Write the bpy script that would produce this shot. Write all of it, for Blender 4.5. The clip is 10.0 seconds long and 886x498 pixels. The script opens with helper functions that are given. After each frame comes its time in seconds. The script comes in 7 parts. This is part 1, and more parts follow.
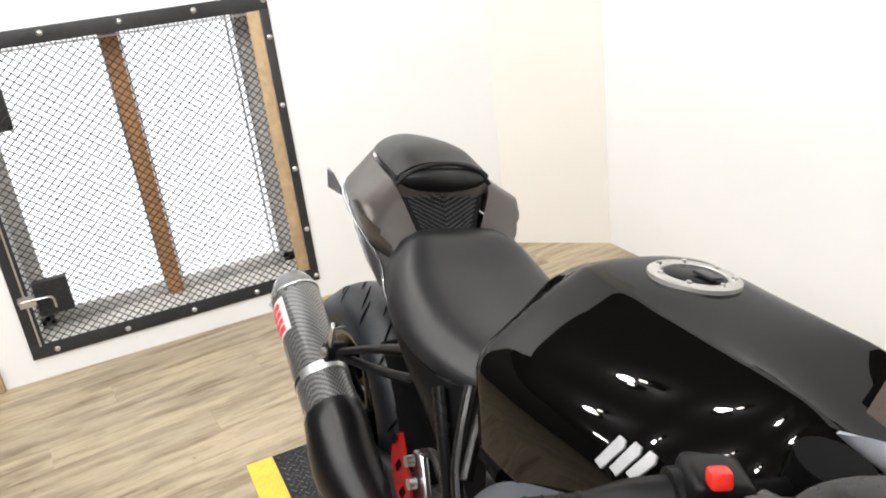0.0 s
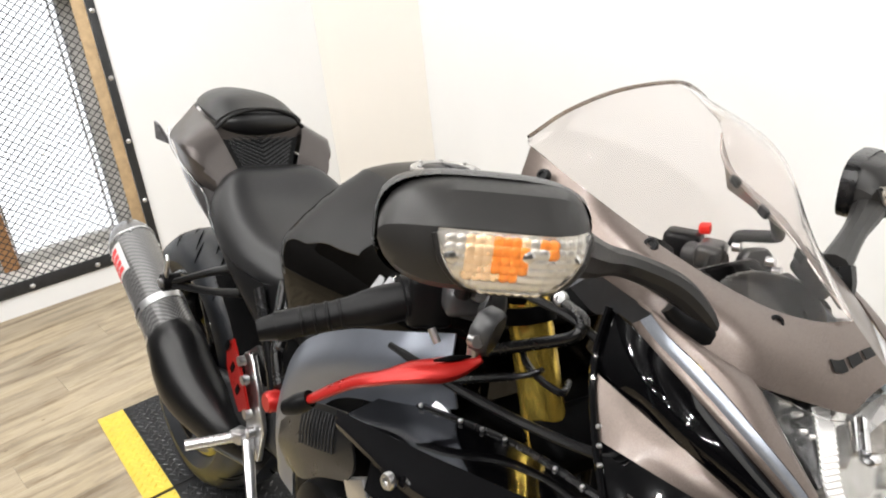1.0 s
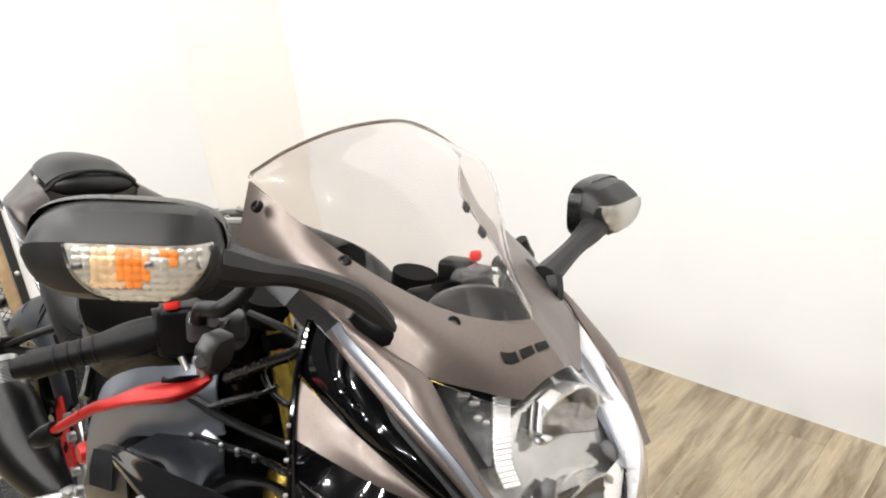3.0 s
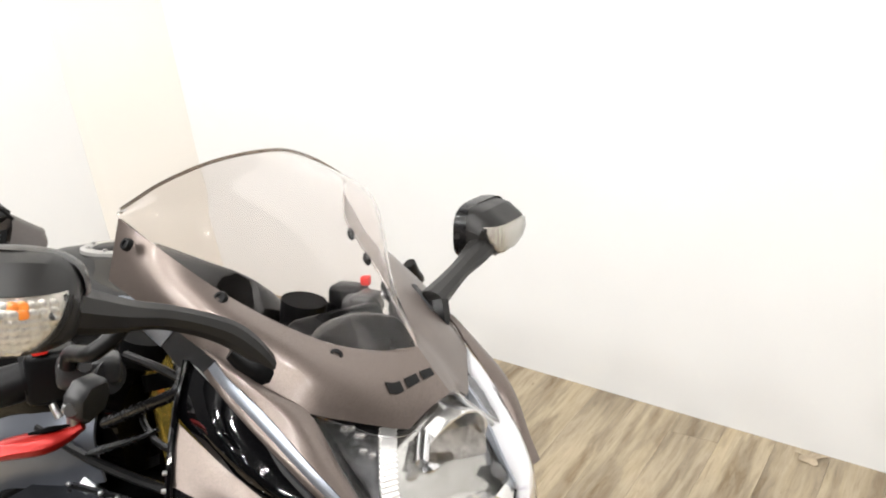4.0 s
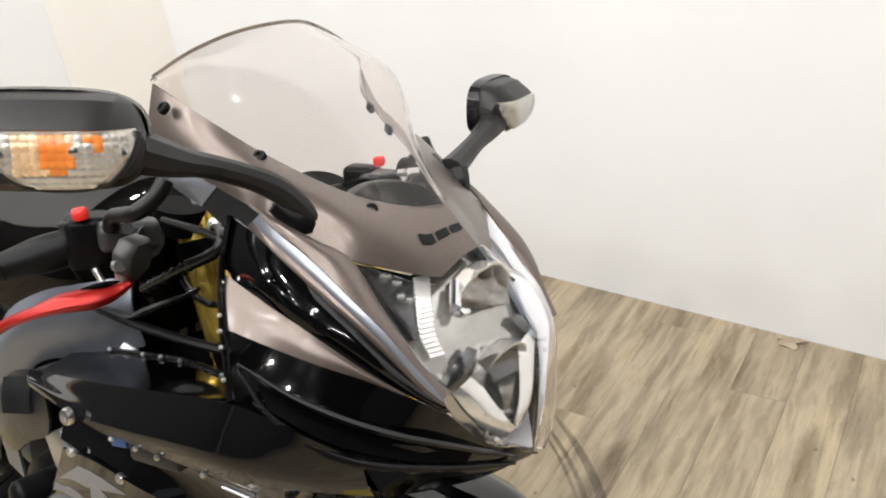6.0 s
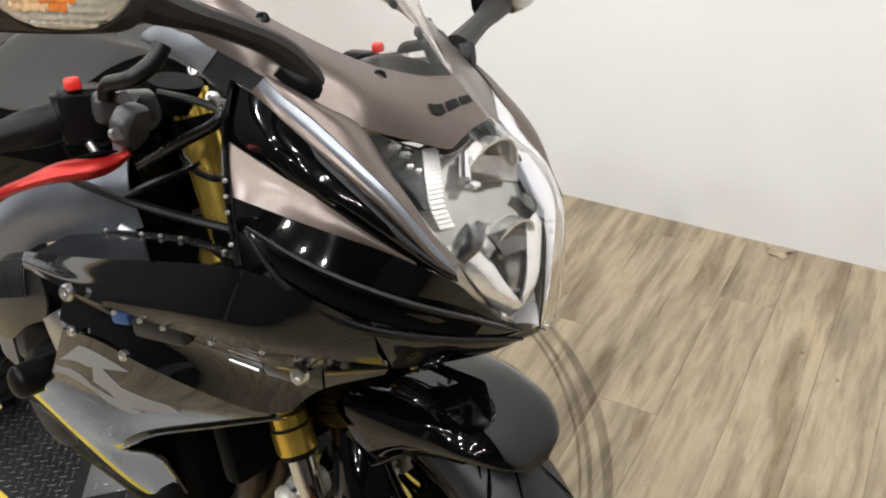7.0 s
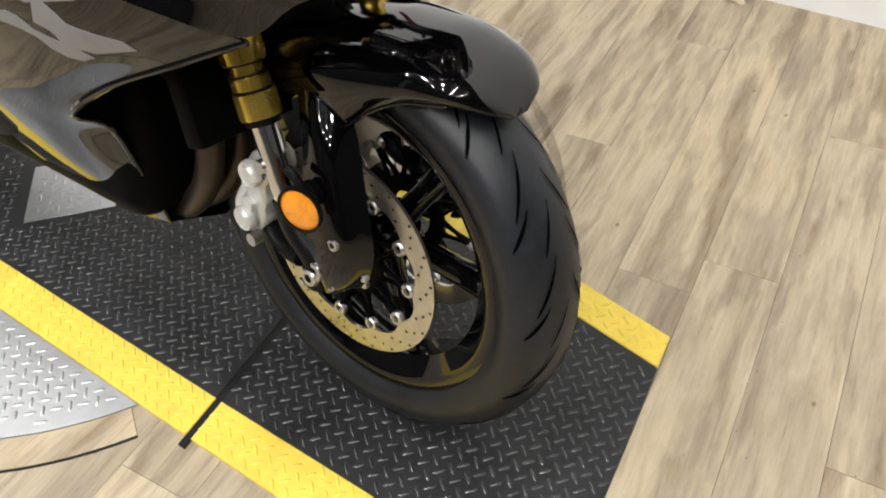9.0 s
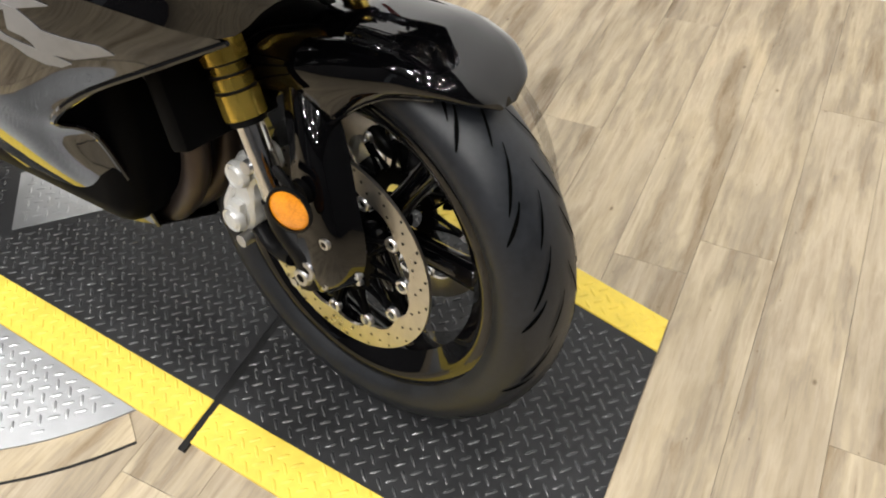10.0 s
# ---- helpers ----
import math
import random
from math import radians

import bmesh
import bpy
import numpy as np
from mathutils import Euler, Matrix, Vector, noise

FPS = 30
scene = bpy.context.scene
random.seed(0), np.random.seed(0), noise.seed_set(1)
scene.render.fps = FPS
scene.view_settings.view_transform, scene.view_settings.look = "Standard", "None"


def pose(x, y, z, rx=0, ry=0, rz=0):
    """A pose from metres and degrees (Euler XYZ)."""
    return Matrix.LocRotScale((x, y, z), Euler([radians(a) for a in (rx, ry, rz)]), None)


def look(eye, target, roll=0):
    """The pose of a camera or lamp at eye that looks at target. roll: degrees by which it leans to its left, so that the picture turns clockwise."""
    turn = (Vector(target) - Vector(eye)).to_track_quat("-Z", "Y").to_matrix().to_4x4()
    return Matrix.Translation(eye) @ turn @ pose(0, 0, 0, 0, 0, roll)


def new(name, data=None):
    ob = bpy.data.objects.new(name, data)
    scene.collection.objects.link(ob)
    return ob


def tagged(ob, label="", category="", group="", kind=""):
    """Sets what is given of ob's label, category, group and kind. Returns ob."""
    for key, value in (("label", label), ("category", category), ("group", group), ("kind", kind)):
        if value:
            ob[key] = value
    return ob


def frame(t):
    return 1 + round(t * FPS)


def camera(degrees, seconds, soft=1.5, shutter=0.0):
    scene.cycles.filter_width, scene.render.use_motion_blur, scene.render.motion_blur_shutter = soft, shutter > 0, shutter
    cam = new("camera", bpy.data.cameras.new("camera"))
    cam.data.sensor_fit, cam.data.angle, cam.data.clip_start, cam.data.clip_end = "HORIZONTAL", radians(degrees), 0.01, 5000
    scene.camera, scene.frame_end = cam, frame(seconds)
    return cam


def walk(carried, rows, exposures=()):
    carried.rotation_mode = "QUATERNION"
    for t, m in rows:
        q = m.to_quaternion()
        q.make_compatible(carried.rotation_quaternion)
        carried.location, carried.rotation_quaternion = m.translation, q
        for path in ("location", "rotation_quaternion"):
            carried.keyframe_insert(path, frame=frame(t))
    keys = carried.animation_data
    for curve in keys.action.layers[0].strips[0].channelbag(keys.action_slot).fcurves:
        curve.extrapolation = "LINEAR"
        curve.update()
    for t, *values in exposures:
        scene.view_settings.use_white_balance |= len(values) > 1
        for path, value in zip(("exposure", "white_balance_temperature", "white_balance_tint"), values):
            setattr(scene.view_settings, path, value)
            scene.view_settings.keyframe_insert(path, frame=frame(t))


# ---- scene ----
cam = camera(59.0, 10.0, 2.0)
PATH = [
    (0, (0.078, -0.401, 1.295), (-1.629, 0.319, 0.542), -7.1),
    (0.5, (0.2, -0.391, 1.273), (-1.46, 0.425, 0.511), -5.0),
    (1, (0.334, -0.456, 1.271), (-1.177, 0.56, 0.445), -6.4),
    (1.5, (0.436, -0.491, 1.246), (-1.038, 0.557, 0.392), -7.8),
    (2, (0.453, -0.421, 1.23), (-1.032, 0.675, 0.46), -7.0),
    (2.5, (0.476, -0.37, 1.232), (-0.999, 0.77, 0.506), -6.6),
    (2.7, (0.497, -0.363, 1.236), (-0.969, 0.794, 0.52), -7.3),
    (3.8, (0.542, -0.336, 1.256), (-0.759, 1.016, 0.565), -6.4),
    (4, (0.537, -0.331, 1.254), (-0.738, 1.042, 0.554), -7.2),
    (4.5, (0.532, -0.35, 1.262), (-0.698, 1.088, 0.614), -7.6),
    (5, (0.539, -0.403, 1.251), (-0.727, 0.96, 0.518), -4.3),
    (5.2, (0.541, -0.403, 1.242), (-0.682, 0.963, 0.442), -6.5),
    (6.3, (0.526, -0.417, 1.205), (-0.656, 0.915, 0.294), -7.7),
    (6.5, (0.52, -0.421, 1.194), (-0.642, 0.901, 0.244), -7.4),
    (7, (0.516, -0.439, 1.168), (-0.605, 0.843, 0.118), -7.1),
    (7.5, (0.523, -0.467, 1.133), (-0.557, 0.758, -0.022), -8.2),
    (8, (0.515, -0.484, 1.089), (-0.477, 0.712, -0.17), -6.1),
    (8.5, (0.511, -0.514, 1.047), (-0.374, 0.649, -0.319), -4.1),
    (9, (0.511, -0.536, 1.016), (-0.318, 0.587, -0.416), -3.5),
    (9.5, (0.507, -0.551, 1.009), (-0.282, 0.581, -0.439), -2.7),
    (10, (0.504, -0.521, 1.015), (-0.301, 0.584, -0.445), -5.5),
]
walk(cam, [(t, look(eye, target, roll)) for t, eye, target, roll in PATH],
     [(0.0, 0.0), (4.5, 0.0), (5.2, -0.08), (6.3, -0.26), (7.5, -0.30), (8.5, -0.18), (9.2, 0.0), (10.0, 0.06)])

# ---- world and lights ----
world = bpy.data.worlds.new("world")
scene.world = world
world.use_nodes = True
world.node_tree.nodes["Background"].inputs[0].default_value = (0.9, 0.95, 1.0, 1)
world.node_tree.nodes["Background"].inputs[1].default_value = 0.25
scene.view_settings.exposure = 0.0

X_W, X_E, Y_N, Y_S, Z_C = -2.735, 5.2, 1.42, -6.0, 3.2   # inner faces of the room
LAMP_WATTS = 45.0


# ---- mesh helpers ----
def catmull(pts, n, smooth=True):
    """n + 1 points spread evenly along a curve through pts."""
    pts = [Vector(p) for p in pts]
    fine = []
    if smooth and len(pts) > 2:
        ext = [pts[0] * 2 - pts[1]] + pts + [pts[-1] * 2 - pts[-2]]
        for i in range(len(pts) - 1):
            p0, p1, p2, p3 = ext[i:i + 4]
            for k in range(12):
                u = k / 12
                fine.append(0.5 * (2 * p1 + (p2 - p0) * u + (2 * p0 - 5 * p1 + 4 * p2 - p3) * u * u + (3 * p1 - p0 - 3 * p2 + p3) * u ** 3))
        fine.append(pts[-1])
    else:
        for a, b in zip(pts, pts[1:]):
            fine += [a.lerp(b, k / 12) for k in range(12)]
        fine.append(pts[-1])
    run = [0.0]
    for a, b in zip(fine, fine[1:]):
        run.append(run[-1] + (b - a).length)
    out, j = [], 0
    for k in range(n + 1):
        s = run[-1] * k / n
        while j < len(fine) - 2 and run[j + 1] < s:
            j += 1
        d = run[j + 1] - run[j]
        out.append(fine[j].lerp(fine[j + 1], 0 if d == 0 else min(1, max(0, (s - run[j]) / d))))
    return out


def grid(rows, closed=False, cap=False):
    bm = bmesh.new()
    vs = [[bm.verts.new(p) for p in r] for r in rows]
    n = len(rows[0])
    for a, b in zip(vs, vs[1:]):
        for i in range(n if closed else n - 1):
            j = (i + 1) % n
            bm.faces.new((a[i], a[j], b[j], b[i]))
    if cap:
        bm.faces.new(vs[0][::-1])
        bm.faces.new(vs[-1])
    bmesh.ops.remove_doubles(bm, verts=bm.verts, dist=1e-5)
    bmesh.ops.recalc_face_normals(bm, faces=bm.faces)
    return bm


def thicken(bm, t, away=None):
    """Gives a sheet a thickness t; away: a point from which the outer side faces away."""
    bm.normal_update()
    if away is not None:
        c = sum((f.calc_center_median() for f in bm.faces), Vector()) / len(bm.faces)
        s = sum((f.normal.dot(f.calc_center_median() - Vector(away)) * f.calc_area() for f in bm.faces))
        if s < 0:
            bmesh.ops.reverse_faces(bm, faces=bm.faces)
            bm.normal_update()
    if t:
        faces = list(bm.faces)
        norm = {v: v.normal.copy() for v in bm.verts}
        twin = {v: bm.verts.new(v.co - norm[v] * t) for v in list(bm.verts)}
        edges = [e for e in bm.edges if e.is_boundary]
        loops = []
        for e in edges:
            f = e.link_faces[0]
            for l in f.loops:
                if l.edge == e:
                    loops.append((l.vert, l.link_loop_next.vert))
        for f in faces:
            bm.faces.new([twin[v] for v in reversed(f.verts)])
        for a, b in loops:
            bm.faces.new((b, a, twin[a], twin[b]))
    return bm


def loft(curves, nu=16, nv=4, t=0.003, bulge=0.0, away=(-0.3, 0, 0.6), hard=(), straight=False):
    """A skin through curves; hard: the numbers of curves with sharp corners; straight: no rounding from curve to curve."""
    lines = [catmull(c, nu, i not in hard) for i, c in enumerate(curves)]
    cols = [catmull([l[i] for l in lines], nv * (len(curves) - 1), not straight) for i in range(nu + 1)]
    n = len(cols[0])
    bm = grid([[c[k] for c in cols] for k in range(n)])
    if bulge:
        thicken(bm, 0, away)
        for v in bm.verts:
            v.co = v.co
        table = {}
        for i, c in enumerate(cols):
            for k in range(n):
                table[tuple(round(x, 5) for x in c[k])] = math.sin(math.pi * k / (n - 1)) * min(1, 4 * i / nu, 4 * (nu - i) / nu)
        bm.normal_update()
        move = [(v, v.normal * bulge * table.get(tuple(round(x, 5) for x in v.co), 0)) for v in bm.verts]
        for v, d in move:
            v.co += d
    return thicken(bm, t, away)


def half_loft(sections, nu=10, nv=4, t=0.0, cap=True):
    """A body symmetrical about y = 0 from sections (x, ((y, z), ...)) that run from the middle outwards and down."""
    curves = []
    for x, prof in sections:
        right = [(x, -y, z) for y, z in reversed(prof)]
        left = [(x, y, z) for y, z in prof[1:]]
        curves.append(right + left)
    lines = [catmull(c, nu * 2) for c in curves]
    cols = [catmull([l[i] for l in lines], nv * (len(curves) - 1)) for i in range(nu * 2 + 1)]
    rows = [[c[k] for c in cols] for k in range(len(cols[0]))]
    bm = grid(rows, closed=True, cap=cap)
    return bm


def tube(path, r, seg=12, n=24, smooth=True, flat=1.0, cap=True):
    """A round rod along a path; r: one radius or one for each point of the path; flat: height by width."""
    pts = catmull(path, n, smooth)
    rad = [r] * (n + 1) if not isinstance(r, (list, tuple)) else [v.x for v in catmull([(q, i, 0) for i, q in enumerate(r)], n, smooth)]
    rows = []
    up = Vector((0, 0, 1))
    side = None
    for i, p in enumerate(pts):
        d = (pts[min(i + 1, n)] - pts[max(i - 1, 0)]).normalized()
        if side is None:
            side = d.cross(up)
            if side.length < 0.1:
                side = d.cross(Vector((0, 1, 0)))
        side = (side - d * side.dot(d)).normalized()
        u = side.cross(d)
        rows.append([p + (side * math.cos(a) + u * math.sin(a) * flat) * rad[i] for a in [2 * math.pi * k / seg for k in range(seg)]])
    return grid(rows, closed=True, cap=cap)


def lathe(profile, seg=48, m=None, closed=False):
    """Turns a profile of (radius, along y) round the y axis."""
    rows = [[Vector((r * math.cos(a), y, r * math.sin(a))) for r, y in profile] for a in [2 * math.pi * k / seg for k in range(seg)]]
    bm = bmesh.new()
    vs = [[bm.verts.new(p) for p in r] for r in rows]
    n = len(profile)
    for k in range(seg):
        a, b = vs[k], vs[(k + 1) % seg]
        for i in range(n if closed else n - 1):
            j = (i + 1) % n
            bm.faces.new((a[i], a[j], b[j], b[i]))
    bmesh.ops.remove_doubles(bm, verts=bm.verts, dist=1e-6)
    bmesh.ops.recalc_face_normals(bm, faces=bm.faces)
    if m is not None:
        bm.transform(m)
    return bm


def rod(a, b, r, seg=16, r2=None):
    a, b = Vector(a), Vector(b)
    bm = bmesh.new()
    bmesh.ops.create_cone(bm, cap_ends=True, segments=seg, radius1=r, radius2=r if r2 is None else r2, depth=(b - a).length)
    q = (b - a).to_track_quat("Z", "Y").to_matrix().to_4x4()
    bm.transform(Matrix.Translation((a + b) / 2) @ q)
    return bm


def box(size, m=None, bevel=0.003, seg=2):
    bm = bmesh.new()
    bmesh.ops.create_cube(bm, size=1.0)
    bm.transform(Matrix.Diagonal((*size, 1)))
    if bevel:
        bmesh.ops.bevel(bm, geom=list(bm.edges), offset=bevel, segments=seg, affect="EDGES", profile=0.5)
    if m is not None:
        bm.transform(m)
    return bm


def at(p, rx=0, ry=0, rz=0):
    return pose(*p, rx, ry, rz)


def prism(outline, depth, m=None, bevel=0.001):
    """A plate with an outline in x and z, depth along y."""
    bm = bmesh.new()
    f = bm.faces.new([bm.verts.new((x, 0, z)) for x, z in outline])
    r = bmesh.ops.extrude_face_region(bm, geom=[f])
    for v in r["geom"]:
        if isinstance(v, bmesh.types.BMVert):
            v.co.y += depth
    bmesh.ops.recalc_face_normals(bm, faces=bm.faces)
    if bevel:
        bmesh.ops.bevel(bm, geom=list(bm.edges), offset=bevel, segments=1, affect="EDGES")
    if m is not None:
        bm.transform(m)
    return bm


def ball(c, r, scale=(1, 1, 1), u=16, v=10, m=None):
    bm = bmesh.new()
    bmesh.ops.create_uvsphere(bm, u_segments=u, v_segments=v, radius=r)
    bm.transform(Matrix.Translation(c) @ (m if m is not None else Matrix()) @ Matrix.Diagonal((*scale, 1)))
    return bm


def join(*bms):
    out = bms[0]
    for b in bms[1:]:
        me = bpy.data.meshes.new("tmp")
        b.to_mesh(me)
        out.from_mesh(me)
        bpy.data.meshes.remove(me)
        b.free()
    return out


def mesh_of(name, bm, mat, sharp=38):
    bm.normal_update()
    for f in bm.faces:
        f.smooth = True
    lim = radians(sharp)
    for e in bm.edges:
        if len(e.link_faces) == 2 and e.calc_face_angle(0) > lim:
            e.smooth = False
    me = bpy.data.meshes.new(name)
    bm.to_mesh(me)
    bm.free()
    for k in (mat if isinstance(mat, (list, tuple)) else [mat]):
        me.materials.append(k)
    return me


def part(name, bm, mat, parent=None, label="", m=None, sharp=38):
    if m is not None:
        bm.transform(m)
    ob = new(name, mesh_of(name, bm, mat, sharp))
    if parent is not None:
        ob.parent = parent
    return tagged(ob, label)


def thing(name, bm, mat, label, category, group="", kind="", m=None, sharp=38):
    ob = new(name, mesh_of(name, bm, mat, sharp))
    if m is not None:
        ob.matrix_world = m
    return tagged(ob, label, category, group, kind)


def empty(name, label, category, m=None, group="", kind=""):
    ob = new(name)
    ob.empty_display_size = 0.1
    if m is not None:
        ob.matrix_world = m
    return tagged(ob, label, category, group, kind)


# ---- materials ----
def material(name, color=(0.5, 0.5, 0.5), rough=0.5, metal=0.0, coat=0.0, coat_rough=0.03, spec=0.5):
    m = bpy.data.materials.new(name)
    m.use_nodes = True
    b = m.node_tree.nodes["Principled BSDF"]
    b.inputs["Base Color"].default_value = (*color, 1)
    b.inputs["Roughness"].default_value = rough
    b.inputs["Metallic"].default_value = metal
    b.inputs["Coat Weight"].default_value = coat
    b.inputs["Coat Roughness"].default_value = coat_rough
    b.inputs["Specular IOR Level"].default_value = spec
    return m


class Net:
    """Short ways to add nodes to a material."""
    def __init__(self, m):
        self.t = m.node_tree
        self.b = self.t.nodes["Principled BSDF"]

    def node(self, kind, **put):
        n = self.t.nodes.new(kind)
        for k, v in put.items():
            if k in n.inputs:
                n.inputs[k].default_value = v
        return n

    def link(self, a, b):
        self.t.links.new(a, b)

    def coords(self, scale=(1, 1, 1), out="Object", jitter=False):
        tc = self.t.nodes.new("ShaderNodeTexCoord")
        mp = self.t.nodes.new("ShaderNodeMapping")
        mp.inputs["Scale"].default_value = scale
        self.link(tc.outputs[out], mp.inputs["Vector"])
        if jitter:
            oi = self.t.nodes.new("ShaderNodeObjectInfo")
            mu = self.t.nodes.new("ShaderNodeVectorMath")
            mu.operation = "SCALE"
            mu.inputs[0].default_value = (37.0, 19.0, 11.0)
            self.link(oi.outputs["Random"], mu.inputs["Scale"])
            self.link(mu.outputs[0], mp.inputs["Location"])
        return mp.outputs[0]

    def noise(self, vec, scale, detail=4, rough=0.55, dist=0.0):
        n = self.node("ShaderNodeTexNoise", Scale=scale, Detail=detail, Roughness=rough, Distortion=dist)
        self.link(vec, n.inputs["Vector"])
        return n.outputs["Fac"]

    def ramp(self, fac, stops):
        r = self.t.nodes.new("ShaderNodeValToRGB")
        el = r.color_ramp.elements
        while len(el) < len(stops):
            el.new(0.5)
        for e, (p, c) in zip(el, stops):
            e.position, e.color = p, (*c, 1) if len(c) == 3 else c
        self.link(fac, r.inputs["Fac"])
        return r.outputs["Color"]

    def mix(self, fac, a, b, kind="MIX"):
        n = self.t.nodes.new("ShaderNodeMix")
        n.data_type, n.blend_type = "RGBA", kind
        for s, v in ((n.inputs[0], fac), (n.inputs[6], a), (n.inputs[7], b)):
            if isinstance(v, (int, float)):
                s.default_value = v
            elif isinstance(v, tuple):
                s.default_value = (*v, 1)
            else:
                self.link(v, s)
        return n.outputs[2]

    def math(self, op, a, b=0.0):
        n = self.t.nodes.new("ShaderNodeMath")
        n.operation = op
        for s, v in ((n.inputs[0], a), (n.inputs[1], b)):
            if isinstance(v, (int, float)):
                s.default_value = v
            else:
                self.link(v, s)
        return n.outputs[0]

    def bump(self, height, strength=0.3, dist=0.002):
        n = self.node("ShaderNodeBump", Strength=strength, Distance=dist)
        self.link(height, n.inputs["Height"])
        self.link(n.outputs[0], self.b.inputs["Normal"])

    def color(self, c):
        self.link(c, self.b.inputs["Base Color"])

    def rough(self, r):
        self.link(r, self.b.inputs["Roughness"])


def worn(name, color, rough, metal=0.0, scale=60.0, vary=0.12, bump=0.05, coat=0.0, rvary=0.15, spec=0.5):
    """A plain surface with fine grain and faint blotches."""
    m = material(name, color, rough, metal, coat, spec=spec)
    n = Net(m)
    v = n.coords()
    fine, broad = n.noise(v, scale, 3), n.noise(v, scale * 0.12, 3)
    k = n.math("MULTIPLY", n.math("ADD", fine, broad), 0.5)
    lo, hi = [tuple(min(1, c * f) for c in color) for f in (1 - vary, 1 + vary)]
    n.color(n.ramp(k, [(0.3, lo), (0.7, hi)]))
    r = n.ramp(k, [(0.3, (max(0.02, rough - rvary * rough),) * 3), (0.7, (min(1, rough + rvary * rough),) * 3)])
    n.rough(r)
    if bump:
        n.bump(fine, bump, 0.001)
    return m


def gloss_paint(name, color, metal=0.0, flake=0.0, rough=0.3, coat=1.0, spec=0.5, haze=0.0):
    m = material(name, color, rough, metal, coat, 0.015, spec)
    n = Net(m)
    v = n.coords()
    if flake:
        f = n.noise(v, 1800, 1)
        lo, hi = [tuple(c * k for c in color) for k in (1 - flake, 1 + flake)]
        n.color(n.ramp(f, [(0.35, lo), (0.65, hi)]))
    blur = n.noise(v, 22, 4)
    link = n.ramp(blur, [(0.35, (haze + 0.008,) * 3), (0.75, (haze + 0.035,) * 3)])
    n.link(link, n.b.inputs["Coat Roughness"])
    return m


def carbon(name, size=260.0):
    m = material(name, (0.03, 0.03, 0.03), 0.3, 0.0, 0.9, 0.05)
    n = Net(m)
    tc = n.t.nodes.new("ShaderNodeTexCoord")
    sep = n.t.nodes.new("ShaderNodeSeparateXYZ")
    n.link(tc.outputs["Object"], sep.inputs[0])
    a = n.math("ADD", n.math("MULTIPLY", sep.outputs[0], size), n.math("MULTIPLY", sep.outputs[2], size))
    b = n.math("SUBTRACT", n.math("MULTIPLY", sep.outputs[1], size * 1.2), n.math("MULTIPLY", sep.outputs[2], size * 0.4))
    w = n.math("SINE", n.math("ADD", a, n.math("MULTIPLY", n.math("SIGN", n.math("SINE", b)), 1.57)))
    c = n.ramp(n.math("ADD", n.math("MULTIPLY", w, 0.5), 0.5), [(0.25, (0.008, 0.008, 0.009)), (0.75, (0.115, 0.113, 0.112))])
    n.color(c)
    n.bump(w, 0.15, 0.0006)
    return m


def glass(name, tint=(1, 1, 1), rough=0.0, ior=1.45):
    m = material(name, tint, rough)
    b = m.node_tree.nodes["Principled BSDF"]
    b.inputs["Transmission Weight"].default_value = 1.0
    b.inputs["IOR"].default_value = ior
    return m


def glow(name, color, strength):
    m = material(name, (0, 0, 0), 0.9)
    b = m.node_tree.nodes["Principled BSDF"]
    b.inputs["Emission Color"].default_value = (*color, 1)
    b.inputs["Emission Strength"].default_value = strength
    return m


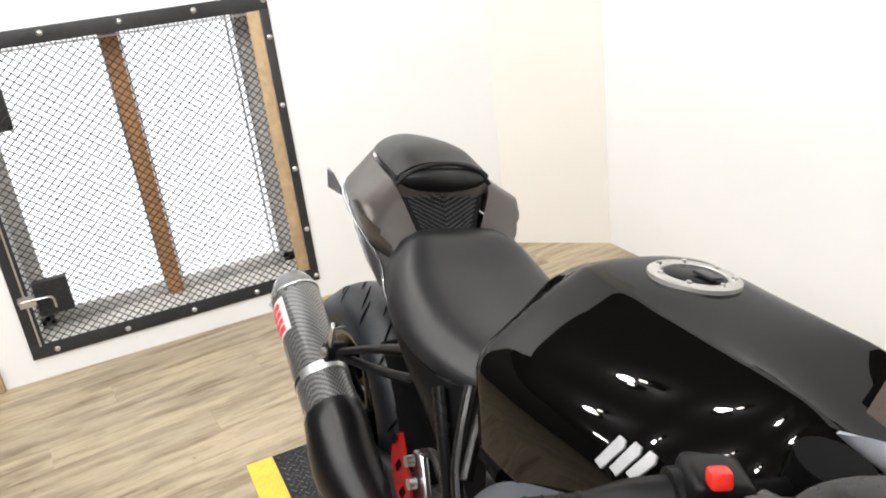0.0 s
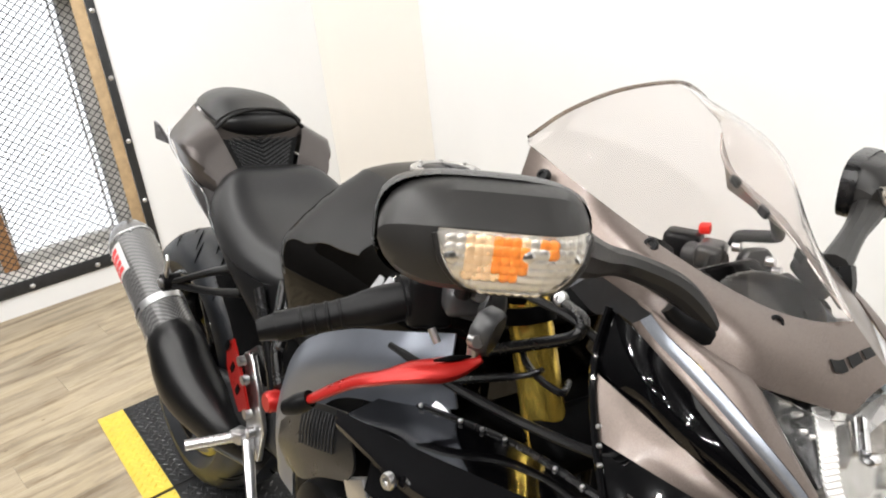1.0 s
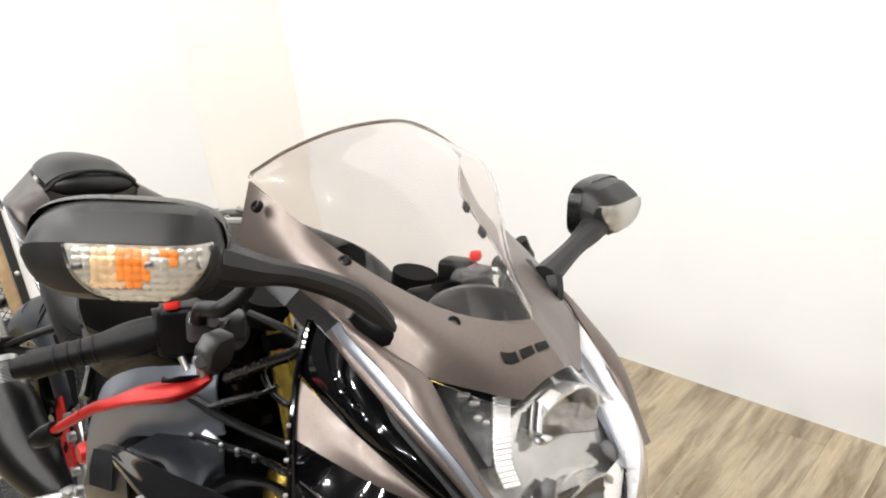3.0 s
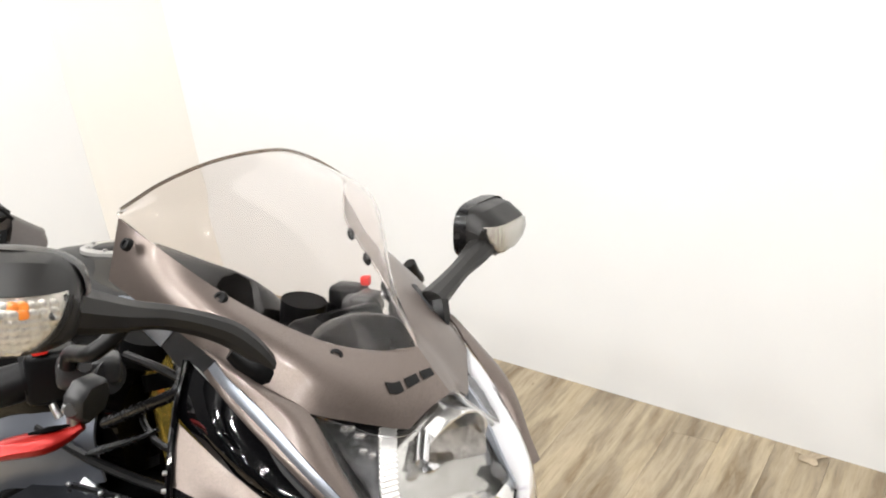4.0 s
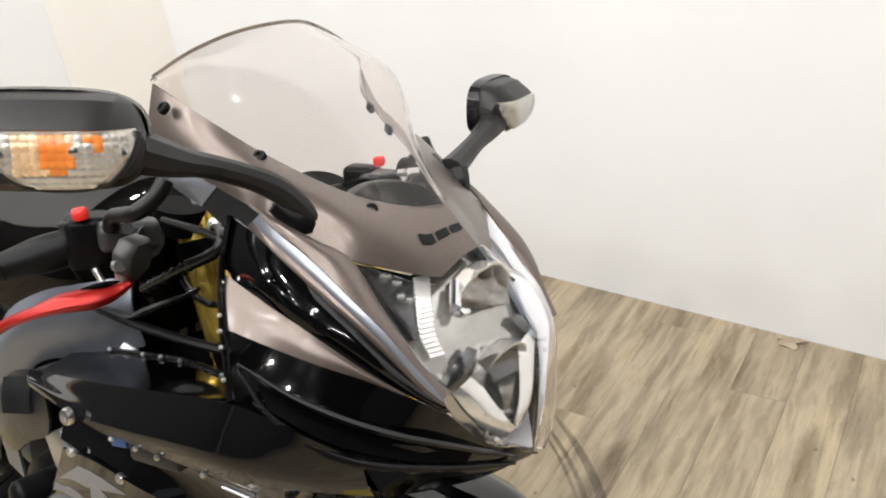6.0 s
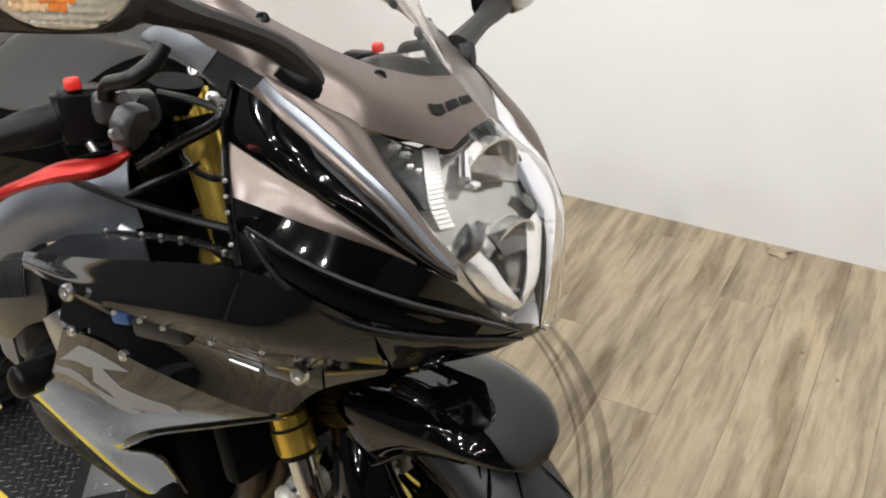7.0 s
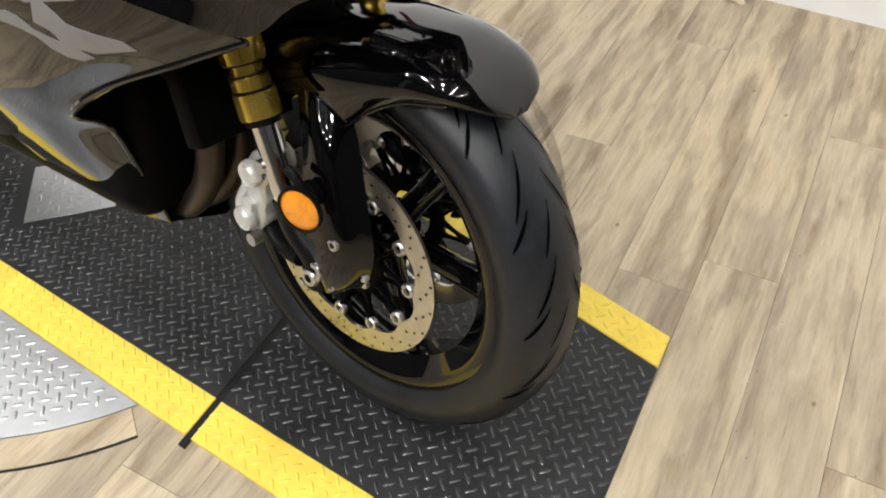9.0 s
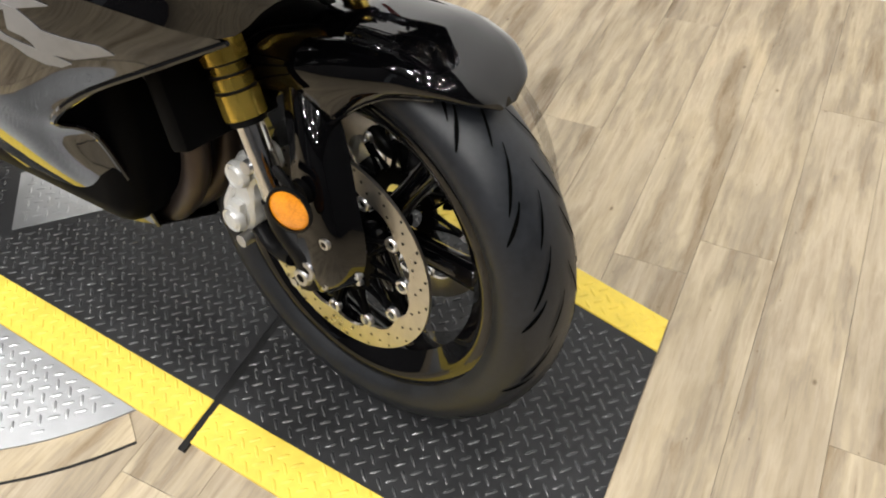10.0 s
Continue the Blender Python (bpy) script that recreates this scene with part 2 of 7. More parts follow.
def plank_wood(name):
    m = material(name, (0.5, 0.4, 0.3), 0.42, spec=0.35)
    n = Net(m)
    # ragged long patches of tan and grey, drawn out along the board
    warp = n.node("ShaderNodeTexNoise", Scale=1.0, Detail=4.0, Roughness=0.6)
    n.link(n.coords((26.0, 7.0, 26.0), jitter=True), warp.inputs["Vector"])
    base = n.coords((21.0, 2.7, 21.0), jitter=True)
    add = n.t.nodes.new("ShaderNodeVectorMath")
    add.operation = "MULTIPLY_ADD"
    add.inputs[1].default_value = (0.60, 0.60, 0.60)
    n.link(warp.outputs["Color"], add.inputs[0])
    n.link(base, add.inputs[2])
    patch = n.noise(add.outputs[0], 1.15, 5, 0.55, 0.25)
    c = n.ramp(patch, [(0.29, (0.202, 0.150, 0.088)), (0.37, (0.275, 0.218, 0.146)), (0.44, (0.328, 0.275, 0.201)),
                       (0.51, (0.404, 0.336, 0.232)), (0.59, (0.456, 0.385, 0.279)), (0.68, (0.375, 0.310, 0.218)), (0.76, (0.302, 0.245, 0.166)), (0.84, (0.217, 0.165, 0.100))])
    # slow drift of tone, then fine grain and dark cracks
    slow = n.noise(n.coords((6.0, 1.9, 6.0), jitter=True), 1.0, 3, 0.6, 0.4)
    c = n.mix(0.75, c, n.ramp(slow, [(0.32, (0.74, 0.73, 0.73)), (0.5, (0.97, 0.97, 0.97)), (0.68, (1.08, 1.06, 1.01))]), "MULTIPLY")
    fine = n.noise(n.coords((120.0, 5.5, 120.0), jitter=True), 1.2, 6, 0.70, 0.6)
    c = n.mix(0.55, c, n.ramp(fine, [(0.30, (0.50, 0.46, 0.42)), (0.41, (0.86, 0.85, 0.83)), (0.52, (1.0, 1.0, 1.0)), (0.70, (1.14, 1.13, 1.10))]), "MULTIPLY")
    crack = n.noise(n.coords((95.0, 2.6, 95.0), jitter=True), 1.0, 3, 0.5, 0.5)
    c = n.mix(0.85, c, n.ramp(crack, [(0.235, (0.30, 0.25, 0.19)), (0.285, (1, 1, 1))]), "MULTIPLY")
    oi = n.t.nodes.new("ShaderNodeObjectInfo")
    c = n.mix(0.5, c, n.ramp(oi.outputs["Random"], [(0.0, (0.86, 0.83, 0.80)), (0.5, (1.0, 0.98, 0.96)), (1.0, (1.10, 1.07, 1.0))]), "MULTIPLY")
    for scale, r0, r1, dark in ((0.42, 0.006, 0.014, 0.30), (1.3, 0.007, 0.017, 0.42)):
        kn = n.node("ShaderNodeTexVoronoi", Scale=scale)
        kn.voronoi_dimensions = "2D"
        n.link(n.coords((7.0, 4.5, 7.0), jitter=True), kn.inputs["Vector"])
        c = n.mix(0.9, c, n.ramp(kn.outputs["Distance"], [(0.0, (dark * 0.8, dark * 0.72, dark * 0.62)), (r0, (dark + 0.25, dark + 0.2, dark + 0.14)), (r1, (1, 1, 1))]), "MULTIPLY")
    n.color(c)
    n.rough(n.ramp(fine, [(0.3, (0.52,) * 3), (0.7, (0.36,) * 3)]))
    n.bump(fine, 0.16, 0.001)
    return m


def wall_paint(name, color):
    m = material(name, color, 0.75, spec=0.25)
    n = Net(m)
    v = n.coords()
    b = n.noise(v, 1.3, 4)
    lo = tuple(c * 0.95 for c in color)
    n.color(n.ramp(b, [(0.3, lo), (0.7, color)]))
    n.bump(n.noise(v, 160, 3), 0.12, 0.001)
    return m


WALL = wall_paint("cream_wall_paint", (0.80, 0.805, 0.805))
BACKWALL = wall_paint("charcoal_wall_paint", (0.045, 0.045, 0.047))
CEIL = wall_paint("dark_ceiling_paint", (0.035, 0.035, 0.036))
PLANK = plank_wood("weathered_plank")
RAWOOD = worn("raw_timber", (0.40, 0.21, 0.09), 0.7, scale=40, vary=0.35, bump=0.2)
BLOND = worn("blond_timber", (0.42, 0.30, 0.17), 0.7, scale=40, vary=0.3, bump=0.2)
SASH = worn("greyed_sash_paint", (0.50, 0.49, 0.47), 0.6, scale=30, vary=0.3, bump=0.15)
STEELBLACK = worn("black_steel", (0.035, 0.036, 0.038), 0.5, 0.4, scale=50, vary=0.3, bump=0.08)
BOLT = worn("zinc_bolt", (0.6, 0.6, 0.6), 0.3, 1.0, scale=200)
MATBLACK = worn("black_rubber_mat", (0.014, 0.0145, 0.0155), 0.5, scale=70, vary=0.4, bump=0.1, spec=0.3)
# mat rubber again, lightened for lamp light on lug tops and for wear
MATLUG = worn("lit_worn_tread_lug", (0.030, 0.031, 0.033), 0.26, scale=70, vary=0.3, bump=0.0, spec=0.7)
MATYELLOW = worn("yellow_rubber_mat", (0.70, 0.525, 0.065), 0.45, scale=60, vary=0.14, bump=0.08)
ALU = worn("aluminium_tread_plate", (0.43, 0.44, 0.45), 0.36, 0.8, scale=30, vary=0.12, bump=0.05)
# one gloss black in three copies; coat tuned to lift or dim reflections
GLOSSBLACK = gloss_paint("gloss_black_paint", (0.0012, 0.0012, 0.0015), coat=0.88, spec=0.05, rough=0.10)
GLOSSFAIR = gloss_paint("fairing_black_tuned_coat", (0.0025, 0.0025, 0.003), coat=0.80, spec=0.12, rough=0.07)
TANKBLACK = gloss_paint("tank_black_dimmed_coat", (0.0016, 0.0014, 0.0012), coat=0.50, spec=0.0)
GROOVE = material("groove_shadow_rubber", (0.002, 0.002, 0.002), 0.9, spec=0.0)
BRONZE = gloss_paint("bronze_metallic_paint", (0.165, 0.134, 0.118), 0.75, 0.22, 0.40, coat=0.35, haze=0.16)
SILVERTONE = gloss_paint("blue_silver_tone", (0.32, 0.345, 0.39), 0.7, 0.15, 0.40, coat=0.35, haze=0.12)
GREYPAINT = gloss_paint("dark_grey_metallic_paint", (0.070, 0.066, 0.066), 0.7, 0.2, 0.3)
SATIN = worn("satin_black_plastic", (0.0040, 0.0040, 0.0043), 0.36, scale=300, vary=0.2, bump=0.10, spec=0.13)
SATINGREY = worn("satin_grey_casting", (0.026, 0.0265, 0.028), 0.38, 0.4, scale=180, vary=0.12, bump=0.06)
DARK = worn("dark_engine_casting", (0.0022, 0.0022, 0.0024), 0.45, 0.0, scale=120, vary=0.3, bump=0.1, spec=0.03)
RUBBER = worn("tyre_rubber", (0.0115, 0.0130, 0.0160), 0.40, scale=140, vary=0.40, bump=0.10, spec=0.36)
GRIP = worn("grip_rubber", (0.004, 0.004, 0.0044), 0.42, scale=160, vary=0.3, bump=0.35, spec=0.17)
LEATHER = worn("seat_vinyl", (0.0115, 0.0115, 0.012), 0.36, scale=420, vary=0.15, bump=0.16, spec=0.36)
PADVINYL = worn("pad_vinyl", (0.004, 0.004, 0.0045), 0.35, scale=420, vary=0.15, bump=0.1)
GOLD = worn("gold_anodised_tube", (0.80, 0.57, 0.11), 0.22, 0.86, scale=300, vary=0.05, bump=0.0, rvary=0.1)
SPAR = worn("polished_frame_alloy", (0.19, 0.205, 0.24), 0.33, 0.75, scale=300, vary=0.05, bump=0.0)
MIRRORBODY = worn("matt_black_mirror_plastic", (0.0125, 0.0118, 0.0112), 0.42, scale=380, vary=0.12, bump=0.05, spec=0.36)
BADGE = worn("brushed_badge_silver", (0.42, 0.42, 0.43), 0.34, 0.6, scale=140, vary=0.15, bump=0.03)
CHROME = worn("polished_steel", (0.75, 0.75, 0.76), 0.12, 1.0, scale=90, vary=0.06, bump=0.0)
STEEL = worn("machined_aluminium", (0.62, 0.62, 0.63), 0.32, 1.0, scale=120, vary=0.1, bump=0.04)
DISC = worn("brake_disc_steel", (0.58, 0.56, 0.52), 0.30, 1.0, scale=70, vary=0.15, bump=0.03)
CALIPER = worn("silver_caliper_paint", (0.62, 0.62, 0.60), 0.35, 0.4, scale=120, vary=0.1, bump=0.04)
RED = worn("red_anodised_aluminium", (0.36, 0.012, 0.009), 0.30, 0.45, scale=160, vary=0.1, bump=0.03)
BLUEPLASTIC = worn("blue_connector_plastic", (0.03, 0.075, 0.20), 0.4, scale=160, vary=0.1)
REDPLASTIC = worn("red_switch_plastic", (0.60, 0.022, 0.014), 0.35, scale=200, vary=0.08)
AMBER = worn("amber_lens", (0.88, 0.27, 0.012), 0.16, scale=520, vary=0.40, bump=0.6, coat=0.8)
AMBERBULB = glass("amber_bulb_glass", (0.95, 0.30, 0.045), 0.25)
AMBERBULB.node_tree.nodes["Principled BSDF"].inputs["Transmission Weight"].default_value = 0.6
CLEAR = glass("clear_lens", (0.98, 0.98, 0.98))
SCREEN = glass("smoked_windscreen", (0.885, 0.85, 0.83), 0.0, 1.26)
MIRRORGLASS = material("mirror_glass", (0.8, 0.8, 0.82), 0.02, 1.0)
CARBON = carbon("carbon_weave", 900.0)
WHITEINK = worn("silver_white_decal", (0.62, 0.62, 0.62), 0.35, 0.2, scale=90)
REDINK = worn("red_decal", (0.6, 0.03, 0.03), 0.4, scale=90)
INK = worn("black_decal", (0.008, 0.008, 0.008), 0.45, scale=90, spec=0.2)
MARKINK = worn("grey_silver_decal", (0.20, 0.20, 0.205), 0.4, 0.2, scale=90)
SATINGLOSS = worn("semi_gloss_black", (0.0035, 0.0035, 0.0038), 0.26, scale=90, vary=0.2, bump=0.03, spec=0.35)
BARCAST = worn("grey_cast_bar_clamp", (0.045, 0.045, 0.046), 0.36, 0.3, scale=180, vary=0.15, bump=0.06)
HOSE = worn("black_hose", (0.004, 0.004, 0.0043), 0.38, scale=200, spec=0.3)
LEAF = worn("dry_leaf", (0.43, 0.35, 0.25), 0.8, scale=60, vary=0.3, bump=0.2)


# ---- room ----
def slab(x0, x1, y0, y1, z0, z1, bevel=0.0):
    return box((x1 - x0, y1 - y0, z1 - z0), at(((x0 + x1) / 2, (y0 + y1) / 2, (z0 + z1) / 2)), bevel)


WIN_Y0, WIN_Y1, WIN_Z0, WIN_Z1 = -0.75, 0.20, 0.125, 1.115   # opening behind the mesh
T = 0.16
WEST_END = -0.905
west = join(slab(X_W - T, X_W, WEST_END, WIN_Y0, 0, Z_C), slab(X_W - T, X_W, WIN_Y1, Y_N + T, 0, Z_C),
            slab(X_W - T, X_W, WIN_Y0, WIN_Y1, 0, WIN_Z0), slab(X_W - T, X_W, WIN_Y0, WIN_Y1, WIN_Z1, Z_C))
tagged(part("wall_west", west, WALL), "cream painted wall with a mesh-covered window opening", "wall", kind="structure")
tagged(part("wall_north", slab(X_W - T, X_E + T, Y_N, Y_N + T, 0, Z_C), WALL), "plain cream painted wall behind the motorcycle", "wall", kind="structure")
# east and south walls are unseen, added dark so gloss black reflects black
tagged(part("wall_east", slab(X_E, X_E + T, Y_S, Y_N, 0, Z_C), BACKWALL), "unseen charcoal wall added for dark reflections", "wall", kind="structure")
tagged(part("wall_south", slab(X_W, X_E + T, Y_S - T, Y_S, 0, Z_C), BACKWALL), "unseen charcoal wall added for dark reflections", "wall", kind="structure")
tagged(part("ceiling", slab(X_W - T - 0.45, X_E + T, Y_S - T, Y_N + T, Z_C, Z_C + 0.1), CEIL), "dark painted ceiling with small spot lamps", "ceiling", kind="structure")

# closing wall added past the west wall's end, dark for the same reflections
tagged(part("wall_west_far", slab(X_W - T - 0.45, X_W - 0.45, Y_S - T, WEST_END - 0.001, 0, Z_C), BACKWALL), "unseen charcoal wall added for dark reflections set back beyond the opening", "wall", kind="structure")
tagged(part("wall_return", slab(X_W - T - 0.45, X_W - T, WEST_END, WEST_END + 0.03, 0, Z_C), WALL), "short cream return wall", "wall", kind="structure")
tagged(part("trim", join(slab(X_W - 0.09, X_W + 0.02, WEST_END - 0.03, WEST_END - 0.001, 0, 0.10, 0.004), slab(X_W - 0.08, X_W + 0.008, WEST_END - 0.022, WEST_END - 0.001, 0.10, Z_C, 0.003)), BLOND), "timber end trim of the wall", "trim", kind="structure")

# boxed-in corner between the two walls
cb = bmesh.new()
ring = [(X_W + 0.001, 1.09), (X_W + 0.30, Y_N - 0.001), (X_W + 0.001, Y_N - 0.001)]
lo, hi = [cb.verts.new((x, y, 0.0)) for x, y in ring], [cb.verts.new((x, y, Z_C)) for x, y in ring]
for i in range(3):
    cb.faces.new((lo[i], lo[(i + 1) % 3], hi[(i + 1) % 3], hi[i]))
bmesh.ops.recalc_face_normals(cb, faces=cb.faces)
tagged(part("wall_corner", cb, wall_paint("corner_beige_tone", (0.75, 0.72, 0.67))), "slanting panel across the corner of the room, slightly darker beige", "wall", kind="structure")

# floor: a base sheet with planks laid on it
floor = tagged(part("floor", slab(X_W - 0.45, X_E, Y_S, Y_N, -0.12, -0.006), DARK), "greyish brown weathered wooden plank floor", "floor", kind="structure")
PW, PL = 0.128, 1.22
MX0, MX1, MY0, MY1 = -1.805, 0.404, -0.265, 0.303     # the mat
TX, TY, TR = -0.785, 0.02, 0.625                      # the turntable's middle and radius
SKEW = radians(5.6)                                   # the boards run a little askew to the walls


def clip_poly(poly, axis, limit, keep_below):
    """Cuts a flat outline off at a straight line."""
    inside = lambda p: p[axis] <= limit if keep_below else p[axis] >= limit
    out = []
    for p, q in zip(poly, poly[1:] + poly[:1]):
        if inside(p):
            out.append(p)
        if inside(p) != inside(q):
            k = (limit - p[axis]) / (q[axis] - p[axis])
            out.append(tuple(a + (b - a) * k for a, b in zip(p, q)))
    return out


def plank_mesh(outline):
    n = len(outline)
    me = bpy.data.meshes.new("plank")
    me.from_pydata([(x, y, z) for z in (-0.006, 0.0) for x, y in outline], [], [list(range(n, 2 * n))] + [[i, (i + 1) % n, n + (i + 1) % n, n + i] for i in range(n)])
    me.materials.append(PLANK)
    return me


def lay_planks():
    g = 0.00035
    c, s = math.cos(SKEW), math.sin(SKEW)
    rect = [(-PW / 2 + g, -PL / 2 + g), (PW / 2 - g, -PL / 2 + g), (PW / 2 - g, PL / 2 - g), (-PW / 2 + g, PL / 2 - g)]
    whole = plank_mesh(rect)
    for k in range(-34, 46):
        off = [0.0, 0.37, 0.74, 0.19, 0.56, 0.93][k % 6] * PL
        for j in range(-7, 4):
            u, v = 0.374 + PW / 2 + k * PW, 0.445 + PL / 2 + off + j * PL
            x, y = u * c - v * s, u * s + v * c
            world_pts = [(x + a * c - b * s, y + a * s + b * c) for a, b in rect]
            room = world_pts
            for axis, limit, below in ((0, X_W - 0.44, False), (0, X_E, True), (1, Y_S, False), (1, Y_N, True)):
                room = clip_poly(room, axis, limit, below) if len(room) > 2 else room
            if len(room) < 3:
                continue
            if room == world_pts:
                me = whole
            else:
                me = plank_mesh([((a - x) * c + (b - y) * s, -(a - x) * s + (b - y) * c) for a, b in room])
            ob = new("plank", me)
            ob.location, ob.rotation_euler = (x, y, 0), (0, 0, SKEW)
            ob.parent = floor


# turntable: aluminium tread plate inside a wooden ring, crossed by the mat
def ring_plate(r0, r1, z, a0, a1, n=40):
    bm = bmesh.new()
    top = []
    for k in range(n + 1):
        a = a0 + (a1 - a0) * k / n
        top.append((bm.verts.new((TX + r0 * math.cos(a), TY + r0 * math.sin(a), z)), bm.verts.new((TX + r1 * math.cos(a), TY + r1 * math.sin(a), z))))
    for p, q in zip(top, top[1:]):
        bm.faces.new((p[0], p[1], q[1], q[0]))
    r = bmesh.ops.extrude_face_region(bm, geom=list(bm.faces))
    for v in r["geom"]:
        if isinstance(v, bmesh.types.BMVert):
            v.co.z -= 0.004
    bmesh.ops.recalc_face_normals(bm, faces=bm.faces)
    return bm


def lugs(x0, x1, y0, y1, z, length, width, height, pitch, keep=None):
    """Raised tread lugs, each pointing at the side of the next, one mesh."""
    verts, faces = [], []
    step = pitch / math.sqrt(2)
    nx, ny = int((x1 - x0) / step / 2) + 1, int((y1 - y0) / step / 2) + 1
    cells = [(m, k) for m in range(-nx, nx + 1) for k in range(-ny, ny + 1) if (m + k) % 2 == 0]
    for m, k in cells:
        for i, j in (((m + k) // 2, (k - m) // 2),):
            x, y = (x0 + x1) / 2 + (i - j) * step, (y0 + y1) / 2 + (i + j) * step
            if not (x0 < x < x1 and y0 < y < y1) or (keep and not keep(x, y)):
                continue
            a = math.pi / 4 if (i + j) % 2 else -math.pi / 4
            c, s = math.cos(a), math.sin(a)
            o = len(verts)
            shape = [(-1, 0, 0), (-0.55, -1, 0), (0.55, -1, 0), (1, 0, 0), (0.55, 1, 0), (-0.55, 1, 0), (-0.62, 0, 1), (0.62, 0, 1)]
            for u, v, w in shape:
                p, q = u * length / 2, v * width / 2
                verts.append((x + p * c - q * s, y + p * s + q * c, z + w * height - 0.0004))
            for f in ((0, 1, 6), (1, 2, 7, 6), (2, 3, 7), (3, 4, 7), (4, 5, 6, 7), (5, 0, 6)):
                faces.append([o + k for k in f])
    me = bpy.data.meshes.new("tread_relief")
    me.from_pydata(verts, [], faces)
    me.polygons.foreach_set("use_smooth", [True] * len(faces))
    return me


tt = tagged(new("turntable"), "round flush turntable of aluminium tread plate with a wooden rim", "turntable", kind="structure")
A0 = math.asin((MY0 - TY) / (TR - 0.055))
A1 = math.asin((MY1 - TY) / (TR - 0.055))
for name, a0, a1 in (("near", -math.pi - A0, A0), ("far", A1, math.pi - A1)):
    bm = bmesh.new()
    r = TR - 0.055
    lim = (lambda y: min(y, MY0 - 0.001)) if name == "near" else (lambda y: max(y, MY1 + 0.001))
    arc = [(TX + r * math.cos(a0 + (a1 - a0) * k / 60), lim(TY + r * math.sin(a0 + (a1 - a0) * k / 60))) for k in range(61)]
    f = bm.faces.new([bm.verts.new((x, y, 0.003)) for x, y in arc])
    rr = bmesh.ops.extrude_face_region(bm, geom=[f])
    for v in rr["geom"]:
        if isinstance(v, bmesh.types.BMVert):
            v.co.z -= 0.003
    bmesh.ops.recalc_face_normals(bm, faces=bm.faces)
    plate = part("tread_plate", bm, ALU, tt, "bright aluminium diamond tread plate")
    inside = lambda x, y: (x - TX) ** 2 + (y - TY) ** 2 < (r - 0.018) ** 2
    y0, y1 = (TY - r, MY0 - 0.01) if name == "near" else (MY1 + 0.01, TY + r)
    me = lugs(TX - r, TX + r, y0, y1, 0.003, 0.0230, 0.0068, 0.0024, 0.0205, inside)
    me.materials.append(ALU)
    tagged(new("tread_relief", me), kind="stuff").parent = plate
    for k in range(7):
        a = a0 + (a1 - a0) * (k + 0.5) / 7
        q = part("screw", lathe([(0.0, 0.0016), (0.0045, 0.0012), (0.006, 0.0)], 14, at((TX + (r - 0.03) * math.cos(a), TY + (r - 0.03) * math.sin(a), 0.0032), -90)), BOLT, plate)
    w = 0.02
    part("rim_board", ring_plate(r + 0.002, TR, 0.0025, a0 + w, a1 - w), PLANK, tt, "curved wooden rim board")
    part("rim_gap", ring_plate(TR, TR + 0.004, 0.0012, a0 + w, a1 - w), INK, tt)

# ribbed black mat with yellow edges, in three lengths; the front length narrows towards its far corner
mat_thing = empty("floor_mat", "black diamond-tread rubber mat with yellow safety borders", "mat")
JX = (MX0, -1.358, -0.180, MX1)
ZM = 0.006


def skewed(x, y):
    """The front joint and the front end run a little askew."""
    k = min(1, max(0, (x + 0.9) / 0.4))
    return x - 0.106 * (y - MY0) * k


def mat_strip(x0, x1, ya, yb, z, bevel=0.0012):
    """A slab between two straight edges; ya and yb give y at either end."""
    pts = [(x0, ya[0]), (x1, ya[1]), (x1, yb[1]), (x0, yb[0])]
    bm = bmesh.new()
    lo_ = [bm.verts.new((skewed(x, y), y, 0.0)) for x, y in pts]
    hi_ = [bm.verts.new((skewed(x, y), y, z)) for x, y in pts]
    bm.faces.new(hi_)
    for i in range(4):
        bm.faces.new((lo_[i], lo_[(i + 1) % 4], hi_[(i + 1) % 4], hi_[i]))
    bmesh.ops.bevel(bm, geom=[e for e in bm.edges if all(v.co.z > z / 2 for v in e.verts)], offset=bevel, segments=2, affect="EDGES")
    return bm


def mat_lugs(x0, x1, ya, yb, z, keep=None):
    me = lugs(x0, x1, min(ya), max(yb), z, 0.0225, 0.0058, 0.0030, 0.0190,
              lambda x, y: ya[0] + (ya[1] - ya[0]) * (x - x0) / (x1 - x0) <= y <= yb[0] + (yb[1] - yb[0]) * (x - x0) / (x1 - x0) and (keep is None or keep(x, y)))
    for v in me.vertices:
        v.co.x = skewed(v.co.x, v.co.y)
    return me


